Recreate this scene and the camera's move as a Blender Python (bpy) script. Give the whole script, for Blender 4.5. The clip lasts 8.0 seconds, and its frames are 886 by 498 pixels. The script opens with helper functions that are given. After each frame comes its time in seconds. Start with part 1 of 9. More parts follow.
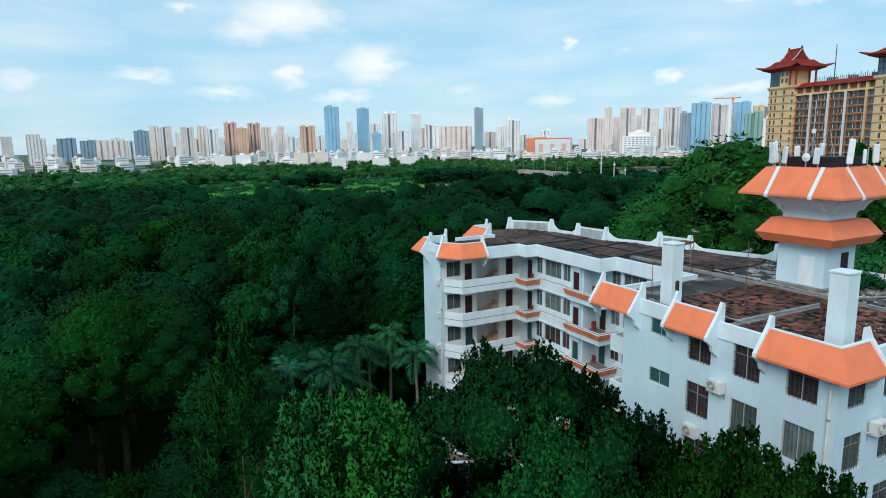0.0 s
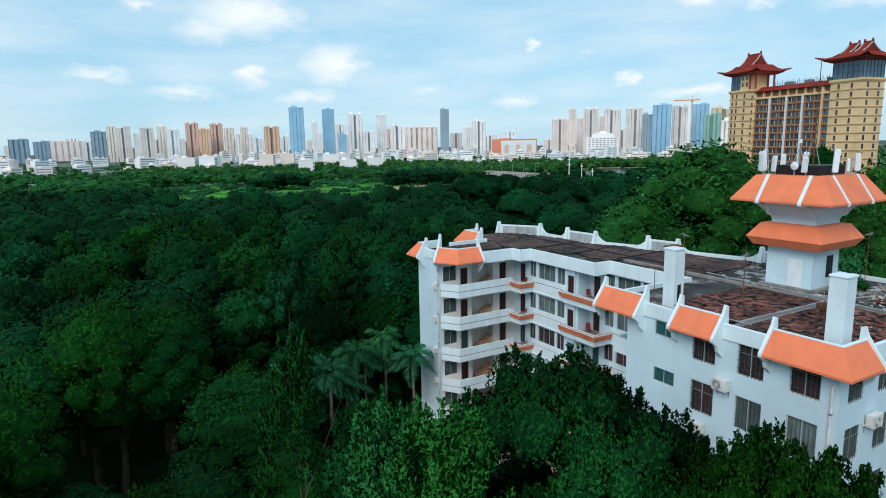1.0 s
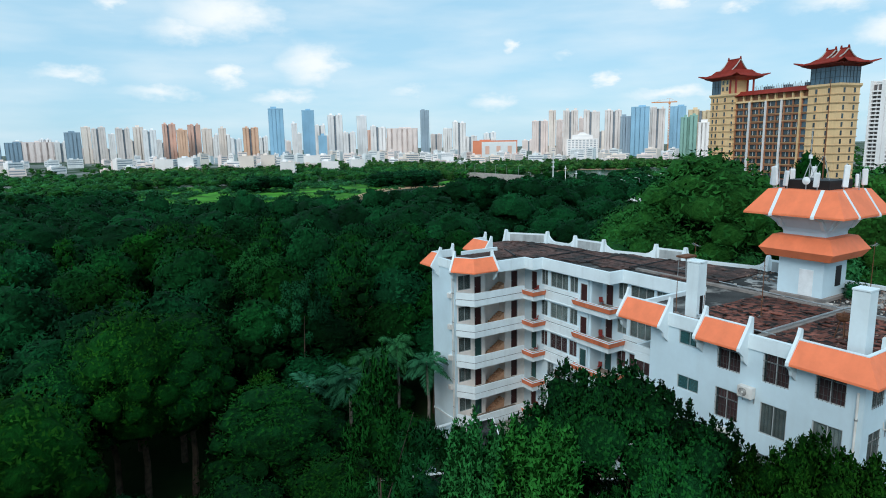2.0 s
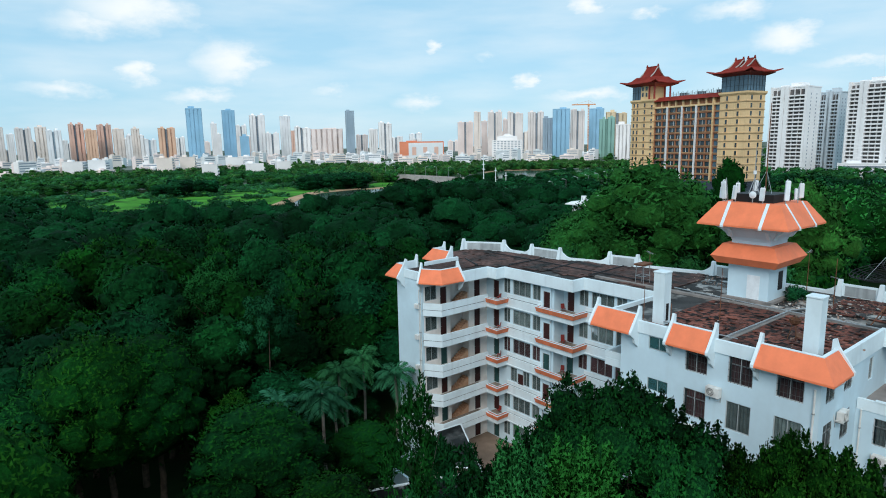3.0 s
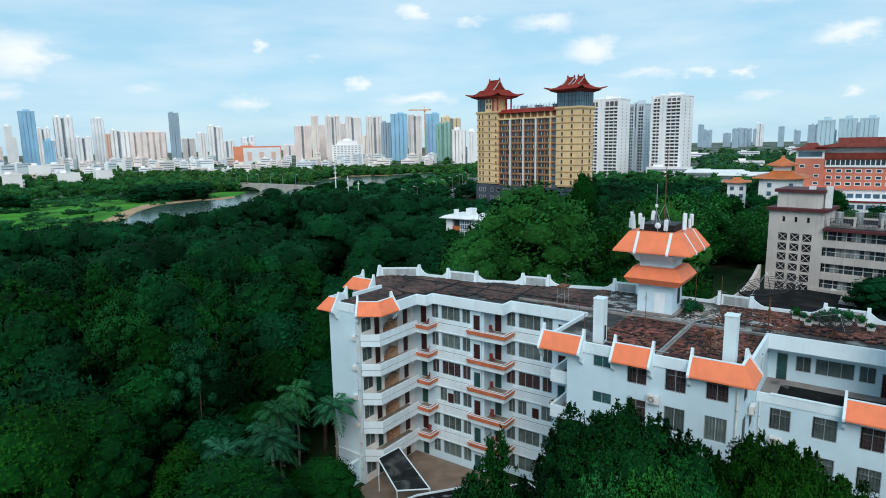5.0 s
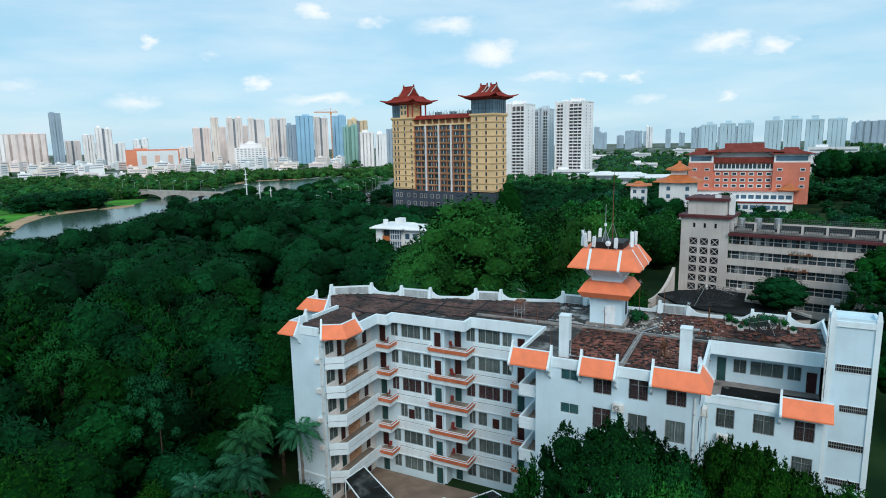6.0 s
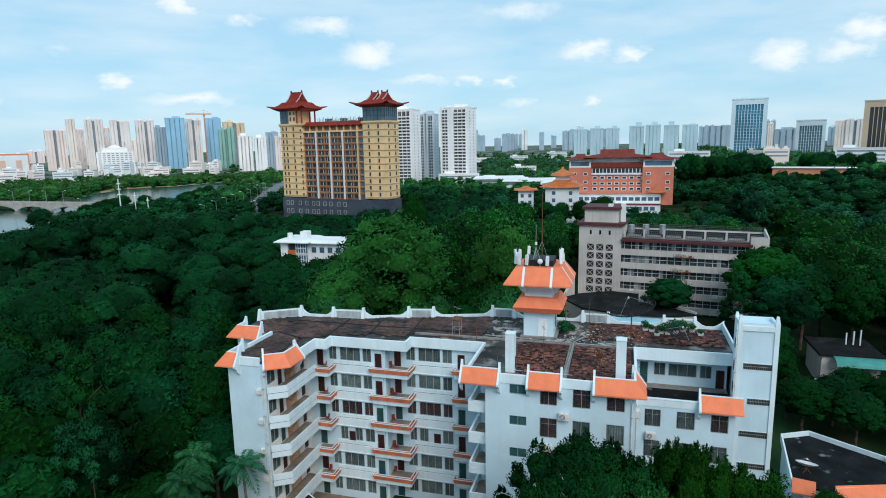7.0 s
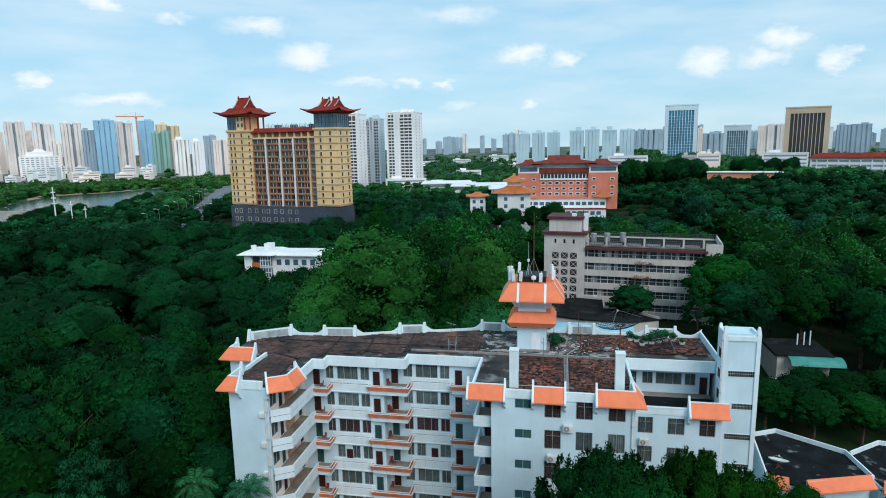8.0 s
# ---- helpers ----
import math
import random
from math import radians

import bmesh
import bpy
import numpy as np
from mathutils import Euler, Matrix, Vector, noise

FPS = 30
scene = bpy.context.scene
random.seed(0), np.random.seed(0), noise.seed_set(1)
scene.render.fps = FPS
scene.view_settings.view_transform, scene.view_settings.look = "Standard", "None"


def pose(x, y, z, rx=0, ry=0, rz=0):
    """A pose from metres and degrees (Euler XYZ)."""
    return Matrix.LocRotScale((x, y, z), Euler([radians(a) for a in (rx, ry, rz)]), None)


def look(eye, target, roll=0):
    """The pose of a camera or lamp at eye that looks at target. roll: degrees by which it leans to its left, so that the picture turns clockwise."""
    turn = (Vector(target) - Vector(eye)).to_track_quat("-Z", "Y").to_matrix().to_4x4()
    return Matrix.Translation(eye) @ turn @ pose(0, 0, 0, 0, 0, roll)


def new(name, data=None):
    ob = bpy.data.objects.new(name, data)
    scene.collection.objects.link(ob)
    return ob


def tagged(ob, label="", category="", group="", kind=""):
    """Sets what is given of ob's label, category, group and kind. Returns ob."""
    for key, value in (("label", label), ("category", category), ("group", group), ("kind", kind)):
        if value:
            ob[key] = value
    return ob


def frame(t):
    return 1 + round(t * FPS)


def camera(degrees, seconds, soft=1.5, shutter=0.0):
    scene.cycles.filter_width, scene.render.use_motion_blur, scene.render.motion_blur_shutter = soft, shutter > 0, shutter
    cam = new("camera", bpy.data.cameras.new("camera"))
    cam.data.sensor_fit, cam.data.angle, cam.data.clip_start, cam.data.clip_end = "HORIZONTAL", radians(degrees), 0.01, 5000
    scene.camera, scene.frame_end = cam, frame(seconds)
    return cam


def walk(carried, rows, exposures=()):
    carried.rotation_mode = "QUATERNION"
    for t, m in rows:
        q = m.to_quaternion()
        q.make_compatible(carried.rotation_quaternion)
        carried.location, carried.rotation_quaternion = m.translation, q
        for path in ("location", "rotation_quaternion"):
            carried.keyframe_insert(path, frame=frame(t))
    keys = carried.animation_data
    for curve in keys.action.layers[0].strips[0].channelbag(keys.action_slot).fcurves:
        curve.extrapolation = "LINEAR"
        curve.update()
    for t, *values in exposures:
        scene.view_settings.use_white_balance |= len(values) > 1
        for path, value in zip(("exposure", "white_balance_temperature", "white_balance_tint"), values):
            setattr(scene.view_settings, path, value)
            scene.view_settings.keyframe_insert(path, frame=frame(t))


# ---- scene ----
cam = camera(71.5, 8.0, soft=1.0)
METRES, EYE, TILT, LEAN, TURN = 42.5, 31.0, 0.0, 0.0, -26.9
ROWS = [
    (0.0, 0.0, 0.0, 0.0, -0.17, -9.81, 0.99),
    (0.5, -0.0344, -0.0105, 0.0064, -1.89, -9.82, 0.96),
    (1.0, -0.0724, -0.021, 0.016, -3.39, -9.8, 1.0),
    (2.5, -0.2072, -0.0472, 0.0605, -7.8, -9.8, 0.95),
    (3.0, -0.258, -0.0515, 0.0784, -12.22, -9.86, 0.97),
    (3.5, -0.3126, -0.0518, 0.0965, -16.72, -9.86, 0.98),
    (4.0, -0.3701, -0.0486, 0.1158, -20.48, -9.86, 0.97),
    (4.5, -0.4309, -0.0411, 0.1386, -23.79, -9.86, 0.99),
    (6.0, -0.6279, 0.0129, 0.2232, -36.0, -9.91, 1.07),
    (6.5, -0.6928, 0.0448, 0.2535, -41.46, -9.92, 1.07),
    (7.0, -0.7563, 0.0839, 0.2846, -46.96, -9.93, 1.09),
    (7.5, -0.816, 0.1269, 0.3138, -50.45, -9.88, 1.08),
    (8.0, -0.876, 0.1761, 0.3372, -52.47, -9.8, 1.06),
]
walk(cam, [(t, pose(0, 0, EYE, TILT, LEAN, TURN) @ pose(METRES * x, METRES * y, METRES * z, 90 + pitch, roll, yaw)) for t, x, y, z, yaw, pitch, roll in ROWS], [(0.0, 0.0, 6600, 13), (5.0, 0.0, 6600, 13), (8.0, 0.0, 6560, 13)])

# ---------------------------------------------------------------- sky, sun
SUN_ELEV, SUN_AZ = 40.0, 215.0          # degrees; azimuth counted from +x towards +y
world = bpy.data.worlds.new("sky")
scene.world = world
world.use_nodes = True
wn, wl = world.node_tree.nodes, world.node_tree.links
wn.clear()
w_out = wn.new("ShaderNodeOutputWorld")
w_bg = wn.new("ShaderNodeBackground")
w_sky = wn.new("ShaderNodeTexSky")
w_sky.sky_type = "NISHITA"
w_sky.sun_disc = False
w_sky.sun_elevation = radians(SUN_ELEV)
w_sky.sun_rotation = radians(90 - SUN_AZ)
w_sky.air_density, w_sky.dust_density, w_sky.ozone_density = 1.0, 0.6, 1.5
w_bg.inputs["Strength"].default_value = 0.12


def wnode(kind, **values):
    n = wn.new(kind)
    for k, v in values.items():
        n.inputs[k].default_value = v
    return n


def wmath(op, a, b):
    n = wn.new("ShaderNodeMath")
    n.operation = op
    for i, v in enumerate((a, b)):
        if isinstance(v, (int, float)):
            n.inputs[i].default_value = v
        else:
            wl.new(v, n.inputs[i])
    return n.outputs[0]


# cumulus puffs: azimuth and elevation of the middle, half width and half height (degrees), density
PUFFS_LAKE = [
    (76.5, 10.9, 5.4, 2.1, 1.0), (79.5, 9.6, 3.4, 1.2, 0.8), (69.4, 6.9, 3.3, 2.1, 1.0), (76.5, 6.1, 1.7, 1.2, 1.0), (82.0, 4.7, 3.4, 0.8, 0.75),
    (72.0, 4.2, 3.0, 0.8, 0.8), (51.5, 8.3, 1.1, 0.75, 0.9), (43.4, 5.1, 1.1, 0.7, 0.9), (53.2, 3.7, 2.2, 0.9, 0.75), (84.8, 11.2, 1.5, 0.7, 0.8),
    (88.2, 5.7, 3.0, 0.7, 0.75), (97.0, 5.2, 3.0, 1.2, 0.6), (61.0, 4.6, 3.0, 0.7, 0.55), (46.5, 7.7, 2.2, 0.5, 0.5), (38.1, 3.8, 4.2, 0.7, 0.85)]
PUFFS_HILL = [
    (38.3, 11.3, 1.8, 1.0, 1.0), (33.3, 10.6, 1.8, 0.6, 0.8), (26.4, 10.0, 3.4, 0.8, 0.8), (22.6, 7.7, 2.8, 1.2, 1.0), (13.7, 5.3, 1.2, 0.6, 0.85),
    (10.5, 5.1, 0.8, 0.5, 0.85), (17.6, 5.4, 4.6, 0.6, 0.7), (9.0, 3.1, 2.2, 0.6, 0.6), (3.7, 7.5, 2.7, 0.9, 0.9), (-0.3, 7.0, 1.4, 1.0, 1.0),
    (2.8, 3.4, 1.1, 0.6, 0.85), (9.4, 11.1, 5.6, 0.9, 0.6), (-17.5, 7.6, 2.2, 1.2, 1.0), (-11.9, 6.3, 2.2, 1.2, 1.0), (-15.8, 6.2, 2.2, 0.9, 0.8), (-21.1, 5.7, 1.2, 1.3, 0.9)]

w_tc = wn.new("ShaderNodeTexCoord")
w_dir = wn.new("ShaderNodeSeparateXYZ")
wl.new(w_tc.outputs["Generated"], w_dir.inputs[0])
w_polar = wn.new("ShaderNodeCombineXYZ")      # azimuth and height of the view direction, in radians
wl.new(wmath("ARCTAN2", w_dir.outputs[1], w_dir.outputs[0]), w_polar.inputs[0])
wl.new(wmath("ARCSINE", w_dir.outputs[2], 0.0), w_polar.inputs[1])
w_n1 = wnode("ShaderNodeTexNoise", Scale=21.0, Detail=7.0, Roughness=0.60)
w_flat = wn.new("ShaderNodeMapping")          # billows flattened towards the horizon
w_flat.inputs["Scale"].default_value = (1.0, 1.9, 1.0)
wl.new(w_polar.outputs[0], w_flat.inputs["Vector"])
wl.new(w_flat.outputs[0], w_n1.inputs["Vector"])
w_bend = wn.new("ShaderNodeVectorMath")       # ragged rims
w_bend.operation = "MULTIPLY_ADD"
wl.new(w_n1.outputs["Color"], w_bend.inputs[0])
w_bend.inputs[1].default_value = (0.085, 0.042, 0.0)
wl.new(w_polar.outputs[0], w_bend.inputs[2])
w_cloud = 0.0
for az, el, wide, tall, dense in PUFFS_LAKE + PUFFS_HILL:
    w_m = wn.new("ShaderNodeMapping")
    w_m.inputs["Scale"].default_value = (1 / radians(wide * 1.35), 1 / radians(tall * 1.35), 0)
    w_m.inputs["Location"].default_value = (-(radians(az) + 0.0425) / radians(wide * 1.35), -(radians(el) + 0.021) / radians(tall * 1.35), 0)
    wl.new(w_bend.outputs[0], w_m.inputs["Vector"])
    w_l = wn.new("ShaderNodeVectorMath")
    w_l.operation = "LENGTH"
    wl.new(w_m.outputs[0], w_l.inputs[0])
    w_cloud = wmath("MAXIMUM", wmath("MULTIPLY", wmath("SUBTRACT", 1.0, w_l.outputs["Value"]), dense), w_cloud)
w_r1 = wn.new("ShaderNodeValToRGB")
w_r1.color_ramp.interpolation = "EASE"
w_r1.color_ramp.elements[0].position, w_r1.color_ramp.elements[1].position = 0.0, 1.0
wl.new(wmath("ADD", w_cloud, wmath("MULTIPLY", wmath("SUBTRACT", w_n1.outputs["Fac"], 0.5), 0.50)), w_r1.inputs["Fac"])
w_n2 = wnode("ShaderNodeTexNoise", Scale=5.0, Detail=4.0, Roughness=0.5)
w_thin = wn.new("ShaderNodeMapping")
w_thin.inputs["Scale"].default_value = (1.0, 4.5, 1.0)
wl.new(w_polar.outputs[0], w_thin.inputs["Vector"])
wl.new(w_thin.outputs[0], w_n2.inputs["Vector"])
w_veil = wmath("MULTIPLY", wmath("MAXIMUM", wmath("SUBTRACT", w_n2.outputs["Fac"], 0.36), 0.0), 1.1)
w_cloud = wmath("MINIMUM", wmath("MAXIMUM", w_r1.outputs["Color"], w_veil), 1.0)
w_pale = wn.new("ShaderNodeMixRGB")           # thin high haze that makes the blue milky
w_pale.inputs["Fac"].default_value = 0.78
w_pale.inputs["Color2"].default_value = (3.3, 6.2, 8.0, 1)
wl.new(w_sky.outputs[0], w_pale.inputs["Color1"])
w_mix = wn.new("ShaderNodeMixRGB")
w_mix.inputs["Color2"].default_value = (7.6, 8.4, 8.6, 1)
wl.new(w_cloud, w_mix.inputs["Fac"])
wl.new(w_pale.outputs[0], w_mix.inputs["Color1"])
wl.new(w_mix.outputs[0], w_bg.inputs["Color"])
wl.new(w_bg.outputs[0], w_out.inputs["Surface"])

sun = new("sun", bpy.data.lights.new("sun", "SUN"))
sun.data.energy, sun.data.angle, sun.data.color = 1.85, radians(35), (1.0, 0.96, 0.90)
sun.matrix_world = look((0, 0, 0), (-math.cos(radians(SUN_AZ)) * math.cos(radians(SUN_ELEV)), -math.sin(radians(SUN_AZ)) * math.cos(radians(SUN_ELEV)), -math.sin(radians(SUN_ELEV))))


# ---------------------------------------------------------------- materials
def material(name, base, rough=0.7, metal=0.0, var=0.15, big=0.4, fine=6.0, bump=0.0, stain=None, streak=0.0, patch=None, patch_at=(0.5, 0.62), patch_scale=0.35, island=0.0, per_object=0.0, spec=0.35):
    """Principled surface: two scales of variation in world space, optional streaks running down and patches of a second colour."""
    m = bpy.data.materials.new(name)
    m.use_nodes = True
    n, l = m.node_tree.nodes, m.node_tree.links
    b = n["Principled BSDF"]
    b.inputs["Roughness"].default_value = rough
    b.inputs["Metallic"].default_value = metal
    b.inputs["Specular IOR Level"].default_value = spec
    pos = n.new("ShaderNodeNewGeometry")

    def tex(scale, stretch=None, detail=4.0):
        t = n.new("ShaderNodeTexNoise")
        t.inputs["Scale"].default_value, t.inputs["Detail"].default_value = scale, detail
        if stretch:
            mp = n.new("ShaderNodeMapping")
            mp.inputs["Scale"].default_value = stretch
            l.new(pos.outputs["Position"], mp.inputs["Vector"])
            l.new(mp.outputs[0], t.inputs["Vector"])
        else:
            l.new(pos.outputs["Position"], t.inputs["Vector"])
        return t.outputs["Fac"]

    def ramp(fac, a, c):
        r = n.new("ShaderNodeMapRange")
        r.inputs["From Min"].default_value, r.inputs["From Max"].default_value = a, c
        l.new(fac, r.inputs["Value"])
        return r.outputs["Result"]

    def mix(fac, a, c, kind="MIX"):
        x = n.new("ShaderNodeMixRGB")
        x.blend_type = kind
        for sock, v in (("Fac", fac), ("Color1", a), ("Color2", c)):
            if isinstance(v, (int, float)):
                x.inputs[sock].default_value = v
            elif isinstance(v, tuple):
                x.inputs[sock].default_value = (*v[:3], 1)
            else:
                l.new(v, x.inputs[sock])
        return x.outputs[0]

    lo = tuple(c * (1 - var) for c in base)
    hi = tuple(min(1.0, c * (1 + var)) for c in base)
    col = mix(ramp(tex(big), 0.35, 0.65), lo, hi)
    if patch:
        col = mix(ramp(tex(patch_scale, detail=8.0), *patch_at), col, patch)
    col = mix(0.5 * var, col, mix(ramp(tex(fine), 0.3, 0.7), (0.25, 0.25, 0.25), (1, 1, 1)), "MULTIPLY")
    if stain:
        s = n.new("ShaderNodeMath")
        s.operation = "MULTIPLY"
        l.new(ramp(tex(1.6, (1, 1, 0.07), 6.0), 0.52, 0.78), s.inputs[0])
        s.inputs[1].default_value = streak
        col = mix(s.outputs[0], col, stain)
    if island or per_object:
        if island:
            src = pos.outputs["Random Per Island"]
        else:
            src = n.new("ShaderNodeObjectInfo").outputs["Random"]
        k = island or per_object
        r = n.new("ShaderNodeMapRange")
        r.inputs["To Min"].default_value, r.inputs["To Max"].default_value = 1 - k, 1 + k
        l.new(src, r.inputs["Value"])
        h = n.new("ShaderNodeHueSaturation")
        l.new(r.outputs["Result"], h.inputs["Value"])
        l.new(col, h.inputs["Color"])
        col = h.outputs[0]
    l.new(col, b.inputs["Base Color"])
    if bump:
        bp = n.new("ShaderNodeBump")
        bp.inputs["Strength"].default_value, bp.inputs["Distance"].default_value = bump, 0.05
        l.new(tex(fine * 1.7), bp.inputs["Height"])
        l.new(bp.outputs[0], b.inputs["Normal"])
    return m


def glass(name, tint, clear=0.5):
    """Window glass: part see-through, part mirror by Fresnel, slightly tinted."""
    m = bpy.data.materials.new(name)
    m.use_nodes = True
    n, l = m.node_tree.nodes, m.node_tree.links
    out = n["Material Output"]
    b = n["Principled BSDF"]
    b.inputs["Base Color"].default_value = (*tint, 1)
    b.inputs["Roughness"].default_value = 0.08
    tr = n.new("ShaderNodeBsdfTransparent")
    tr.inputs["Color"].default_value = (0.85, 0.92, 0.92, 1)
    mx = n.new("ShaderNodeMixShader")
    mx.inputs[0].default_value = clear
    l.new(b.outputs[0], mx.inputs[1])
    l.new(tr.outputs[0], mx.inputs[2])
    l.new(mx.outputs[0], out.inputs["Surface"])
    return m


def leafy(name, dark, light, mass=0.0):
    """Leaves: darker and lighter ones mixed leaf by leaf, whole trees and stands varying slowly. mass: a leafy surface
    of many small clumps instead of single leaves, its hollows coloured darker as shade.
    """
    m = bpy.data.materials.new(name)
    m.use_nodes = True
    n, l = m.node_tree.nodes, m.node_tree.links
    b = n["Principled BSDF"]
    b.inputs["Roughness"].default_value = 0.8
    b.inputs["Specular IOR Level"].default_value = 0.04
    g = n.new("ShaderNodeNewGeometry")
    mx = n.new("ShaderNodeMixRGB")
    mx.inputs["Color1"].default_value, mx.inputs["Color2"].default_value = (*dark, 1), (*light, 1)
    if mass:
        # one noise raises the bumps and darkens the hollows: clump shade in the colour
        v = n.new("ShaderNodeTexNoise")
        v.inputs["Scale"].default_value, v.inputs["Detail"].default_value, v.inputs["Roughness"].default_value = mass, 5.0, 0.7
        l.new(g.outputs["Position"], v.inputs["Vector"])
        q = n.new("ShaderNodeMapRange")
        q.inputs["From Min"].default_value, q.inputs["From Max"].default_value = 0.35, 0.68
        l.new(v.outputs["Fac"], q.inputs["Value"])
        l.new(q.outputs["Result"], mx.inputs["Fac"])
        bp = n.new("ShaderNodeBump")
        bp.inputs["Strength"].default_value, bp.inputs["Distance"].default_value = 1.0, 0.35
        l.new(v.outputs["Fac"], bp.inputs["Height"])
        l.new(bp.outputs[0], b.inputs["Normal"])
    else:
        q = n.new("ShaderNodeMapRange")
        q.inputs["To Min"].default_value, q.inputs["To Max"].default_value = 0.2, 0.75
        l.new(g.outputs["Random Per Island"], q.inputs["Value"])
        l.new(q.outputs["Result"], mx.inputs["Fac"])
    t = n.new("ShaderNodeTexNoise")
    t.inputs["Scale"].default_value, t.inputs["Detail"].default_value = 0.085, 3.0
    l.new(g.outputs["Position"], t.inputs["Vector"])
    r = n.new("ShaderNodeMapRange")
    r.inputs["From Min"].default_value, r.inputs["From Max"].default_value = 0.3, 0.7
    r.inputs["To Min"].default_value, r.inputs["To Max"].default_value = 0.5, 1.5
    l.new(t.outputs["Fac"], r.inputs["Value"])
    o = n.new("ShaderNodeObjectInfo")
    vo = n.new("ShaderNodeTexVoronoi")         # crown by crown
    vo.inputs["Scale"].default_value = 0.13
    l.new(g.outputs["Position"], vo.inputs["Vector"])
    sp = n.new("ShaderNodeSeparateColor")
    l.new(vo.outputs["Color"], sp.inputs[0])
    r3 = n.new("ShaderNodeMapRange")
    r3.inputs["To Min"].default_value, r3.inputs["To Max"].default_value = 0.6, 1.5
    l.new(sp.outputs[0], r3.inputs["Value"])
    mu = n.new("ShaderNodeMath")
    mu.operation = "MULTIPLY"
    l.new(r.outputs["Result"], mu.inputs[0])
    l.new(r3.outputs["Result"], mu.inputs[1])
    r2 = n.new("ShaderNodeMapRange")
    r2.inputs["To Min"].default_value, r2.inputs["To Max"].default_value = 0.475, 0.52
    l.new(o.outputs["Random"], r2.inputs["Value"])
    h = n.new("ShaderNodeHueSaturation")
    l.new(r2.outputs["Result"], h.inputs["Hue"])
    l.new(mu.outputs[0], h.inputs["Value"])
    l.new(mx.outputs[0], h.inputs["Color"])
    l.new(h.outputs[0], b.inputs["Base Color"])
    return m


WHITE = material("white_paint", (0.600, 0.765, 0.840), 0.65, var=0.07, big=0.25, fine=3.0, bump=0.05, stain=(0.42, 0.48, 0.50), streak=0.13)
WHITE2 = material("white_trim", (0.73, 0.84, 0.875), 0.6, var=0.05, big=0.5, fine=4.0, stain=(0.38, 0.41, 0.41), streak=0.22)
ORANGE = material("orange_tile", (0.90, 0.225, 0.098), 0.6, var=0.07, big=0.8, fine=5.0, bump=0.12, stain=(0.50, 0.14, 0.07), streak=0.16)
PLANTER = material("orange_paint", (0.74, 0.20, 0.09), 0.6, var=0.12, big=1.0, fine=6.0, stain=(0.25, 0.08, 0.05), streak=0.5)
ROOFING = material("roof_felt", (0.040, 0.040, 0.039), 0.85, var=0.55, big=0.3, fine=4.0, bump=0.4, patch=(0.30, 0.29, 0.27), patch_at=(0.53, 0.68), patch_scale=0.55)
SLAB = material("roof_slab", (0.165, 0.056, 0.039), 0.9, var=0.5, big=0.25, fine=5.0, bump=0.4, patch=(0.014, 0.012, 0.011), patch_at=(0.49, 0.57), patch_scale=1.9, island=0.5)
SLAB_PIECE = material("loose_roof_slab", (0.165, 0.056, 0.039), 0.9, var=0.5, big=0.25, fine=5.0, bump=0.4, patch=(0.014, 0.012, 0.011), patch_at=(0.49, 0.57), patch_scale=1.9, per_object=0.5)
TERRACE = material("terrace_felt", (0.010, 0.012, 0.013), 0.9, spec=0.12, var=0.5, big=0.4, fine=3.0, bump=0.3, patch=(0.20, 0.215, 0.22), patch_at=(0.60, 0.72), patch_scale=0.7)
FELT = material("black_roof_felt", (0.012, 0.014, 0.015), 0.9, spec=0.12, var=0.4, big=0.3, fine=2.0, bump=0.3, patch=(0.04, 0.042, 0.043), patch_at=(0.56, 0.74), patch_scale=0.35)
SCREED = material("screed", (0.30, 0.27, 0.25), 0.85, var=0.25, big=0.5, fine=4.0, patch=(0.10, 0.10, 0.10), patch_at=(0.5, 0.7), patch_scale=0.5)
OLD_SLAB = material("mossy_roof_slab", (0.098, 0.052, 0.043), 0.9, var=0.45, big=0.2, fine=5.0, bump=0.4, patch=(0.024, 0.023, 0.022), patch_at=(0.48, 0.64), patch_scale=0.5, island=0.4)
WASH = material("lime_stain", (0.40, 0.39, 0.37), 0.9, var=0.35, big=0.8, fine=4.0, patch=(0.05, 0.048, 0.046), patch_at=(0.46, 0.56), patch_scale=1.4)
GREY_PANEL = material("grey_panel", (0.40, 0.44, 0.45), 0.85, var=0.2, big=0.6, fine=4.0, stain=(0.14, 0.15, 0.14), streak=0.6)
FLAKE = material("pale_screed_flake", (0.48, 0.46, 0.43), 0.9, var=0.3, big=0.6, fine=4.0, island=0.5)
RUBBLE = material("broken_rubble", (0.26, 0.17, 0.13), 0.9, var=0.4, big=0.6, fine=4.0, island=0.6)
BALCONY = material("balcony_floor", (0.26, 0.22, 0.18), 0.85, var=0.25, big=0.6, fine=5.0)
COURT = material("court_tile", (0.24, 0.18, 0.135), 0.8, var=0.2, big=0.5, fine=3.0)
STAIRWALL = material("stair_plaster", (0.64, 0.39, 0.25), 0.8, var=0.15, big=0.8, fine=3.0)
INSIDE = material("inner_plaster", (0.86, 0.83, 0.79), 0.8, var=0.12, big=0.6, fine=3.0)
DOOR_RED = material("dark_red_door", (0.046, 0.012, 0.011), 0.5, var=0.25, big=1.0, fine=8.0)
DOOR_TEAL = material("teal_door", (0.022, 0.078, 0.075), 0.5, var=0.25, big=1.0, fine=8.0)
CURTAIN = material("grey_curtain", (0.24, 0.275, 0.275), 0.9, var=0.25, big=1.0, fine=5.0, per_object=0.35)
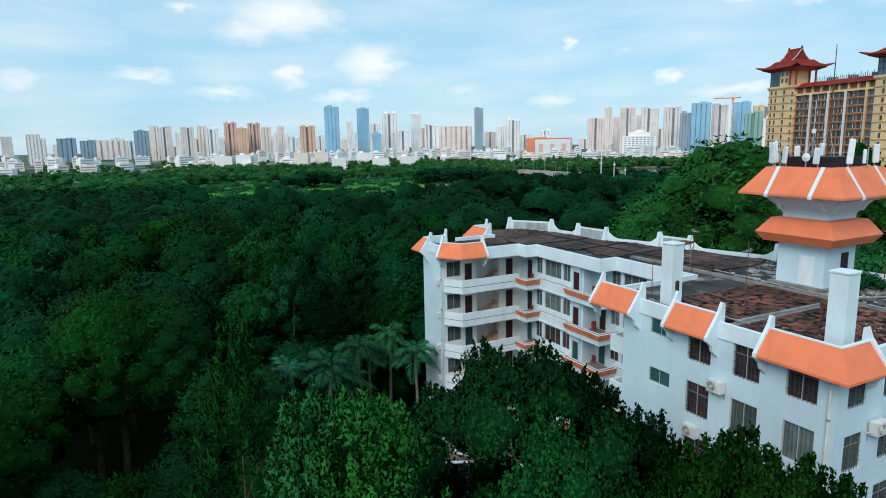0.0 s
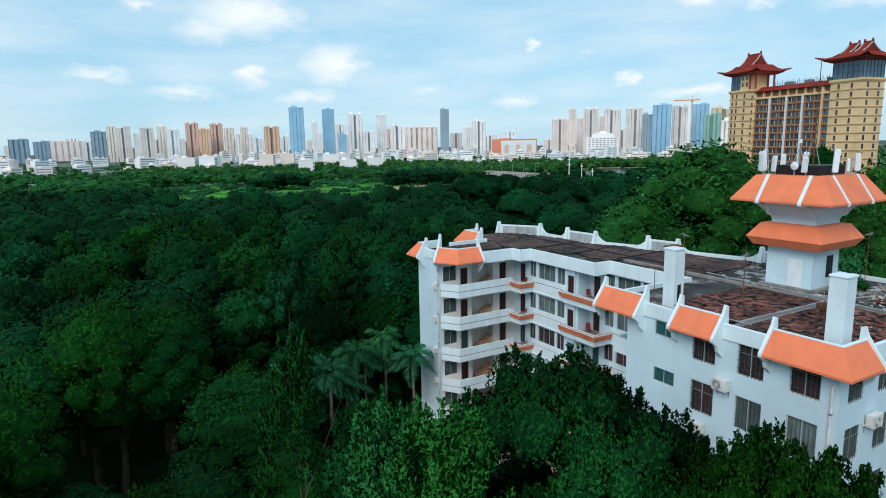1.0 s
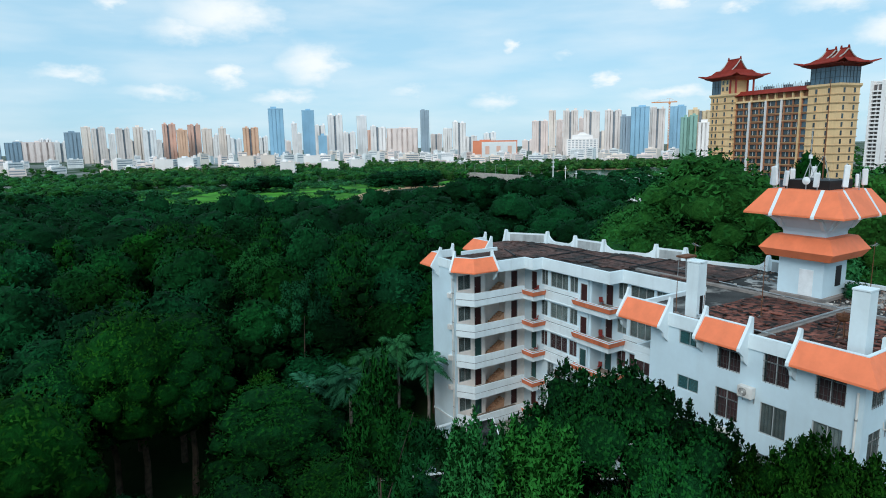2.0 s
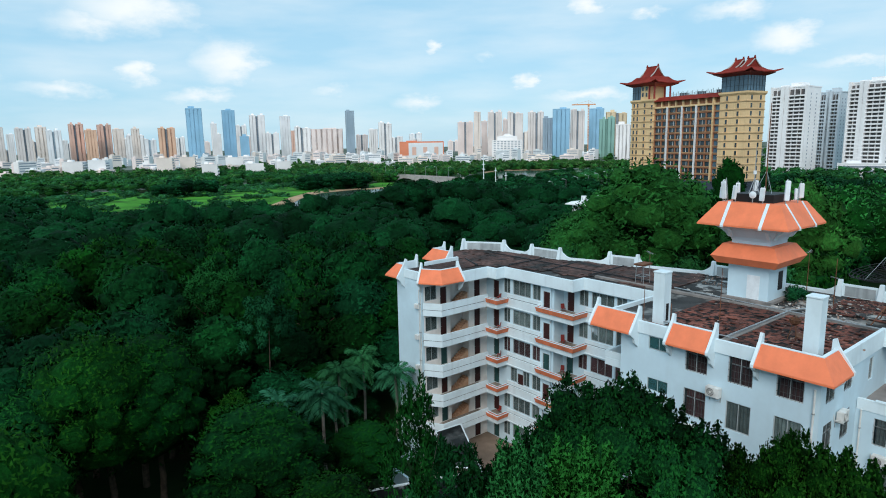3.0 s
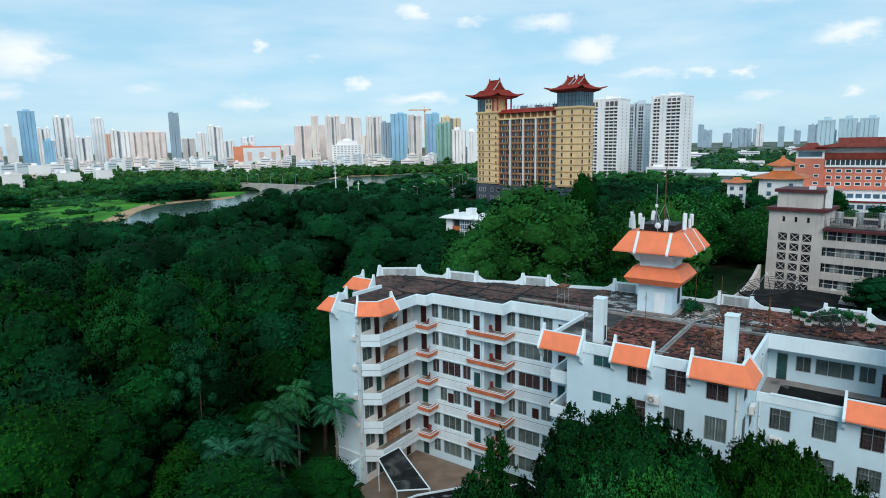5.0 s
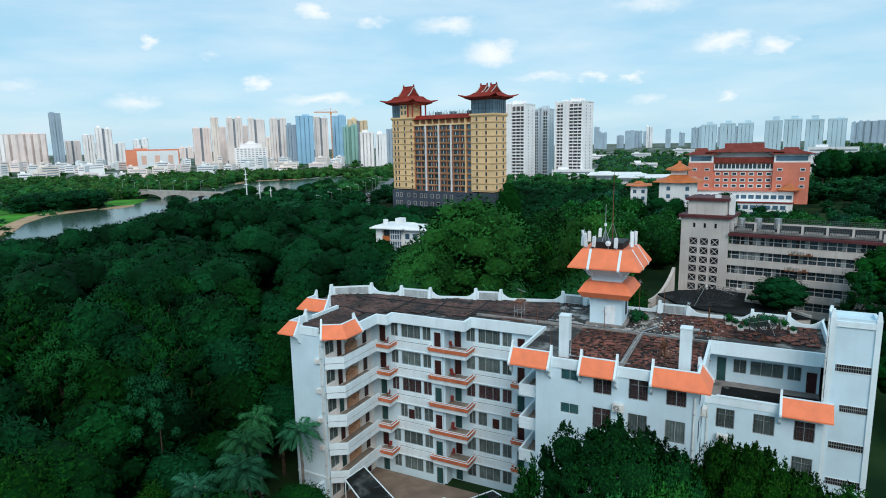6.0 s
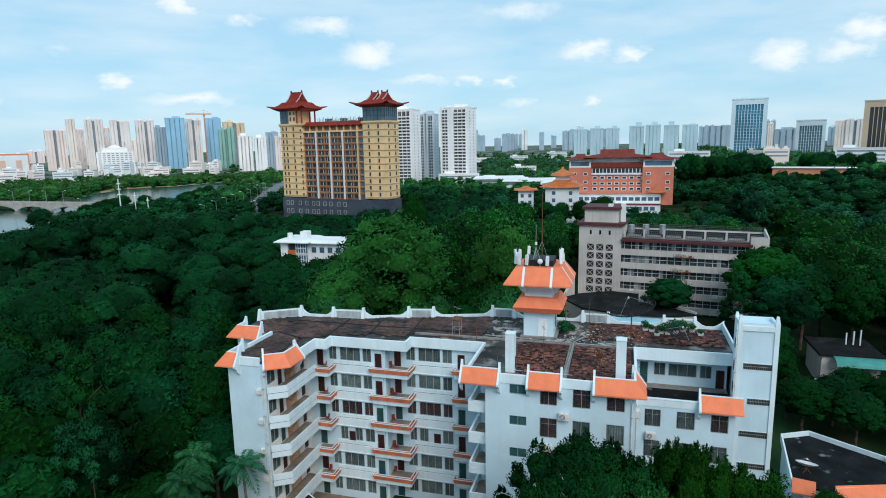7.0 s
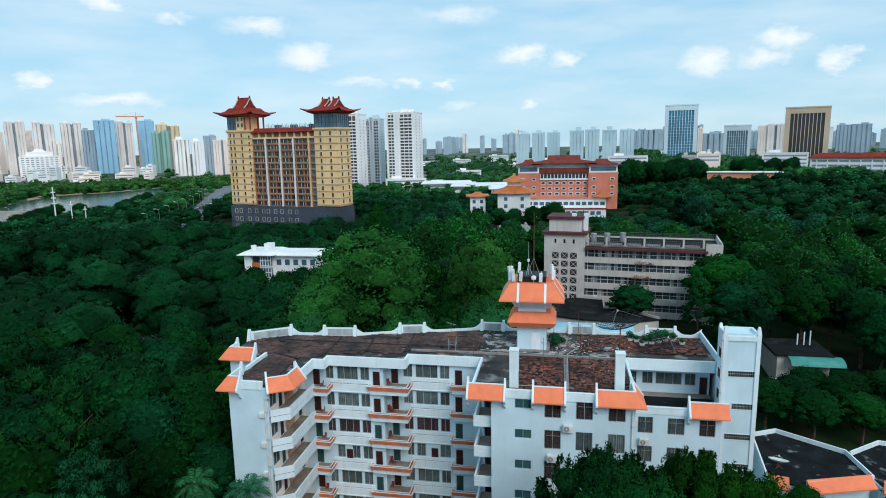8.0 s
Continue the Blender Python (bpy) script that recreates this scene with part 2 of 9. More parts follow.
CURTAIN_RED = material("plum_curtain", (0.15, 0.060, 0.066), 0.9, var=0.25, big=1.0, fine=5.0, per_object=0.3)
FRAME = material("window_metal", (0.44, 0.48, 0.49), 0.45, var=0.1, big=1.0, fine=5.0)
BARS = material("grey_bar", (0.10, 0.105, 0.105), 0.5, metal=0.4, var=0.2, big=1.0, fine=5.0)
PANE = glass("window_pane", (0.03, 0.045, 0.05), 0.82)
PANE_TEAL = glass("teal_pane", (0.04, 0.13, 0.14), 0.35)
DARK = material("black_rubber", (0.012, 0.012, 0.013), 0.6, var=0.2)
STEEL = material("galvanised_steel", (0.45, 0.47, 0.48), 0.4, metal=0.7, var=0.2, big=2.0, fine=9.0)
RUST = material("rusty_steel", (0.20, 0.085, 0.045), 0.75, metal=0.3, var=0.35, big=2.0, fine=9.0)
PANEL_WHITE = material("antenna_shell", (0.78, 0.82, 0.84), 0.4, var=0.06, big=2.0, fine=8.0)
PLASTIC = material("white_plastic", (0.72, 0.72, 0.69), 0.5, var=0.1, big=2.0, fine=8.0, stain=(0.3, 0.28, 0.25), streak=0.4)
RED_CHAIR = material("red_plastic", (0.27, 0.035, 0.028), 0.5, var=0.15)
BARK = material("bark", (0.085, 0.060, 0.042), 0.9, var=0.35, big=2.0, fine=9.0, bump=0.5)
GREY_BARK = material("grey_bark", (0.20, 0.185, 0.16), 0.9, var=0.3, big=2.0, fine=9.0, bump=0.4)
# leaf colours step with distance: dark near; sunlight and haze put in further off
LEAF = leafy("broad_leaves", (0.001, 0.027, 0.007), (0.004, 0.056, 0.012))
# LEAF_FAR carries sunlight in its colour, LEAF_FAR and LEAF_MID haze blue
LEAF_FAR = leafy("sunlit_far_leaves", (0.013, 0.090, 0.038), (0.042, 0.175, 0.068))
LEAF_MID = leafy("mixed_leaves", (0.004, 0.048, 0.018), (0.013, 0.108, 0.036))
# sunlight is put into this olive leaf colour
LEAF_SUN = leafy("sunlit_olive_leaves", (0.035, 0.105, 0.034), (0.095, 0.205, 0.062))
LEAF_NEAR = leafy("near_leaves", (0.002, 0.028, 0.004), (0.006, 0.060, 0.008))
LEAF_YOUNG = leafy("young_needles", (0.008, 0.076, 0.020), (0.022, 0.150, 0.042))
LEAF_LIGHT = leafy("light_leaves", (0.007, 0.062, 0.016), (0.024, 0.128, 0.030))
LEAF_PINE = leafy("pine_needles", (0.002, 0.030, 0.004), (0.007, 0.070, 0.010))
LEAF_PALM = leafy("palm_leaves", (0.007, 0.052, 0.024), (0.026, 0.125, 0.060))
LEAF_HILL = leafy("hill_leaves", (0.006, 0.064, 0.020), (0.022, 0.140, 0.042))
# distance haze put into these two leaf colours as extra blue
LEAF_TEAL = leafy("haze_tinted_slope_leaves", (0.006, 0.060, 0.030), (0.024, 0.128, 0.058))
LEAF_HAZE = leafy("haze_tinted_leaves", (0.020, 0.092, 0.075), (0.055, 0.160, 0.125))
# crown interiors: the shade between leaves is put into darker leaf colours
CORE = leafy("shaded_inner_foliage", (0.001, 0.016, 0.004), (0.003, 0.044, 0.010), 1.6)
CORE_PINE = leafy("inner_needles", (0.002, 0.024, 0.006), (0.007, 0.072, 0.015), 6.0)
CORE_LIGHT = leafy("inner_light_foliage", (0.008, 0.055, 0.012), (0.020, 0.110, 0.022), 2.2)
GROUND = material("woodland_floor", (0.018, 0.045, 0.016), 0.95, var=0.4, big=0.05, fine=0.6, patch=(0.05, 0.04, 0.025), patch_at=(0.55, 0.7), patch_scale=0.08, spec=0.05)
CITYGROUND = material("city_ground", (0.20, 0.22, 0.20), 0.95, var=0.3, big=0.01, fine=0.08, patch=(0.035, 0.075, 0.035), patch_at=(0.45, 0.55), patch_scale=0.012, spec=0.05)
GRASS = material("grass", (0.060, 0.25, 0.030), 0.95, var=0.3, big=0.05, fine=0.8, patch=(0.03, 0.10, 0.02), patch_at=(0.5, 0.65), patch_scale=0.06, spec=0.05)
SAND = material("bare_earth", (0.42, 0.27, 0.16), 0.95, var=0.2, big=0.08, fine=0.8)
ASPHALT = material("asphalt", (0.16, 0.17, 0.18), 0.85, var=0.2, big=0.1, fine=1.0)
STONE = material("pale_stone", (0.42, 0.39, 0.36), 0.85, var=0.15, big=0.2, fine=1.0)
WATER = material("lake_water", (0.040, 0.080, 0.058), 0.14, var=0.2, big=0.02, fine=0.3, spec=0.12, bump=0.02)


# ---------------------------------------------------------------- mesh helpers
class Solid:
    """Collects faces for one mesh."""

    def __init__(self):
        self.v, self.f = [], []

    def add(self, verts, faces):
        k = len(self.v)
        self.v.extend(tuple(p) for p in verts)
        self.f.extend(tuple(i + k for i in f) for f in faces)
        return self

    def box(self, x0, x1, y0, y1, z0, z1):
        x0, x1, y0, y1, z0, z1 = min(x0, x1), max(x0, x1), min(y0, y1), max(y0, y1), min(z0, z1), max(z0, z1)
        return self.add([(x, y, z) for z in (z0, z1) for y in (y0, y1) for x in (x0, x1)],
                        [(0, 2, 3, 1), (4, 5, 7, 6), (0, 1, 5, 4), (1, 3, 7, 5), (3, 2, 6, 7), (2, 0, 4, 6)])

    def prism(self, poly, z0, z1):
        n = len(poly)
        area = sum(poly[i][0] * poly[(i + 1) % n][1] - poly[(i + 1) % n][0] * poly[i][1] for i in range(n))
        if area < 0:
            poly = poly[::-1]
        verts = [(x, y, z0) for x, y in poly] + [(x, y, z1) for x, y in poly]
        faces = [tuple(range(n - 1, -1, -1)), tuple(range(n, 2 * n))]
        faces += [(i, (i + 1) % n, n + (i + 1) % n, n + i) for i in range(n)]
        return self.add(verts, faces)

    def hull(self, rings):
        """Rings of equally many points, joined one to the next and capped."""
        n = len(rings[0])
        verts = [p for r in rings for p in r]
        faces = [tuple(range(n - 1, -1, -1)), tuple(range((len(rings) - 1) * n, len(rings) * n))]
        for k in range(len(rings) - 1):
            faces += [(k * n + i, k * n + (i + 1) % n, (k + 1) * n + (i + 1) % n, (k + 1) * n + i) for i in range(n)]
        return self.add(verts, faces)

    def square(self, cx, cy, levels):
        """A square tower of rings (half width, z)."""
        return self.hull([[(cx + h * a, cy + h * b, z) for a, b in ((-1, -1), (1, -1), (1, 1), (-1, 1))] for h, z in levels])

    def oblong(self, cx, cy, levels):
        return self.hull([[(cx + hx * a, cy + hy * b, z) for a, b in ((-1, -1), (1, -1), (1, 1), (-1, 1))] for hx, hy, z in levels])

    def rod(self, a, b, r0, r1=None, n=6):
        a, b = Vector(a), Vector(b)
        r1 = r0 if r1 is None else r1
        d = (b - a).normalized()
        u = d.orthogonal().normalized()
        w = d.cross(u)
        ring = lambda c, r: [c + r * (math.cos(2 * math.pi * i / n) * u + math.sin(2 * math.pi * i / n) * w) for i in range(n)]
        return self.hull([ring(a, r0), ring(b, r1)])

    def sweep(self, pts, profile, out=1):
        """A profile (offset outwards, z) run along a line in plan with mitred corners. out=1: outwards is to the left of the way."""
        n, rings = len(pts), []
        for i, p in enumerate(pts):
            dirs = []
            if i > 0:
                dirs.append((Vector(p) - Vector(pts[i - 1])).normalized())
            if i < n - 1:
                dirs.append((Vector(pts[i + 1]) - Vector(p)).normalized())
            norms = [Vector((-d.y, d.x)) * out for d in dirs]
            m = norms[0] if len(norms) == 1 else (norms[0] + norms[1]) / (1 + norms[0].dot(norms[1]))
            rings.append([(p[0] + m.x * o, p[1] + m.y * o, z) for o, z in profile])
        if out < 0:
            rings = [r[::-1] for r in rings]
        return self.hull(rings)

    def mesh(self, name, smooth=False):
        me = bpy.data.meshes.new(name)
        me.from_pydata(self.v, [], self.f)
        bm = bmesh.new()
        bm.from_mesh(me)
        bmesh.ops.recalc_face_normals(bm, faces=bm.faces)
        bm.to_mesh(me)
        bm.free()
        if smooth:
            me.polygons.foreach_set("use_smooth", [True] * len(me.polygons))
        return me


def part(name, solid, mat, parent, label="", smooth=False):
    """One mesh object under a thing or a part."""
    me = solid.mesh(name, smooth) if isinstance(solid, Solid) else solid
    if not me.materials:
        me.materials.append(mat)
    ob = new(name, me)
    ob.parent = parent
    if label:
        ob["label"] = label
    return ob


def whole(name, solid, mat, label, category="", group="", kind="", smooth=False):
    """A thing or piece of the setting that is one mesh."""
    ob = part(name, solid, mat, None, "", smooth)
    return tagged(ob, label, category, group, kind)


def thing(name, label, category, group="", m=None):
    ob = new(name)
    ob.empty_display_size = 0.3
    if m is not None:
        ob.matrix_basis = m
    return tagged(ob, label, category, group)


def wall(axis, at, thick, a0, a1, z0, z1, holes):
    """A wall across one axis, from `at` to `at + thick`, with rectangular openings (a0, a1, z0, z1) through it."""
    s = Solid()
    cuts = sorted({a0, a1, *[min(max(h[i], a0), a1) for h in holes for i in (0, 1)]})
    for p, q in zip(cuts, cuts[1:]):
        if q - p < 1e-4:
            continue
        mid, z = (p + q) / 2, z0
        for h in sorted((h for h in holes if h[0] < mid < h[1]), key=lambda h: h[2]):
            if h[2] > z + 1e-4:
                s.box(at, at + thick, p, q, z, h[2]) if axis == "x" else s.box(p, q, at, at + thick, z, h[2])
            z = h[3]
        if z1 > z + 1e-4:
            s.box(at, at + thick, p, q, z, z1) if axis == "x" else s.box(p, q, at, at + thick, z, z1)
    return s


def ngon(cx, cy, r, n=12):
    return [(cx + r * math.cos(2 * math.pi * i / n), cy + r * math.sin(2 * math.pi * i / n)) for i in range(n)]


# ---------------------------------------------------------------- the apartment building
STOREY = 3.36
FLOORS = [STOREY * k for k in range(6)]
ROOF = 20.45
house = thing("apartment_building", "white six-storey apartment block with orange eaves and stepped balconies", "building")

MESHES = {}


def window(parent, m, w, h, style, curtain):
    """A window that looks along its own -x: metal frame, glass, curtain, and bars where the style asks for them."""
    key = (round(w, 2), round(h, 2), style)
    if key not in MESHES:
        f, g, c = Solid(), Solid(), Solid()
        a, b = w / 2, h / 2
        v = [(x, sy * (a - e), sz * (b - e)) for x in (0.06, 0.13) for e in (0.0, 0.06) for sy, sz in ((-1, -1), (1, -1), (1, 1), (-1, 1))]
        q = []
        for i in range(4):
            j = (i + 1) % 4
            q += [(i, 4 + i, 4 + j, j), (8 + i, 8 + j, 12 + j, 12 + i), (i, j, 8 + j, 8 + i), (4 + i, 12 + i, 12 + j, 4 + j)]
        f.add(v, q)
        n = max(2, round(w / 0.95))
        bars = [Solid().box(0.065, 0.125, -0.02, 0.02, -b + 0.06, b - 0.06).mesh("mullion"), [-a + w * i / n for i in range(1, n)], None]
        if style == "barred":
            bars[2] = Solid().box(0.062, 0.128, -a + 0.06, a - 0.06, b * 0.35, b * 0.35 + 0.05).mesh("transom")
        g.box(0.09, 0.10, -a + 0.06, a - 0.06, -b + 0.06, b - 0.06)
        steps = max(8, int(w / 0.07))
        top = [(0.165 + 0.03 * math.sin(i * 1.9) + 0.015 * math.sin(i * 0.7), -a + 0.02 + (w - 0.04) * i / steps) for i in range(steps + 1)]
        open_at = {"half": 0.45, "barred": 0.92}.get(style, 1.0)
        top = top[: max(3, int(len(top) * open_at))]
        c.add([(x, y, z) for z in (-b + 0.02, b - 0.02) for x, y in top], [(i, i + 1, len(top) + i + 1, len(top) + i) for i in range(len(top) - 1)])
        grille = None
        if style == "barred":
            grille = Solid()
            for i in range(1, 7):
                y = -a + w * i / 7
                grille.box(0.0, 0.02, y - 0.012, y + 0.012, -b, b)
            for z in (-b * 0.6, -b * 0.1, b * 0.4):
                grille.box(0.02, 0.035, -a, a, z - 0.012, z + 0.012)
            grille = grille.mesh("grille")
        MESHES[key] = (f.mesh("window"), g.mesh("pane"), c.mesh("curtain"), grille, bars)
    f, g, c, grille, bars = MESHES[key]
    ob = part("window", f, FRAME, parent)
    ob.matrix_basis = m
    for y in bars[1]:
        part("mullion", bars[0], FRAME, ob).location = (0, y, 0)
    if bars[2]:
        part("transom", bars[2], FRAME, ob)
    p = part("pane", g, PANE_TEAL if style == "half" else PANE, ob)
    p.visible_shadow = False
    cu = new("curtain", c if not c.materials or c.materials[0] == curtain else c)
    cu.parent = ob
    if not c.materials:
        c.materials.append(curtain)
    cu.material_slots[0].link = "OBJECT"
    cu.material_slots[0].material = curtain
    if grille:
        part("grille", grille, BARS, ob)
    return ob


def door(parent, m, mat, w=0.92, h=2.08):
    key = ("door", round(w, 2), round(h, 2))
    if key not in MESHES:
        d, f, k = Solid(), Solid(), Solid()
        d.box(0.05, 0.10, -w / 2 + 0.05, w / 2 - 0.05, 0.01, h - 0.05)
        for z0, z1 in ((0.2, 0.85), (1.0, 1.85)):
            d.box(0.035, 0.05, -w / 2 + 0.17, w / 2 - 0.17, z0, z1)
        for s in (-1, 1):
            f.box(0.0, 0.14, s * w / 2, s * (w / 2 - 0.05), 0, h)
        f.box(0.0, 0.14, -w / 2, w / 2, h - 0.05, h)
        k.rod((0.0, w / 2 - 0.13, 1.0), (0.05, w / 2 - 0.13, 1.0), 0.03)
        MESHES[key] = (d.mesh("door"), f.mesh("door_frame"), k.mesh("door_handle"))
    d, f, k = MESHES[key]
    ob = part("door", d, mat, parent)
    ob.matrix_basis = m
    ob.material_slots[0].link = "OBJECT"
    ob.material_slots[0].material = mat
    part("door_frame", f, FRAME, ob)
    part("door_handle", k, STEEL, ob)
    return ob


def face_x(x, y, z):
    return pose(x, y, z)


def face_y(x, y, z):
    return pose(x, y, z, 0, 0, 90)


# plan of the wing: wall planes that step back, each ending in a corner balcony
X2, X3 = 36.5, 38.25                      # front wall planes
S1, S2, S3 = 50.2, 40.8, 31.9             # where the roof edge steps
B1, B2, B3 = 34.75, 36.05, 37.85          # roof edge and slab edge of the three stretches
REAR = [(49.4, 5.7), (49.4, 33.5), (47.2, 40.9), (46.6, 44.1), (44.7, 49.7), (44.3, 53.8), (44.1, 58.4), (41.2, 62.9)]
ROOF_EDGE = [(27.2, 57.95), (27.2, 53.45), (28.3, 51.8), (B1 + 0.1, 51.8), (B1 + 0.1, S1), (B2 + 0.1, S1), (B2 + 0.1, S2), (B3 + 0.1, S2), (B3 + 0.1, 32.1), (28.85, 32.1), (28.85, 16.0), (39.55, 16.0), (39.55, 5.8)]
ROOF_POLY = ROOF_EDGE + REAR + [(36.0, 62.9), (36.0, 57.95)]

s = Solid().prism(ROOF_POLY, ROOF - 0.30, ROOF)
part("roof", s, ROOFING, house, "flat roof with blackened felt and worn brown slabs")

# the deep white fascia below the roof edge of the wing
s = Solid().sweep([(30.8, 51.55), (B1, 51.55), (B1, S1), (B2, S1), (B2, S2), (B3, S2), (B3, 32.2)], [(-0.22, 19.55), (0.06, 19.55), (0.06, 20.72), (-0.22, 20.72)], -1)
part("fascia", s, WHITE2, house)

WIN_GREY, WIN_PLUM = CURTAIN, CURTAIN_RED
SILL, HEAD = 0.90, 2.56
plane2 = [(49.82, 50.82), (46.77, 49.39), (45.37, 46.49)]
plane3 = [(40.55, 41.69), (37.47, 40.16), (36.04, 37.2)]
plane2_b = [(48.75, 49.75), (46.86, 47.87), (45.28, 46.5)]
plane3_b = [(40.55, 41.4), (39.09, 40.22), (36.0, 37.33)]
door_cols = {5: (DOOR_RED, DOOR_RED), 4: (DOOR_RED, DOOR_RED), 3: (DOOR_TEAL, DOOR_TEAL), 2: (DOOR_RED, DOOR_TEAL), 1: (DOOR_TEAL, DOOR_RED), 0: (DOOR_TEAL, DOOR_TEAL)}

holes2, holes3 = [], []
for k, z in enumerate(FLOORS):
    odd = k == 2
    for (y0, y1) in plane2_b if odd else plane2:
        holes2.append((y0, y1, z + SILL, z + HEAD))
        window(house, face_x(X2, (y0 + y1) / 2, z + (SILL + HEAD) / 2), y1 - y0, HEAD - SILL, "plain", WIN_PLUM if k == 3 else WIN_GREY)
    for (y0, y1) in plane3_b if odd else plane3:
        holes3.append((y0, y1, z + SILL, z + HEAD))
        window(house, face_x(X3, (y0 + y1) / 2, z + (SILL + HEAD) / 2), y1 - y0, HEAD - SILL, "plain", WIN_PLUM if k == 3 else WIN_GREY)
    ca, cb = door_cols[k]
    for y, mat, hl, x in ((52.0, cb, holes2, X2), (44.5, ca, holes2, X2), (42.75, cb, holes3, X3), (34.95, ca, holes3, X3)):
        hl.append((y - 0.46, y + 0.46, z + 0.02, z + 2.1))
        door(house, face_x(x, y, z + 0.02), mat)
    if odd:
        for y, hl, x in ((48.2, holes2, X2), (38.0, holes3, X3)):
            hl.append((y - 0.46, y + 0.46, z + 0.02, z + 2.1))
            door(house, face_x(x, y, z + 0.02), DOOR_RED)
part("wall", wall("x", X2, 0.24, 43.95, 53.6, 0, 20.15, holes2), WHITE, house)
part("wall", wall("x", X3, 0.24, 31.9, 43.95, 0, 20.15, holes3), WHITE, house)
part("wall", wall("y", 43.71, 0.24, X2 + 0.24, X3 + 0.24, 0, 20.15, []), WHITE, house)

# floor slabs with the white bands that run along the front
for z in FLOORS[1:]:
    for x0, x1, y0, y1 in ((B1 + 0.1, X2 + 0.1, S1, 52.2), (B2 + 0.1, X3 + 0.1, S2, 43.7), (B2 + 0.1, X2 + 0.1, 43.71, 45.0), (B3 - 0.2, X3 + 0.1, S3, 35.4)):
        part("slab", Solid().box(x0, x1, y0, y1, z - 0.16, z), BALCONY, house)
        part("soffit", Solid().box(x0 + 0.02, x1, y0 + 0.02, y1 - 0.02, z - 0.20, z - 0.162), INSIDE, house)
    # band: a ledge at sill height and a deeper beam at floor height
    for x, y0, y1 in ((X2, 45.1, S1), (X3, 35.5, S2)):
        s = Solid().sweep([(x, y1), (x, y0)], [(-0.01, z - 0.60), (0.27, z - 0.60), (0.27, z - 0.50), (0.20, z - 0.49), (0.20, z + 0.40), (0.06, z + 0.41), (0.06, z + 0.47), (0.12, z + 0.48), (0.12, z + SILL - 0.03), (-0.01, z + SILL - 0.03)], -1)
        part("band", s, WHITE2, house)
        # dark strip laid in the groove in place of its shade
        part("drip_line", Solid().box(x - 0.075, x - 0.055, y0, y1, z + 0.405, z + 0.475), BARS, house)
    # corner balconies: orange trough round front and side on a white beam
    for line in ([(B1 + 0.1, 51.9), (B1 + 0.1, S1), (X2 - 0.25, S1)], [(X2 - 0.1, 45.05), (B2 + 0.1, 45.05), (B2 + 0.1, S2), (X3 - 0.25, S2)], [(X3 - 0.1, 35.45), (B3 - 0.25, 35.45), (B3 - 0.25, S3)]):
        beam = part("balcony", Solid().sweep(line, [(-0.05, z - 0.62), (0.12, z - 0.62), (0.16, z - 0.12), (-0.05, z - 0.12)], -1), WHITE2, house)
        part("planter", Solid().sweep(line, [(0.02, z - 0.11), (0.30, z - 0.05), (0.42, z + 0.44), (0.34, z + 0.44), (0.25, z + 0.06), (0.06, z + 0.06), (0.06, z + 0.44), (-0.02, z + 0.44)], -1), PLANTER, beam, "orange flower trough")
        part("rim", Solid().sweep(line, [(0.33, z + 0.445), (0.44, z + 0.445), (0.44, z + 0.50), (0.33, z + 0.50)], -1), WHITE2, beam)
        part("rail", Solid().sweep(line, [(-0.03, z + 0.445), (0.07, z + 0.445), (0.07, z + 0.50), (-0.03, z + 0.50)], -1), WHITE2, beam)

# left wing: blank gable with a loggia and an open stair behind its side parapets
LX, LY0, LY1 = 27.1, 54.3, 58.05
part("wall", wall("x", LX, 0.26, LY0, LY1, 0, 20.15, []), WHITE, house)
part("wall", wall("y", LY1 - 0.24, 0.24, LX + 0.26, 36.0, 0, 20.15, []), WHITE, house)
part("wall", wall("x", 36.0, 0.24, LY1 - 0.24, 62.9, 0, 20.15, []), WHITE, house)
part("wall", wall("y", 62.66, 0.24, 36.24, 41.2, 0, 20.15, []), WHITE, house)
LW = 53.6                                   # the loggia's back wall
holes = []
for k, z in enumerate(FLOORS):
    holes.append((27.55, 29.15, z + 0.85, z + 2.45))
    window(house, face_y(28.35, LW, z + 1.65), 1.6, 1.6, "plain", WIN_GREY)
    for x, mat in ((30.05, door_cols[k][0]), (35.0, DOOR_RED)):
        holes.append((x - 0.46, x + 0.46, z + 0.02, z + 2.1))
        door(house, face_y(x, LW, z + 0.02), mat)
    if k:
        holes.append((31.0, 33.75, z - 0.4, z + 2.75))
part("wall", wall("y", LW, 0.24, LX + 0.26, X2, 0, 20.15, holes), INSIDE, house)
part("wall", wall("x", LX, 0.26, LW, LY0, 0, 20.15, []), WHITE, house)
part("stairwell", Solid().box(30.9, 34.1, 55.2, 55.4, 0, 20.1).box(30.7, 30.9, LW + 0.24, 55.2, 0, 20.1).box(34.1, 34.3, LW + 0.24, 55.2, 0, 20.1), INSIDE, house)
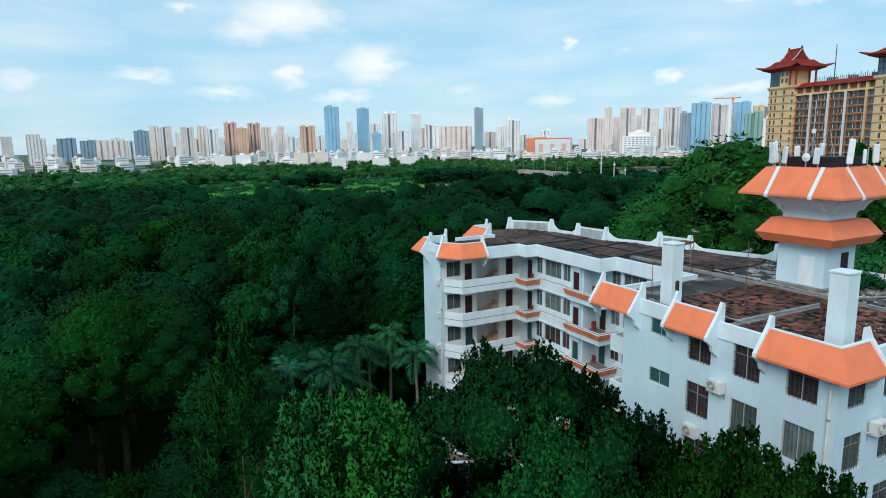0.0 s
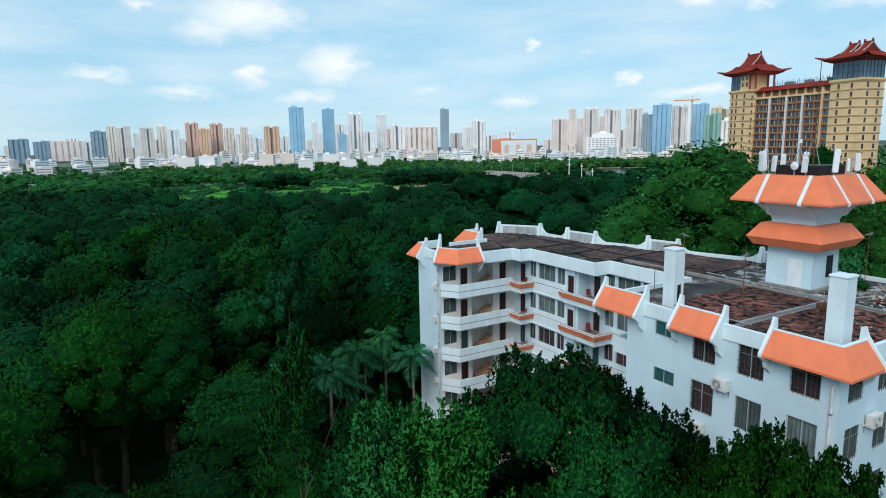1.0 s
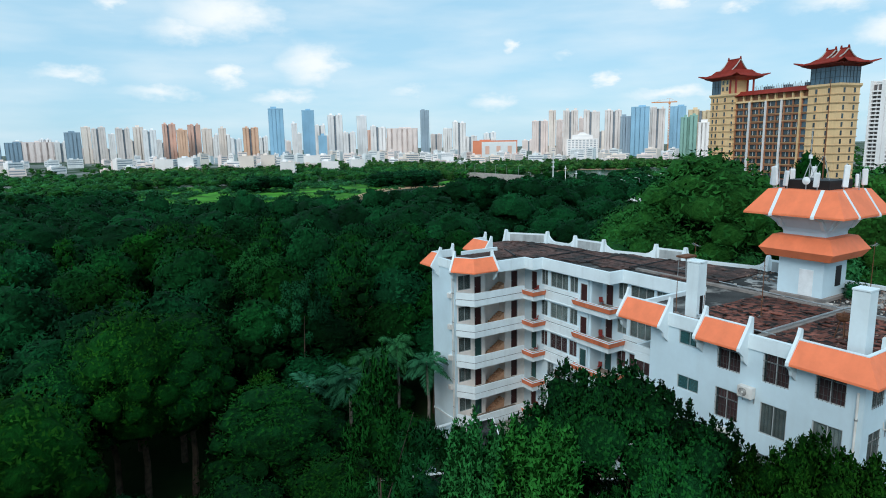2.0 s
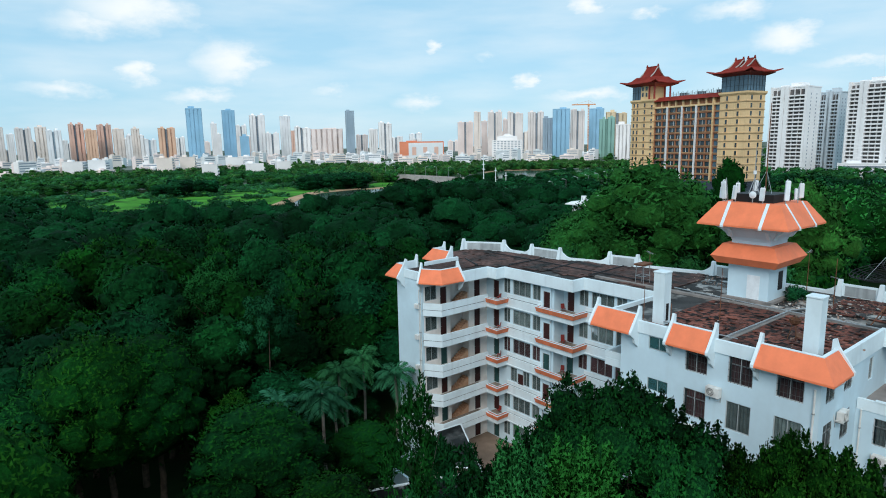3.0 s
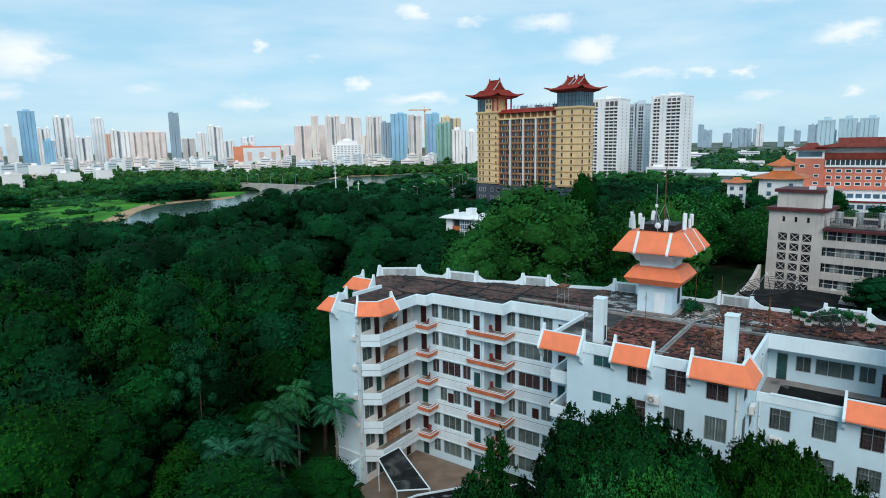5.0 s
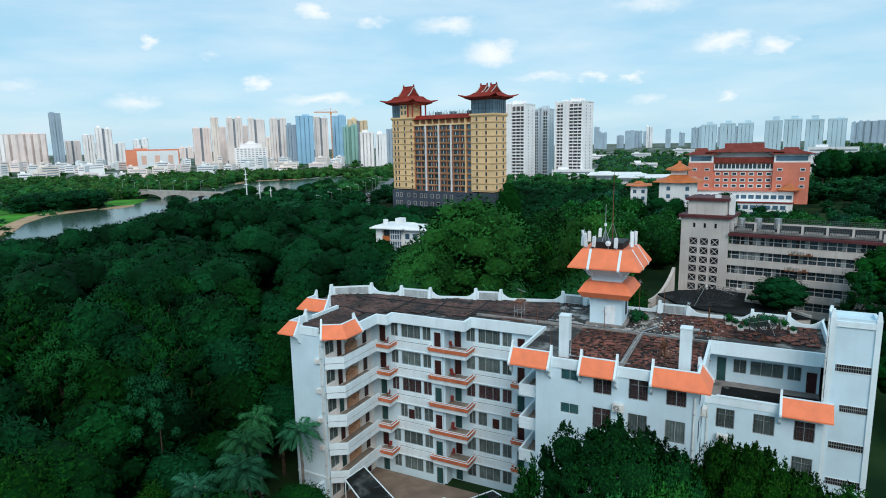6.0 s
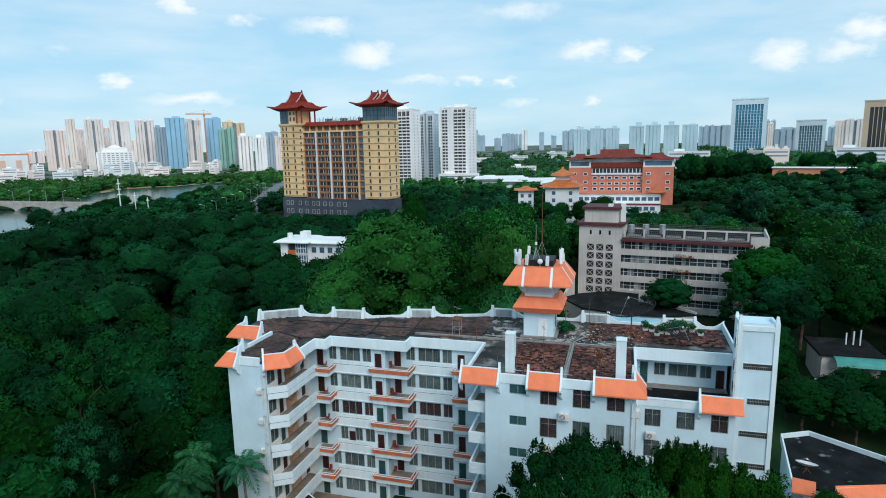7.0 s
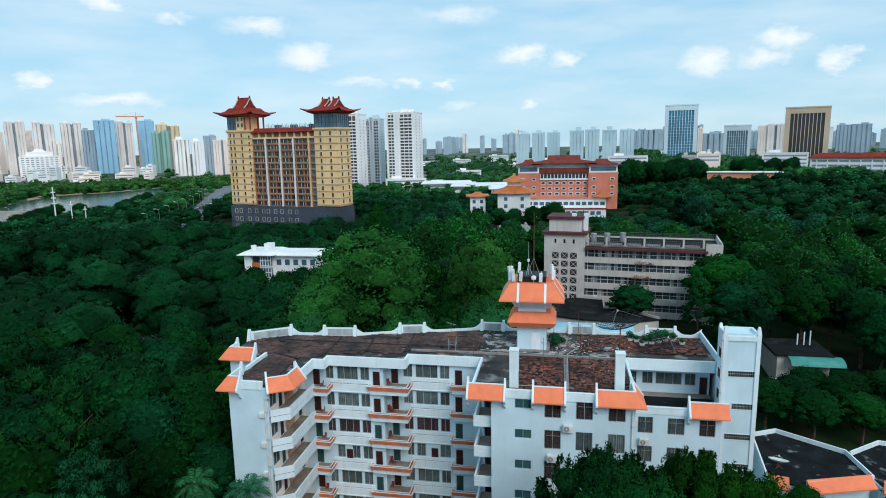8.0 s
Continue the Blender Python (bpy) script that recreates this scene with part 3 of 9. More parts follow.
for k, z in enumerate(FLOORS):
    s = Solid()
    if k:
        s.prism([(LX + 0.1, LW), (LX + 0.1, 53.4), (28.3, 51.8), (B1 + 0.3, 51.8), (B1 + 0.3, LW)], z - 0.16, z)
        part("slab", s, BALCONY, house)
        part("soffit", Solid().prism([(LX + 0.28, LW), (LX + 0.28, 53.45), (28.4, 51.86), (B1 + 0.28, 51.86), (B1 + 0.28, LW)], z - 0.20, z - 0.162), INSIDE, house)
        # parapet round the loggia with a groove in the middle
        line = [(LX + 0.1, 53.45), (28.3, 51.75), (B1 + 0.1, 51.75)]
        s = Solid().sweep(line, [(-0.08, z - 0.55), (0.12, z - 0.55), (0.12, z + 0.06), (-0.08, z + 0.06)], -1)
        s.sweep(line, [(-0.08, z + 0.06), (0.06, z + 0.06), (0.06, z + 0.13), (-0.08, z + 0.13)], -1)
        s.sweep(line, [(-0.08, z + 0.13), (0.12, z + 0.13), (0.12, z + 0.82), (-0.08, z + 0.82)], -1)
        part("parapet", s, WHITE2, house)
        # the parapet groove's shade, again added as a dark strip
        part("drip_line", Solid().sweep(line, [(0.055, z + 0.065), (0.068, z + 0.065), (0.068, z + 0.125), (0.055, z + 0.125)], -1), BARS, house)
        prof = [(33.9, z - 0.9)]            # a flight of stairs going up behind the loggia
        for i in range(10):
            prof += [(31.3 + i * 0.26, z - 0.9 + i * 0.168), (31.3 + i * 0.26, z - 0.9 + (i + 1) * 0.168)]
        prof.append((33.9, z - 0.9 + 1.68))
        part("stair_flight", Solid().hull([[(x, yy, zz) for x, zz in prof] for yy in (LW + 0.26, LW + 1.3)]), STAIRWALL, house)

# front block
FX, FY0, FY1 = 28.75, 15.95, 30.05
rows = [(18.05, 20.0), (14.72, 16.75), (11.4, 13.4), (8.05, 10.05), (4.7, 6.7), (1.3, 3.3)]
holes = []
for r, (z0, z1) in enumerate(rows):
    for c, (y0, y1) in enumerate(((23.07, 24.72), (19.98, 21.64), (16.88, 18.53))):
        holes.append((y0, y1, z0, z1))
        style, cur = ("barred", CURTAIN_RED) if r == 0 or (r == 2 and c == 0) else ("barred" if c == 0 else "plain", CURTAIN if c else CURTAIN_RED)
        window(house, face_x(FX, (y0 + y1) / 2, (z0 + z1) / 2), y1 - y0, z1 - z0, style, cur)
    holes.append((25.98, 27.68, z1 - 1.1 + (0.02 if r else -0.05), z1 - 0.1))
    window(house, face_x(FX, 26.83, z1 - 0.6 + (0.01 if r else -0.025)), 1.7, 1.0, "half", CURTAIN)
part("wall", wall("x", FX, 0.26, FY0, FY1, 0, 20.15, holes), WHITE, house)
holes = []
for r, (z0, z1) in enumerate(rows):
    for x0, x1 in ((29.6, 31.1), (32.6, 34.1)):
        holes.append((x0, x1, z0, z1 - 0.1))
        window(house, face_y((x0 + x1) / 2, FY0, (z0 + z1) / 2 - 0.05), x1 - x0, z1 - z0 - 0.1, "barred", CURTAIN)
holes.append((37.2, 38.0, 17.6, 19.2))
window(house, face_y(37.6, FY0, 18.4), 0.8, 1.6, "plain", CURTAIN)
part("wall", wall("y", FY0, 0.26, FX + 0.26, 41.2, 0, 20.15, holes), WHITE, house)
part("wall", wall("y", FY1 - 0.26, 0.26, FX + 0.26, X3, 0, 20.15, []), WHITE, house)
# corner loggias of the block beside the wing
for k, z in enumerate(FLOORS[1:]):
    zz = z + 0.1
    s = Solid().box(29.5, 33.5, FY1, 31.9, zz - 0.5, zz - 0.3)
    part("slab", s, BALCONY, house)
    s = Solid().sweep([(33.5, 31.85), (29.45, 31.85), (29.45, FY1)], [(-0.1, zz - 0.55), (0.1, zz - 0.55), (0.1, zz + 0.05), (-0.1, zz + 0.05)], -1)
    s.sweep([(33.5, 31.85), (29.45, 31.85), (29.45, FY1)], [(-0.1, zz + 0.05), (0.05, zz + 0.05), (0.05, zz + 0.12), (-0.1, zz + 0.12)], -1)
    s.sweep([(33.5, 31.85), (29.45, 31.85), (29.45, FY1)], [(-0.1, zz + 0.12), (0.1, zz + 0.12), (0.1, zz + 0.6), (-0.1, zz + 0.6)], -1)
    part("parapet", s, WHITE2, house)
part("pillar", Solid().box(33.3, 33.6, 31.6, 31.9, 0, 20.15), WHITE, house)

# lower section with the roof terrace
TX, TY0, TZ = 35.3, 6.4, 16.3
holes = []
for r, z0 in enumerate((13.95, 10.6, 7.25, 3.9)):
    for y0, y1 in ((13.29, 14.87), (10.05, 11.79), (6.95, 8.58)):
        holes.append((y0, y1, z0, z0 + 1.88))
        window(house, face_x(TX, (y0 + y1) / 2, z0 + 0.94), y1 - y0, 1.88, "barred", CURTAIN if r else CURTAIN_RED if y0 < 7 else CURTAIN)
part("wall", wall("x", TX, 0.26, TY0, FY0, 0, 16.2, holes), WHITE, house)
part("terrace", Solid().box(TX + 0.26, 41.6, TY0, FY0, 16.05, TZ), TERRACE, house, "roof terrace with black felt")
part("terrace_border", Solid().box(39.9, 41.2, TY0, FY0, TZ, TZ + 0.02).box(TX + 0.3, 39.9, FY0 - 1.3, FY0, TZ, TZ + 0.018), SCREED, house, "bare grey concrete strip")
part("terrace_parapet", Solid().box(TX - 0.06, TX + 0.2, 9.7, FY0 - 0.05, 16.2, 16.95).box(TX - 0.1, TX + 0.26, 9.7, 14.9, 16.95, 17.03), WHITE2, house)
holes = [(12.6, 13.8, 17.3, 18.75), (9.4, 12.3, 17.3, 18.75), (7.9, 9.1, 17.3, 18.75), (6.6, 7.5, TZ, TZ + 2.1), (14.4, 15.3, TZ, TZ + 2.5)]
for y0, y1, z0, z1 in holes[:3]:
    window(house, face_x(41.2, (y0 + y1) / 2, (z0 + z1) / 2), y1 - y0, z1 - z0, "plain", CURTAIN)
door(house, face_x(41.2, 7.05, TZ), DOOR_RED)
door(house, face_x(41.2, 14.85, TZ), DOOR_TEAL, 0.9, 2.48)
part("wall", wall("x", 41.2, 0.24, TY0, FY0, TZ, 20.15, holes), WHITE, house)
part("fascia", Solid().sweep([(28.6, FY0 - 0.1), (39.4, FY0 - 0.1), (39.4, 6.3)], [(-0.2, 19.6), (0.05, 19.6), (0.05, 20.9), (-0.2, 20.9)], -1), WHITE2, house)

# stair tower at the end
SX, SY0, SY1, STOP = 36.1, 2.95, 6.4, 25.25
holes = [(3.2, 5.85, z, z + 0.62) for z in (20.55, 13.5, 10.1, 6.6)] + [(3.2, 5.3, 16.95, 17.57)]
part("wall", wall("x", SX, 0.25, SY0, SY1, 0, STOP, holes), WHITE, house)
part("wall", Solid().box(SX + 0.25, 38.7, SY1 - 0.25, SY1, 0, STOP).box(SX + 0.25, 38.7, SY0, SY0 + 0.25, 0, STOP).box(38.45, 38.7, SY0 + 0.25, SY1 - 0.25, 0, STOP).box(SX + 0.25, 38.45, SY0 + 0.25, SY1 - 0.25, STOP - 0.5, STOP - 0.3), WHITE, house)
part("end_wall", Solid().box(38.7, 49.4, 5.7, 5.95, 0, 20.2).box(38.7, 49.3, 5.72, 5.93, 20.45, 21.3), WHITE, house)
s = Solid()
for y in (SY0 - 0.1, SY1 - 0.32):            # pilasters that end in small horns
    s.box(SX - 0.14, SX + 0.02, y, y + 0.42, 0, STOP)
    s.oblong(SX + 0.1, y + 0.21, [(0.24, 0.21, STOP), (0.1, 0.1, STOP + 0.75)])
s.box(SX - 0.13, SX + 0.02, SY0 + 0.32, SY1 - 0.32, STOP - 0.75, STOP - 0.25)
s.oblong(SX + 2.3, SY1 - 0.15, [(0.22, 0.2, STOP), (0.1, 0.1, STOP + 0.45)])
part("pilaster", s, WHITE2, house)
# black sheet behind the slits that stands in for the shade inside
part("louvre", Solid().box(SX + 0.1, SX + 0.14, 3.15, 5.9, 6.5, 21.3), DARK, house)
for y0, y1, z0, z1 in holes:
    s = Solid()
    for i in range(15):
        y = y0 + (y1 - y0) * (i + 0.5) / 15
        s.box(SX + 0.03, SX + 0.07, y - 0.022, y + 0.022, z0, z1)
    s.box(SX + 0.02, SX + 0.08, y0, y1, (z0 + z1) / 2 - 0.03, (z0 + z1) / 2 + 0.03)
    part("slit_grille", s, STEEL, house)
    part("slit_frame", Solid().box(SX - 0.03, SX + 0.1, y0 - 0.08, y1 + 0.08, z1, z1 + 0.08).box(SX - 0.05, SX + 0.1, y0 - 0.08, y1 + 0.08, z0 - 0.08, z0), WHITE2, house)
for z in (17.6, 19.9, 22.2):                 # small windows in the flank of the tower
    part("slot_window", Solid().box(37.1, 37.9, SY1, SY1 + 0.03, z, z + 1.0), DARK, house)
part("gable_ledge", Solid().box(LX - 0.1, LX + 0.02, LW, LY1, 3.3, 3.5), WHITE2, house)


# orange eaves with white fins at their ends
def eave(line, z0=20.0, z1=21.25, base_z=ROOF, reach=0.95, fins=(True, True), side=-1):
    base = part("eave", Solid().sweep(line, [(0.0, z1), (reach, z0), (reach, z0 - 0.13), (0.0, z1 - 0.75)], side), ORANGE, house, "orange sloping eave")
    part("coping", Solid().sweep(line, [(-0.22, base_z), (-0.002, base_z), (-0.002, z1 + 0.05), (-0.22, z1 + 0.05)], side), WHITE2, base)
    for end, here, there in ((0, line[0], line[1]), (1, line[-1], line[-2])):
        if not fins[end]:
            continue
        d = (Vector(here) - Vector(there)).normalized()
        nrm = Vector((-d.y, d.x)) * (side if end else -side)
        s = Solid()
        prof = [(-0.42, base_z - 0.1), (-0.36, z1 + 0.62), (-0.16, z1 + 0.70), (0.02, z1 + 0.22), (reach + 0.05, z0 + 0.06), (reach + 0.05, z0 - 0.14), (0.55, z0 - 0.52), (0.45, z0 - 0.85), (0.0, z0 - 1.25), (0.0, z0 - 0.2)]
        rings = []
        for k in (0.0, 0.2):
            rings.append([(here[0] + d.x * k + nrm.x * o, here[1] + d.y * k + nrm.y * o, z) for o, z in prof])
        s.hull(rings)
        part("fin", s, WHITE2, base)


eave([(FX, 32.3), (FX, 28.75)])
eave([(FX, 25.75), (FX, 22.8)])
eave([(FX, 19.6), (FX, FY0), (FX + 2.2, FY0)])
eave([(TX, 9.6), (TX, 5.75)], z0=16.45, z1=17.75, base_z=TZ, fins=(True, False))
eave([(LX, 53.5), (28.2, 51.7), (30.6, 51.7)])
eave([(LX + 2.5, LY1), (LX, LY1), (LX, 56.7)])
eave([(37.6, 62.9), (36.0, 62.9), (36.0, 59.6)])
# low parapets between the eaves
for x0, x1, y0, y1 in ((FX - 0.1, FX + 0.2, 25.95, 28.55), (FX - 0.1, FX + 0.2, 19.8, 22.6), (LX - 0.1, LX + 0.2, 54.1, 56.5), (31.0, 35.9, LY1 - 0.2, LY1 + 0.1)):
    part("low_parapet", Solid().box(x0, x1, y0, y1, 19.95, 20.85), WHITE2, house)
part("low_parapet", Solid().box(FX + 0.3, B3, 31.95, 32.2, 19.6, 20.8), WHITE2, house)

# rear parapet: tall panels between pairs of posts, low stretches that sweep up to them
def along(y):
    for (xa, ya), (xb, yb) in zip(REAR, REAR[1:]):
        if ya <= y <= yb:
            return (xa + (xb - xa) * (y - ya) / (yb - ya), y)
    return REAR[-1]


tall = [(8.9, 12.4), (18.9, 22.0), (30.6, 33.5), (40.9, 44.1), (49.7, 53.8), (58.4, 62.9)]
low = [(5.7, 8.9), (12.4, 18.9), (22.0, 30.6), (33.5, 40.9), (44.1, 49.7), (53.8, 58.4)]
for y0, y1 in tall:
    part("tall_parapet", Solid().sweep([along(y0), along(y1)], [(-0.1, ROOF - 0.4), (0.1, ROOF - 0.4), (0.1, 21.55), (-0.1, 21.55)], -1), WHITE2, house)
    part("panel", Solid().sweep([along(y0 + 0.4), along(y1 - 0.4)], [(-0.106, ROOF + 0.05), (0.106, ROOF + 0.05), (0.106, 21.38), (-0.106, 21.38)], -1), GREY_PANEL, house, "grey panel with darker streaks")
    for y in (y0, y1):
        x, yy = along(y)
        part("post", Solid().oblong(x - 0.05, yy, [(0.50, 0.24, ROOF - 0.2), (0.36, 0.20, 20.9), (0.15, 0.15, 21.9)]), WHITE2, house)
for y0, y1 in low:
    a, b = Vector(along(y0)), Vector(along(y1))
    d = (b - a).normalized()
    n_ = Vector((-d.y, d.x)) * 0.1
    length = (b - a).length
    ts = [(0, 21.6), (0.3, 21.3), (0.8, 20.92), (1.2, 20.78), (length - 1.2, 20.78), (length - 0.8, 20.92), (length - 0.3, 21.3), (length, 21.6)]
    rings = []
    for k, zt in ts:
        p = a + d * k
        rings.append([(p.x + n_.x, p.y + n_.y, ROOF - 0.4), (p.x - n_.x, p.y - n_.y, ROOF - 0.4), (p.x - n_.x, p.y - n_.y, zt), (p.x + n_.x, p.y + n_.y, zt)])
    part("low_parapet", Solid().hull(rings), WHITE2, house)
part("rear_wall", Solid().sweep(REAR, [(-0.02, 0), (0.05, 0), (0.05, ROOF - 0.3), (-0.02, ROOF - 0.3)], -1), WHITE, house)

# chimneys
for x, y in ((30.6, 27.85), (30.9, 17.35)):
    c = part("chimney", Solid().square(x, y, [(0.46, ROOF), (0.46, 24.35)]), WHITE2, house)
    part("cap", Solid().square(x, y, [(0.50, 24.38), (0.50, 24.47), (0.47, 24.5)]), WHITE2, c)
part("vent_slot", Solid().box(30.45, 30.75, 27.35, 27.4, ROOF + 0.3, ROOF + 1.6), DARK, house)

# roof turret with its two orange rings
CX, CY = 43.4, 26.55
turret = part("turret", Solid().square(CX, CY, [(1.72, ROOF), (1.72, 23.6), (1.62, 23.6), (1.62, 25.6), (1.75, 25.9), (2.35, 26.6), (3.1, 27.12), (3.1, 27.3)]), WHITE, house)
part("turret_base", Solid().square(CX, CY, [(2.1, ROOF), (2.1, ROOF + 0.22)]), SCREED, turret)
part("lower_ring", Solid().square(CX, CY, [(1.66, 23.62), (2.45, 23.62), (2.85, 24.25), (2.15, 25.3), (1.6, 25.35)]), ORANGE, turret, "orange skirt ring")
part("upper_eave", Solid().square(CX, CY, [(3.0, 27.05), (3.75, 26.98), (3.75, 27.12), (2.55, 28.9), (2.3, 28.92)]), ORANGE, turret, "large orange sloping eave")
for a in (-1, 1):
    for b in (-0.55, 0.55):                # white ribs down the slope of each side
        for turn in (0, 1):
            pts = [(2.54, 28.97), (3.79, 27.08), (3.79, 26.9), (2.5, 26.6), (2.0, 25.9), (1.75, 25.85), (2.6, 27.3)]
            rings = []
            for w in (-0.13, 0.13):
                rings.append([(CX + a * o, CY + b * 2.85 + w, z) if not turn else (CX + b * 2.85 + w, CY + a * o, z) for o, z in pts])
            part("rib", Solid().hull(rings), WHITE2, turret)
part("turret_door", Solid().box(CX - 1.76, CX - 1.70, CY - 1.0, CY + 0.05, ROOF + 0.25, ROOF + 2.3), PANEL_WHITE, turret, "pale blue metal door")
part("turret_window", Solid().box(CX + 0.2, CX + 0.9, CY - 1.66, CY - 1.60, 26.0, 26.7), DARK, turret)
part("turret_window", Solid().box(CX + 0.1, CX + 0.9, CY - 1.76, CY - 1.70, 21.4, 23.0), DARK, turret)


# ---------------------------------------------------------------- ground, water, clearings
def ease(a, b, v):
    k = min(1.0, max(0.0, (v - a) / (b - a)))
    return k * k * (3 - 2 * k)


def height(x, y):
    """The land: level round the building and the lake, a wooded hill rising behind the far right."""
    return 13 * ease(150, 430, x) * ease(20, -150, y) * ease(-260, -165, y) + 5 * ease(60, 110, x) * ease(260, 190, x) * ease(90, 40, y) * ease(-60, 0, y)


def inside(poly, x, y):
    hit = False
    for (xa, ya), (xb, yb) in zip(poly, poly[1:] + poly[:1]):
        if (ya > y) != (yb > y) and x < (xb - xa) * (y - ya) / (yb - ya) + xa:
            hit = not hit
    return hit


LAKE = [(110, 292), (150, 284), (178, 274), (206, 298), (226, 322), (264, 346), (303, 362), (350, 366), (400, 368), (450, 388), (520, 420), (590, 446), (650, 462), (600, 474), (542, 488), (504, 520), (431, 490), (350, 454), (285, 440), (262, 415), (237, 407), (200, 400), (170, 372), (140, 330)]
MEADOW = [(30, 425), (60, 374), (104, 338), (138, 345), (168, 372), (196, 404), (206, 416), (222, 446), (228, 480), (210, 530), (165, 520), (130, 500), (104, 505), (88, 550), (58, 530), (38, 480)]
LAWN = [(258, 405), (284, 424), (300, 440), (290, 462), (268, 446), (252, 420)]
ROAD = [(262, 238), (300, 236), (420, 280), (480, 316), (640, 400), (630, 412), (462, 330), (400, 300), (290, 256), (262, 250)]

g = Solid()
rings = [0, 15, 30, 45, 60, 80, 100, 125, 150, 180, 215, 255, 300, 350, 410, 480, 560, 660, 800, 1000, 1300, 1700, 2300, 3200, 4600]
secs = 96
g.v.append((0.0, 0.0, 0.0))
for r in rings[1:]:
    for k in range(secs):
        a = 2 * math.pi * k / secs
        x, y = r * math.cos(a), r * math.sin(a)
        g.v.append((x, y, height(x, y) - 0.02))
for k in range(secs):
    g.f.append((0, 1 + k, 1 + (k + 1) % secs))
for i in range(len(rings) - 2):
    for k in range(secs):
        p, q = 1 + i * secs, 1 + (i + 1) * secs
        g.f.append((p + k, q + k, q + (k + 1) % secs, p + (k + 1) % secs))
ground = whole("ground", g, GROUND, "dark wooded ground that runs out to the city", kind="structure", smooth=True)
ground.data.materials.append(CITYGROUND)
for poly in ground.data.polygons:
    c = poly.center
    if math.hypot(c.x, c.y) > 640 or (math.hypot(c.x, c.y) > 560 and c.y > 300):
        poly.material_index = 1
whole("water", Solid().prism(LAKE, -0.3, 0.06), WATER, "calm green lake reflecting the sky", kind="structure")
whole("meadow", Solid().prism(MEADOW, -0.3, 0.12), GRASS, "bright green grass on the lake shore", kind="structure")
whole("lawn", Solid().prism(LAWN, -0.3, 0.14), GRASS, "mown green lawn beside the bridge", kind="structure")
whole("sandbank", Solid().prism([(236, 404), (246, 396), (258, 399), (266, 409), (252, 412)], -0.3, 0.22).prism([(136, 342), (164, 378), (194, 410), (216, 420), (240, 413), (236, 406), (200, 399), (170, 371), (141, 331)], -0.3, 0.22).prism([(452, 501), (500, 521), (520, 508), (546, 488), (556, 498), (530, 522), (505, 536), (470, 520)], -0.3, 0.3), SAND, "bare orange earth bank at the water", kind="structure")
whole("road", Solid().prism(ROAD, -0.3, 0.16), ASPHALT, "grey road between trees with parked cars", kind="structure")
whole("courtyard", Solid().prism([(22, 32), (36.4, 32), (36.4, 53.5), (26, 53.5), (22, 46)], -0.2, 0.05), COURT, "brown tiled courtyard floor before the wing", kind="structure")
whole("path", Solid().prism([(19.5, 55), (21.8, 53.5), (24.0, 57), (22, 59)], -0.2, 0.04), STONE, "pale concrete path beside the building", kind="structure")


# ---------------------------------------------------------------- trees
rng = np.random.default_rng(7)
_b = bmesh.new()
bmesh.ops.create_icosphere(_b, subdivisions=2, radius=1.0)
ICO_V = np.array([v.co[:] for v in _b.verts])
ICO_F = np.array([[v.index for v in f.verts] for f in _b.faces])
_b.free()
_g = (1 + math.sqrt(5)) / 2
FEW_V = np.array([(-1, _g, 0), (1, _g, 0), (-1, -_g, 0), (1, -_g, 0), (0, -1, _g), (0, 1, _g), (0, -1, -_g), (0, 1, -_g), (_g, 0, -1), (_g, 0, 1), (-_g, 0, -1), (-_g, 0, 1)]) / math.sqrt(1 + _g * _g)
FEW_F = np.array([(0, 11, 5), (0, 5, 1), (0, 1, 7), (0, 7, 10), (0, 10, 11), (1, 5, 9), (5, 11, 4), (11, 10, 2), (10, 7, 6), (7, 1, 8), (3, 9, 4), (3, 4, 2), (3, 2, 6), (3, 6, 8), (3, 8, 9), (4, 9, 5), (2, 4, 11), (6, 2, 10), (8, 6, 7), (9, 8, 1)])

def mesh_np(name, verts, leaves, inner, normals, mats):
    """A mesh of leaves (first material; triangles or quads) and inner triangles (second material). normals: one a vertex, so that the leaves of a clump shade as one soft billow."""
    me = bpy.data.meshes.new(name)
    leaves, inner = np.asarray(leaves, dtype=np.int32), np.asarray(inner, dtype=np.int32)
    k, n, n3 = leaves.shape[1], len(leaves), len(inner)
    me.vertices.add(len(verts))
    me.vertices.foreach_set("co", np.asarray(verts, dtype=np.float32).ravel())
    me.loops.add(k * n + 3 * n3)
    me.loops.foreach_set("vertex_index", np.concatenate([leaves.ravel(), inner.ravel()]))
    me.polygons.add(n + n3)
    me.polygons.foreach_set("loop_start", np.concatenate([np.arange(n) * k, k * n + np.arange(n3) * 3]).astype(np.int32))
    me.polygons.foreach_set("loop_total", np.concatenate([np.full(n, k), np.full(n3, 3)]).astype(np.int32))
    me.polygons.foreach_set("material_index", np.concatenate([np.zeros(n), np.ones(n3)]).astype(np.int32))
    for m in mats:
        me.materials.append(m)
    if normals is not None:
        me.attributes.new("custom_normal", "FLOAT_VECTOR", "POINT").data.foreach_set("vector", np.asarray(normals, dtype=np.float32).ravel())
    me.update(calc_edges=True)
    return me


def unit(a):
    return a / np.maximum(np.linalg.norm(a, axis=1, keepdims=True), 1e-6)


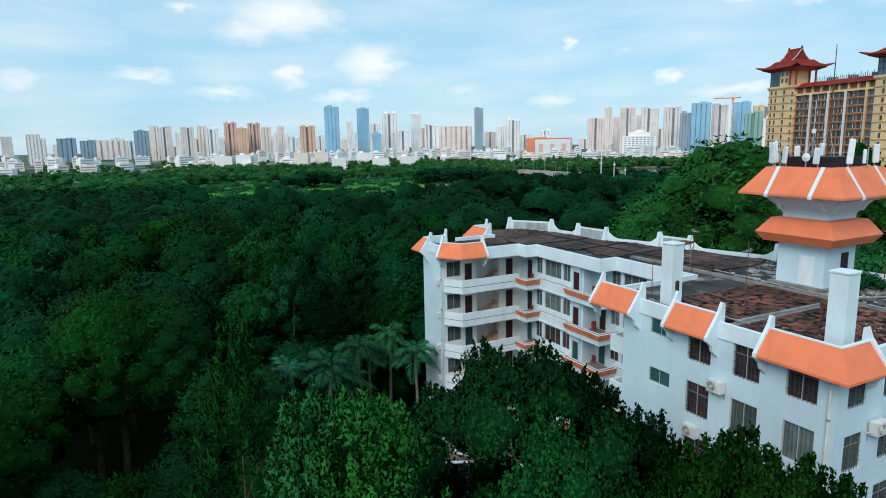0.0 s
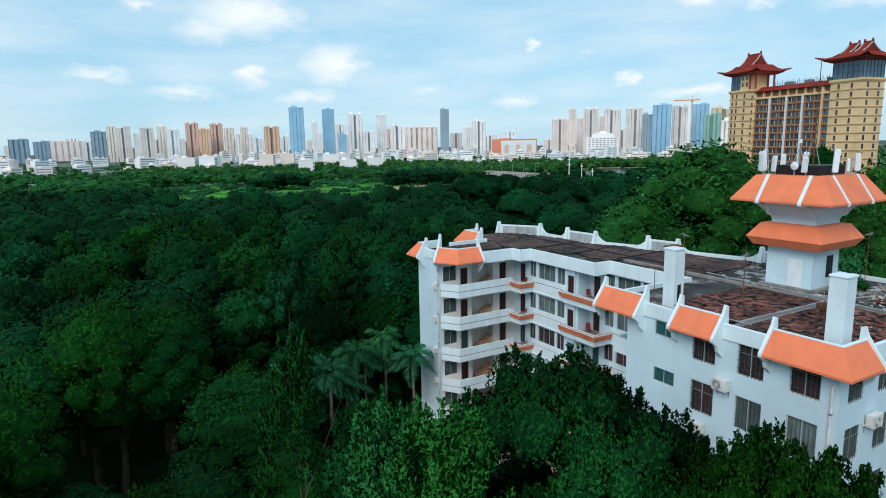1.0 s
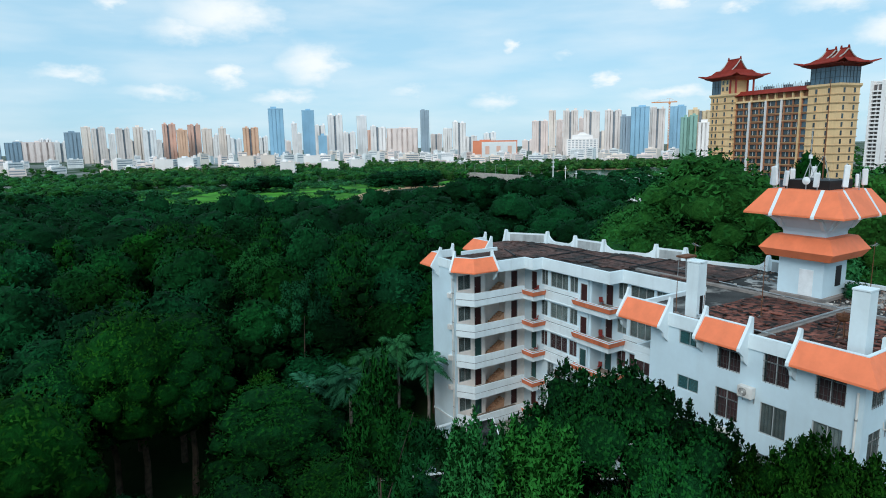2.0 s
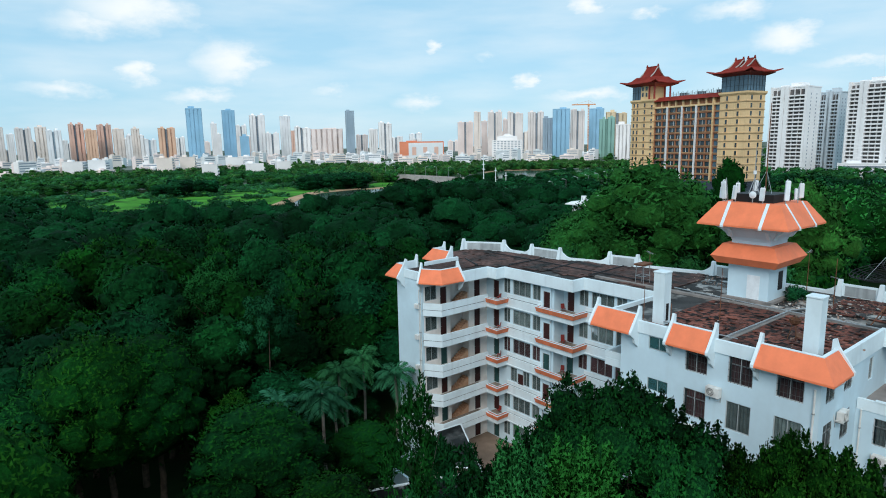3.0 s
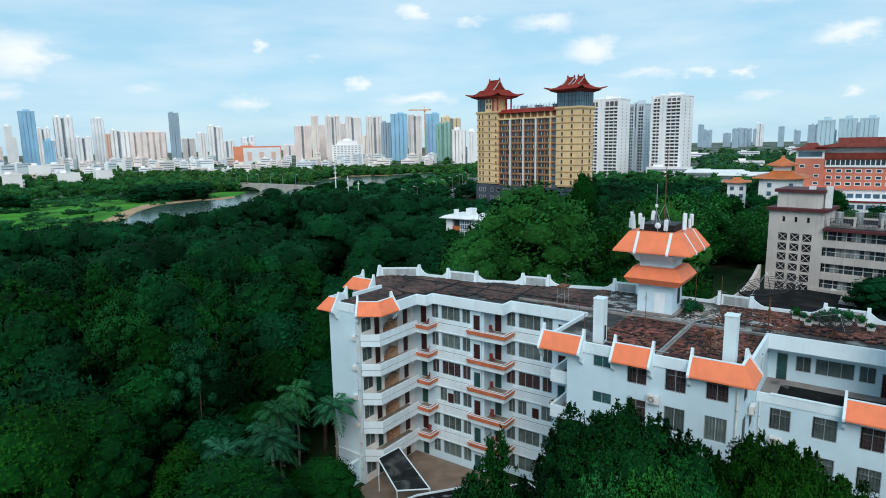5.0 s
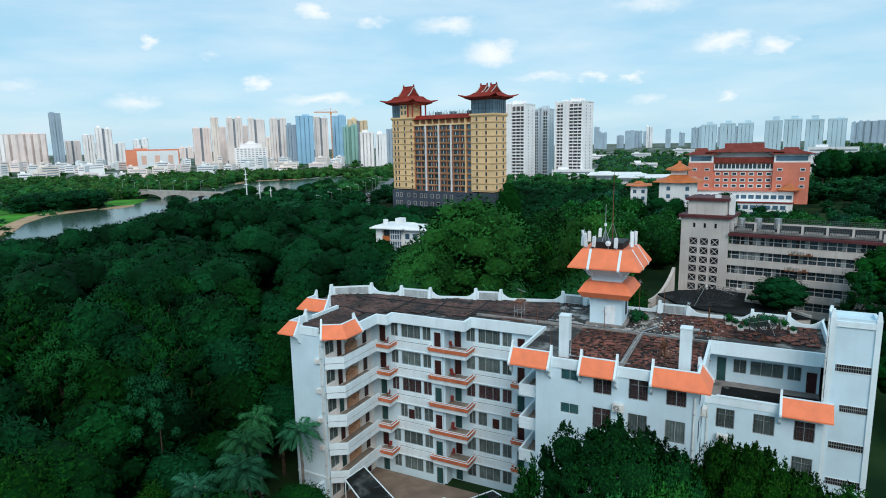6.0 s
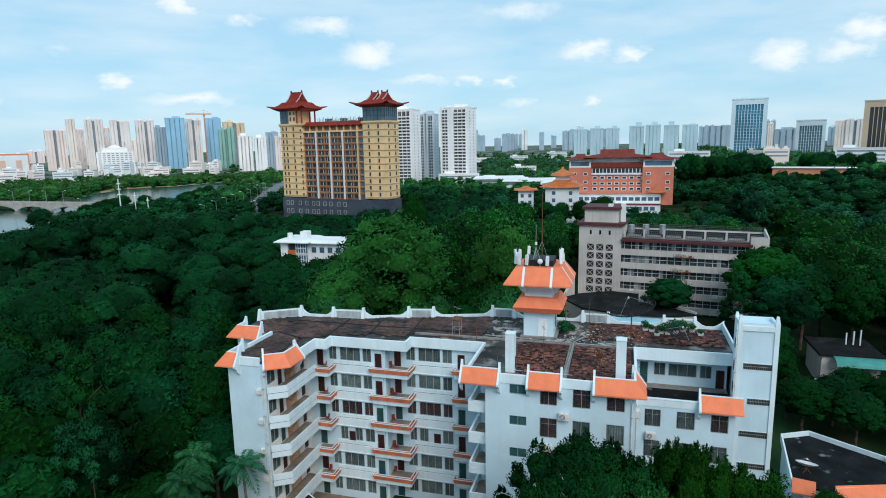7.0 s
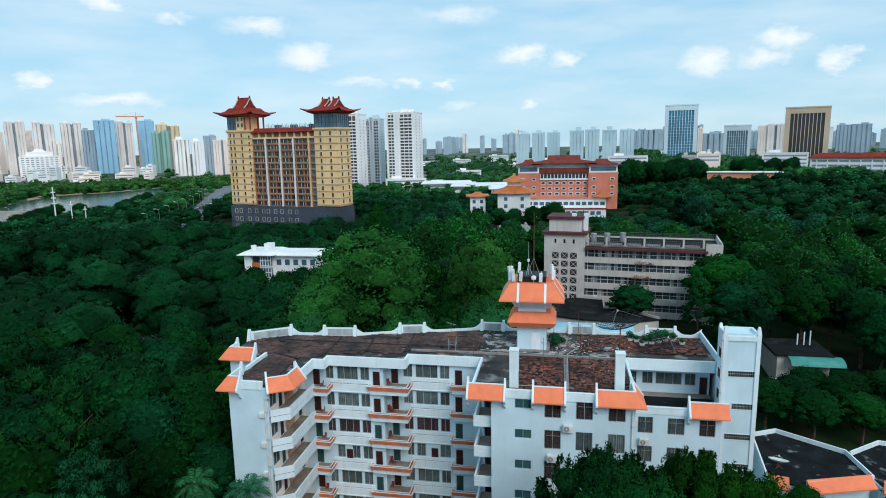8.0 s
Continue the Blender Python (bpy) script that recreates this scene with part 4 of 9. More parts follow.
def crown_arrays(r, lobes, n, leaf, upright=0.0, core=0.76, wide=0.30, loose=0.42, few=False, inner=0.80, soft=0.5, fine=False):
    """Small pointed leaf sprays round many lobes, with an inner mass coloured darker for the shade inside. lobes: rows
    of (x, y, z, radius). Leaves shade by the lobe and the crown that they sit on.
    """
    lobes = np.asarray(lobes, dtype=float)
    heart = np.array([lobes[:, 0].mean(), lobes[:, 1].mean(), lobes[:, 2].min() + 0.25 * np.ptp(lobes[:, 2])])
    pick = r.choice(len(lobes), n, p=lobes[:, 3] ** 2 / np.sum(lobes[:, 3] ** 2))
    d = unit(r.normal(size=(n, 3)) + np.array([0, 0, 0.35]))
    rad = lobes[pick, 3:4] * (inner + (1.06 - inner) * r.random((n, 1)) ** 0.8)
    p = lobes[pick, :3] + d * rad * np.array([1, 1, 0.82])
    side = unit(np.cross(d, r.normal(size=(n, 3))))
    t = unit(np.cross(d, side) * 0.85 + loose * d + 0.8 * loose * r.normal(size=(n, 3)) + np.array([0, 0, upright]))
    size = leaf * (0.65 + 0.7 * r.random((n, 1)))
    shade = unit((1 - soft) * d + soft * unit(p - heart) + 0.22 * r.normal(size=(n, 3)))
    turn = np.where(np.sum(np.cross(2 * side, t + side) * shade, axis=1, keepdims=True) < 0, -1.0, 1.0)
    v = np.stack([p - side * size * wide * turn, p + side * size * wide * turn, p + t * size], axis=1).reshape(-1, 3)
    leaves = np.arange(3 * n).reshape(n, 3)
    cv, cf, cn = [], [], []
    count = 0
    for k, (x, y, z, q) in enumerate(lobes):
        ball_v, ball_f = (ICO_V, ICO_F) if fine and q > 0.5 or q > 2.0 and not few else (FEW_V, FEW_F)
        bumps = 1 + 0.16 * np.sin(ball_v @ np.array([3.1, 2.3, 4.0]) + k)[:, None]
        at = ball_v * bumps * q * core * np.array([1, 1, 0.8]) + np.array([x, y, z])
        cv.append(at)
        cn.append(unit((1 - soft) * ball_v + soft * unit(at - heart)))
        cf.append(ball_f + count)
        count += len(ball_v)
    cv, cf = np.concatenate(cv), np.concatenate(cf) + len(v)
    return np.concatenate([v, cv]), leaves, cf, np.concatenate([np.repeat(shade, 3, axis=0)] + cn)


def broad_lobes(r, wide, top, low, count):
    rows = [(0, 0, top - wide * 0.46, wide * 0.46), (0, 0, (top + low) / 2 - wide * 0.2, wide * 0.55)]
    for i in range(count):
        a, k = 2.4 * i + r.random(), (i + 0.5) / count
        out = wide * (0.35 + 0.42 * math.sin(math.pi * min(1, 0.25 + k * 0.8))) * (0.8 + 0.4 * r.random())
        rows.append((out * math.cos(a), out * math.sin(a), low + (top - low) * (0.92 - 0.8 * k) - wide * 0.22, wide * (0.19 + 0.15 * r.random())))
    return rows


def dome_lobes(r, wide, top, low, count):
    """Rounded billows over a dome, larger ones near the top, with clefts between them."""
    tall = (top - low) * 0.62
    rows = [(0, 0, top - tall - wide * 0.05, wide * 0.86), (0.12 * wide, 0.1 * wide, top - 0.72 * wide, wide * 0.70), (-0.2 * wide, -0.1 * wide, top - 0.85 * wide, wide * 0.70)]
    for i in range(count):
        k = (i + 0.5) / count
        el = math.asin(1 - 1.12 * k)
        a = 2.4 * i + 0.5 * r.random()
        q = wide * (0.24 + 0.15 * r.random()) * (1.1 - 0.35 * k)
        out = (wide - q * 0.95) * math.cos(el) * (0.86 + 0.28 * r.random())
        rows.append((out * math.cos(a), out * math.sin(a), top - tall + (tall - q * 0.8) * math.sin(el) * (0.85 + 0.2 * r.random()), q))
    return rows


def pine_lobes(r, wide, top, low, count):
    rows = []
    for i in range(count):
        k = (i + 0.3) / count
        a = 2.4 * i + r.random()
        out = wide * (0.12 + 0.62 * k) * (0.7 + 0.5 * r.random())
        rows.append((out * math.cos(a), out * math.sin(a), top - 0.6 - (top - low) * k * 0.95, wide * (0.15 + 0.09 * r.random() + 0.08 * k)))
    return rows


def trunk_solid(r, tall, thick, limbs, bend=0.4):
    s = Solid()
    pts = [Vector((bend * r.normal() * k, bend * r.normal() * k, tall * k)) for k in (0, 0.3, 0.6, 0.85)]
    rad = [thick, thick * 0.8, thick * 0.6, thick * 0.35]
    for a, b, ra, rb in zip(pts, pts[1:], rad, rad[1:]):
        s.rod(a, b, ra, rb, 7)
    for i in range(limbs):
        a = 2.4 * i + r.random()
        base = pts[1].lerp(pts[3], 0.25 + 0.7 * i / limbs)
        tip = base + Vector((math.cos(a), math.sin(a), 0.75)) * tall * (0.16 + 0.06 * r.random())
        s.rod(base, tip, thick * 0.38, thick * 0.12, 5)
    return s


def palm_arrays(r, tall, reach, count):
    v, f = [], []
    for k in range(count):
        a = 2.4 * k + 0.4 * r.random()
        lift = -0.15 + 1.5 * k / count
        long = reach * (0.8 + 0.35 * r.random())
        last = None
        for i in range(13):
            s = i / 12
            o = long * s * (1.0 - 0.28 * max(0.0, lift) - 0.12 * s)
            z = tall + long * (lift * 0.85 * s - 0.75 * s * s)
            p = np.array([o * math.cos(a), o * math.sin(a), z])
            if last is not None:
                t = (p - last) / np.linalg.norm(p - last)
                side = np.array([-math.sin(a), math.cos(a), 0])
                ln = long * 0.27 * math.sin(math.pi * (0.12 + 0.84 * s)) + 0.12
                for sg in (-1, 1):
                    for off in (0.0, 0.33, 0.66):
                        q = last + (p - last) * off
                        tip = q + sg * side * ln * 0.75 + t * ln * 0.5 - np.array([0, 0, ln * (0.15 + 0.45 * r.random())])
                        w = t * 0.045
                        k0 = len(v)
                        v.extend([q - w, (q + tip) / 2 - w * 1.2 + np.array([0, 0, 0.05]), tip, (q + tip) / 2 + w * 1.2 + np.array([0, 0, 0.05])])
                        f.append((k0, k0 + 1, k0 + 2, k0 + 3))
            last = p
    return np.array(v), np.array(f)


KINDS = {}
for tier, (n_leaf, leaf) in {"": (1700, 0.50), "fine_": (5000, 0.27)}.items():
    for i in range(4):
        lobes = dome_lobes(rng, 4.5, 15.5, 4.5, 34)
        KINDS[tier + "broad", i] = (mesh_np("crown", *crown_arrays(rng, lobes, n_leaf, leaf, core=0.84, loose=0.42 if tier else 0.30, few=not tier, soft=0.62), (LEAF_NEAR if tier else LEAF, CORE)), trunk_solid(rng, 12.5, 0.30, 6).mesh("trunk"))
    for i in range(2):
        lobes = dome_lobes(rng, 5.0, 15.5, 4.0, 34)
        KINDS[tier + "light", i] = (mesh_np("crown", *crown_arrays(rng, lobes, n_leaf * (2 if tier else 4), leaf * (0.85 if tier else 0.62), core=0.74, loose=0.42, inner=0.7, soft=0.62), (LEAF_LIGHT, CORE_LIGHT)), trunk_solid(rng, 12.5, 0.30, 6).mesh("trunk"))
    for i in range(3):
        lobes = pine_lobes(rng, 4.2, 15.5, 6.0, 32)
        needles = crown_arrays(rng, lobes, 9000, 0.27, upright=0.45, core=0.62, wide=0.24, loose=0.5, inner=0.6, soft=0.55) if tier else crown_arrays(rng, lobes, int(n_leaf * 1.15), leaf * 0.8, upright=0.5, core=0.75, wide=0.22, few=True)
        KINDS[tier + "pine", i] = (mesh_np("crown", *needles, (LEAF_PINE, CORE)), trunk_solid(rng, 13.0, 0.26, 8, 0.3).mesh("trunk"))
for i in range(2):
    v, f = palm_arrays(rng, 11.0, 3.3, 17)
    KINDS["palm", i] = (mesh_np("crown", v, f, np.zeros((0, 3)), None, (LEAF_PALM,)), Solid().rod((0, 0, 0), (0.15, 0.1, 6), 0.17, 0.14, 8).rod((0.15, 0.1, 6), (0, 0, 11.1), 0.14, 0.11, 8).mesh("trunk"))
for i in range(2):                           # wide pines: billowing needle clumps topped by short upright shoots
    rows_, shoots = [], []
    for k in range(78):
        q = math.sqrt((k + 0.5) / 78)
        a = 2.4 * k + 0.5 * float(rng.random())
        rr = 6.1 * q * (0.82 + 0.36 * float(rng.random()))
        z, big = 14.3 - 2.9 * q * q - 2.2 * float(rng.random()) ** 2, 0.62 + 0.62 * float(rng.random()) ** 1.3
        rows_.append((rr * math.cos(a), rr * math.sin(a), z, big))
        for _ in range(4):
            b, out = 6.283 * float(rng.random()), big * 0.75 * float(rng.random())
            for lift, thin in ((0.95, 0.17), (1.15, 0.14), (1.33, 0.10)):
                shoots.append((rr * math.cos(a) + out * math.cos(b), rr * math.sin(a) + out * math.sin(b), z + 0.82 * lift * math.sqrt(max(big * big - out * out, 0.04)), thin))
    for k in range(48):
        a = 2.4 * k
        rr = 5.4 * (0.3 + 0.7 * float(rng.random()))
        rows_.append((rr * math.cos(a), rr * math.sin(a), 11.0 - 3.4 * float(rng.random()), 0.9 + 0.5 * float(rng.random())))
    KINDS["spreading", i] = (mesh_np("crown", *crown_arrays(rng, rows_ + shoots, 56000, 0.125, upright=0.30, core=0.73, wide=0.50, loose=0.6, inner=0.78, soft=0.65, fine=True), (LEAF_PINE, CORE_PINE)), trunk_solid(rng, 12.5, 0.30, 9, 0.3).mesh("trunk"))
rows_ = []
for k in range(84):
    q = (k + 0.5) / 84
    a = 2.4 * k + float(rng.random())
    rr = 2.5 * math.sqrt(q) * (0.35 + 0.75 * float(rng.random()))
    for lift in (0.3, 0.52, 0.7):
        rows_.append((rr * math.cos(a), rr * math.sin(a), 15.0 - 0.35 * rr * rr - 4.5 * q * q + 0.5 * math.sin(5.1 * k) + lift, 0.24 - 0.2 * lift))
    rows_.append((rr * math.cos(a), rr * math.sin(a), 15.0 - 0.35 * rr * rr - 4.5 * q * q + 0.5 * math.sin(5.1 * k), 0.20 + 0.18 * float(rng.random()) + 0.16 * q))
for i in range(2):                           # open crowns of separate leaf clusters
    cl = []
    for k in range(34):
        q = math.sqrt((k + 0.5) / 34)
        a = 2.4 * k + float(rng.random())
        rr = 3.6 * q * (0.8 + 0.4 * float(rng.random()))
        cl.append((rr * math.cos(a), rr * math.sin(a), 15.0 - 2.6 * q * q - 2.4 * float(rng.random()), 0.38 + 0.34 * float(rng.random())))
    KINDS["open", i] = (mesh_np("crown", *crown_arrays(rng, cl, 6000, 0.26, core=0.5, wide=0.26, loose=0.5), (LEAF_MID, CORE)), trunk_solid(rng, 13.5, 0.14, 0, 0.3).mesh("trunk"))
KINDS["young", 0] = (mesh_np("crown", *crown_arrays(rng, rows_, 20000, 0.115, upright=0.7, core=0.58, wide=0.36, loose=0.5, inner=0.45, soft=0.55), (LEAF_YOUNG, CORE_PINE)), trunk_solid(rng, 15.0, 0.12, 0, 0.1).mesh("trunk"))
KINDS["young", 1] = (mesh_np("crown", *crown_arrays(rng, rows_[:24] + rows_[26::3], 7000, 0.15, upright=0.7, core=0.35, wide=0.30, loose=0.6, inner=0.45, soft=0.55), (LEAF_PINE, CORE_PINE)), trunk_solid(rng, 15.0, 0.10, 8, 0.1).mesh("trunk"))
for (kind, i), (crown, trunk) in KINDS.items():
    trunk.materials.append(GREY_BARK if kind == "palm" else BARK)

TREE_TEXT = {"broad": ("tree", "dark green broadleaf tree with a dense rounded crown"), "light": ("tree", "fresh green broadleaf tree with a wide crown"), "pine": ("pine_tree", "dark green pine with upright needle tufts"), "open": ("tree", "slender tree with an open crown of pale leaf clusters"), "young": ("pine_tree", "slender young pine with upright sparse branches"), "spreading": ("pine_tree", "wide flat-topped dark green pine before the building"), "palm": ("palm_tree", "slim palm with drooping feathery fronds")}
PLANTED = []


def tree(kind, x, y, top, wide=1.0, variant=None):
    """One tree whose crown ends at height top."""
    name, label = TREE_TEXT[kind]
    n = {"broad": 4, "light": 2, "pine": 3, "palm": 2, "spreading": 2, "young": 2, "open": 2}[kind]
    i = variant if variant is not None else int(rng.integers(n))
    near = kind not in ("palm", "spreading", "young", "open") and min(math.hypot(x - 2, y - 1), math.hypot(x + 16, y - 12)) < 52
    crown, trunk = KINDS[("fine_" if near else "") + kind, i]
    z = height(x, y)
    k = (top - z) / (12.5 if kind == "palm" else 15.5)
    ob = tagged(new(name), label, "tree", "trees of the wood")
    ob.empty_display_size = 0.5
    ob.matrix_basis = Matrix.LocRotScale((x, y, z - 0.1), Euler((0, 0, float(rng.random()) * 6.28)), (wide * (0.45 + 0.55 * k), wide * (0.45 + 0.55 * k), k))
    for nm, me in (("trunk", trunk), ("crown", crown)):
        c = new(nm, me)
        c.parent = ob
    PLANTED.append((x, y))
    return ob


BLOCKED = [(410, 438, -128, -72), (535, 605, -128, -18), (520, 556, -184, -142), (70, 103, 6, 34), (12, 26, 30, 47), (64, 83, 94, 113), (78, 95, -30, -10), (28, 62, -30, 3), (318, 362, -14, 50),  # x0, x1, y0, y1 kept free of trees
    (24, 52, 2, 66), (20, 36, 30, 54), (40, 62, -18, 3), (96, 140, -22, 34), (96, 130, 74, 108), (268, 302, 34, 60), (245, 320, 118, 216), (52, 95, 0, 22)]


def free(x, y, pad=0.0):
    if any(a - pad < x < b + pad and c - pad < y < d + pad for a, b, c, d in BLOCKED):
        return False
    return not (inside(LAKE, x, y) or inside(MEADOW, x, y) or inside(LAWN, x, y) or inside(ROAD, x, y))


# trees that stand before the building
for kind, x, y, top, wide, var in (
        ("spreading", 13.1, 18.9, 23.4, 0.84, 0), ("spreading", 17.6, 11.6, 21.9, 0.68, 1), ("spreading", 17.4, 9.3, 20.0, 0.46, 0), ("open", 6.9, 24.8, 21.6, 0.62, 0), ("spreading", 15.6, 15.8, 19.6, 0.62, 0), ("pine", 16.8, 20.0, 15.5, 1.0, 1), ("pine", 22.0, 18.5, 15.0, 1.0, 0), ("young", 2.7, 21.7, 24.4, 0.66, 1), ("young", 4.2, 17.3, 23.1, 0.9, 0), ("young", 5.6, 15.5, 23.4, 1.0, 0), ("open", 13.5, 76.9, 21.8, 1.0, 0), ("open", 14.5, 64.5, 19.8, 0.75, 1), ("pine", 32.3, 80.9, 19.0, 0.8, 1), ("broad", 22.0, 22.0, 12.5, 0.9, 0), ("broad", 23.5, 12.5, 13.0, 1.1, 1), ("broad", 27.0, 8.5, 12.0, 1.1, 2), ("broad", 19.0, 8.0, 14.0, 1.1, 3), ("broad", 254.0, 44.0, 15.5, 1.1, 0), ("broad", 262.0, 36.0, 16.0, 1.1, 1), ("broad", 262.0, 52.0, 15.0, 1.1, 2), ("broad", 270.0, 26.0, 17.0, 1.2, 3), ("broad", 277.0, 64.0, 13.0, 1.1, 0), ("broad", 288.0, 72.0, 12.0, 1.1, 1), ("broad", 256.0, 60.0, 14.0, 1.2, 1), ("broad", 282.0, 30.0, 14.0, 1.1, 2),
        ("pine", 20.5, 6.5, 18.0, 1.0, 0), ("broad", 9.0, 27.5, 15.5, 1.0, 0), ("pine", 6.0, 14.0, 15.0, 1.1, 1), ("broad", 17.0, 49.5, 9.0, 1.1, 0), ("broad", 21.0, 64.5, 10.0, 1.1, 1), ("broad", 10.0, 52.0, 10.5, 1.1, 2), ("broad", 14.5, 62.5, 11.0, 1.2, 3), ("broad", 25.5, 67.5, 9.5, 1.1, 0), ("broad", 18.5, 69.0, 14.0, 1.1, 1), ("broad", 104.0, 88.0, 16.5, 1.0, 2), ("broad", 105.5, 96.5, 17.0, 1.0, 0), ("broad", 104.5, 80.0, 17.5, 1.0, 1), ("palm", 15.4, 54.4, 12.0, 1.2, 0), ("palm", 24.0, 61.0, 12.0, 1.1, 1), ("palm", 19.5, 58.5, 12.0, 1.2, 0), ("palm", 17.5, 56.0, 9.5, 1.2, 1), ("palm", 21.5, 60.5, 10.0, 1.2, 0),
        ("palm", 12.0, 57.0, 11.0, 1.2, 1), ("palm", 24.6, 55.4, 11.4, 1.15, 0), ("broad", 16.5, 59.5, 8.5, 1.2, 1), ("broad", 25.0, 62.5, 5.0, 0.7, 3),
        ("broad", 30.0, 63.0, 12.5, 1.0, 1), ("broad", 27.0, 67.0, 14.5, 1.1, 2), ("broad", 33.2, 66.5, 16.5, 1.0, 3), ("pine", 23.5, 70.5, 17.5, 1.1, 0), ("broad", 29.5, 70.0, 18.0, 1.1, 0), ("broad", 36.5, 69.5, 18.0, 1.1, 2), ("broad", 41.0, 68.0, 17.0, 1.0, 1), ("broad", 46.5, 62.0, 17.0, 1.0, 0), ("broad", 50.5, 54.0, 17.0, 1.0, 3), ("pine", 24.5, 76.5, 21.5, 0.9, 1), ("broad", 31.1, 73.6, 22.5, 1.0, 1), ("pine", 15.0, 81.0, 21.5, 1.0, 2),
        ("broad", 10.7, 68.0, 17.0, 1.1, 2), ("broad", 5.8, 47.3, 15.0, 1.3, 3), ("light", 73.5, 56.8, 31.5, 1.62, 0), ("light", 66.0, 62.0, 25.0, 1.3, 1), ("light", 77.0, 36.8, 29.5, 1.15, 1), ("light", 60.0, 33.0, 21.0, 1.0, 0),
        ("broad", 128.0, 71.0, 31.0, 0.62, 1), ("broad", 107.5, 85.0, 16.5, 1.1, 3), ("broad", 66.0, -8.0, 9.5, 1.1, 0), ("broad", 70.0, -13.0, 9.0, 1.1, 1), ("broad", 64.0, -14.0, 9.0, 1.1, 2), ("broad", 71.0, -20.0, 8.5, 1.1, 3), ("broad", 39.5, -4.0, 7.0, 0.8, 1), ("broad", 38.0, -9.0, 5.8, 1.0, 2), ("broad", 74.2, -16.5, 8.6, 1.15, 2), ("broad", 74.4, -22.5, 8.4, 1.2, 0), ("broad", 64.0, -20.5, 9.0, 1.1, 1), ("broad", 74.0, -28.0, 9.0, 1.2, 0), ("broad", 67.0, -27.0, 9.0, 1.1, 2), ("broad", 97.0, -23.0, 19.0, 1.1, 1), ("broad", 101.0, -30.0, 20.0, 1.1, 0), ("broad", 94.0, -33.0, 18.0, 1.1, 2), ("broad", 86.0, -33.0, 16.0, 1.1, 3), ("broad", 104.0, -20.0, 20.0, 1.1, 0), ("broad", 93.0, -10.5, 18.5, 1.4, 3), ("broad", 84.0, -7.0, 13.0, 1.0, 1), ("broad", 76.0, -6.0, 11.0, 1.1, 2), ("broad", 103.0, 8.0, 15.4, 1.42, 1), ("spreading", 19.8, 13.0, 19.0, 0.62, 1), ("broad", 102.0, -9.4, 22.6, 1.6, 2), ("broad", 97.0, -15.0, 20.0, 1.1, 3)):
    tree(kind, x, y, top, wide, var)
for x, y, top, var in ((213, 302, 12.2, 0), (222, 311, 12.6, 1), (229, 317, 12.0, 2), (250, 309, 12.2, 3), (258, 303, 12.0, 0), (270, 320, 12.0, 1), (280, 324, 12.4, 2), (296, 333, 11.6, 3), (306, 336, 12.4, 0), (313, 325, 12.2, 1), (297, 297, 12.2, 2), (323, 303, 12.4, 3), (340, 312, 12.2, 0), (358, 319, 12.2, 1), (380, 332, 12.0, 2), (400, 340, 12.0, 3)):
    tree("broad", x, y, top, 1.35, var)      # rounded crowns along the near shore of the lake
for k in range(15):                          # tall trees on the crest before the distant houses
    tree("broad", 425 + 14 * float(rng.random()), -22 - 3.8 * k, 29.0 + 4.0 * float(rng.random()), 1.15)
for k in range(11):
    tree("broad", 462 + 14 * float(rng.random()), -108 - 4.0 * k, 28.5 + 3.5 * float(rng.random()), 1.1)
for k in range(13):                          # before the garden hall
    tree("broad", 396 + 9 * float(rng.random()), -70 - 4.6 * k, 19.4 + 2.0 * float(rng.random()), 1.0)
SPECIMENS = len(PLANTED)


def canopy(x, y):
    if x > 200 and -0.30 * (x - 20) < y < -0.17 * (x - 20):
        return 9.0 + 4.0 * float(rng.random())
    if x > 200 and y < -0.30 * (x - 20):
        return 5.5 + 6.5 * float(rng.random()) ** 2
    if x > 130 and -30 < y < 50:
        return 10.0 + 3.0 * float(rng.random())
    if 55 < x < 80 and -40 < y < 5:
        return 6.5 + 2.0 * float(rng.random())
    edge = 0.80 if y > 135 - 0.32 * max(0.0, x - 100) and x > 20 else 1.0
    return edge * (13.8 + 7.0 * float(rng.random()) ** 1.3) + 3.5 * noise.noise((x * 0.02, y * 0.02, 3.0))


def low_ground(x, y):
    """Ground before the brick hall and the villa, where trees are kept low to fit the camera's view of the hall."""
    return (205 < x < 345 and -35 < y < 70) 


def shore(x, y):
    """The lower, dense trees between the tall wood, the lake and the road."""
    return 30 < x < 540 and y < 445 and not low_ground(x, y) and y > 60


def shore_height(x, y):
    if x < 200 and y > 140:
        reach = float(np.interp(math.degrees(math.atan2(y - 13, x + 23)), [50, 52, 54.8, 57.6, 60.5, 63, 75], [440, 423, 388, 361, 345, 345, 349]))
        return max(2.6, 40.5 * (1 - math.hypot(x + 23, y - 13) / reach)) * (0.78 + 0.34 * float(rng.random()))
    turn, away = math.degrees(math.atan2(y - 23, x + 30)), math.hypot(x + 30, y - 23)
    reach = float(np.interp(turn, [30, 34.7, 37.7, 43.4, 46.7, 50.5], [760, 723, 613, 528, 503, 410]))
    return max(3.0, min(12.0, 44 * (1 - away / reach))) * (0.75 + 0.35 * float(rng.random()))


def wooded(x, y):
    """Where the tall wood stands; past it the land is open, with lower trees."""
    if low_ground(x, y):
        return False
    return y < 176 - 0.32 * max(0.0, x - 100) or (x < 22 and y < 245)


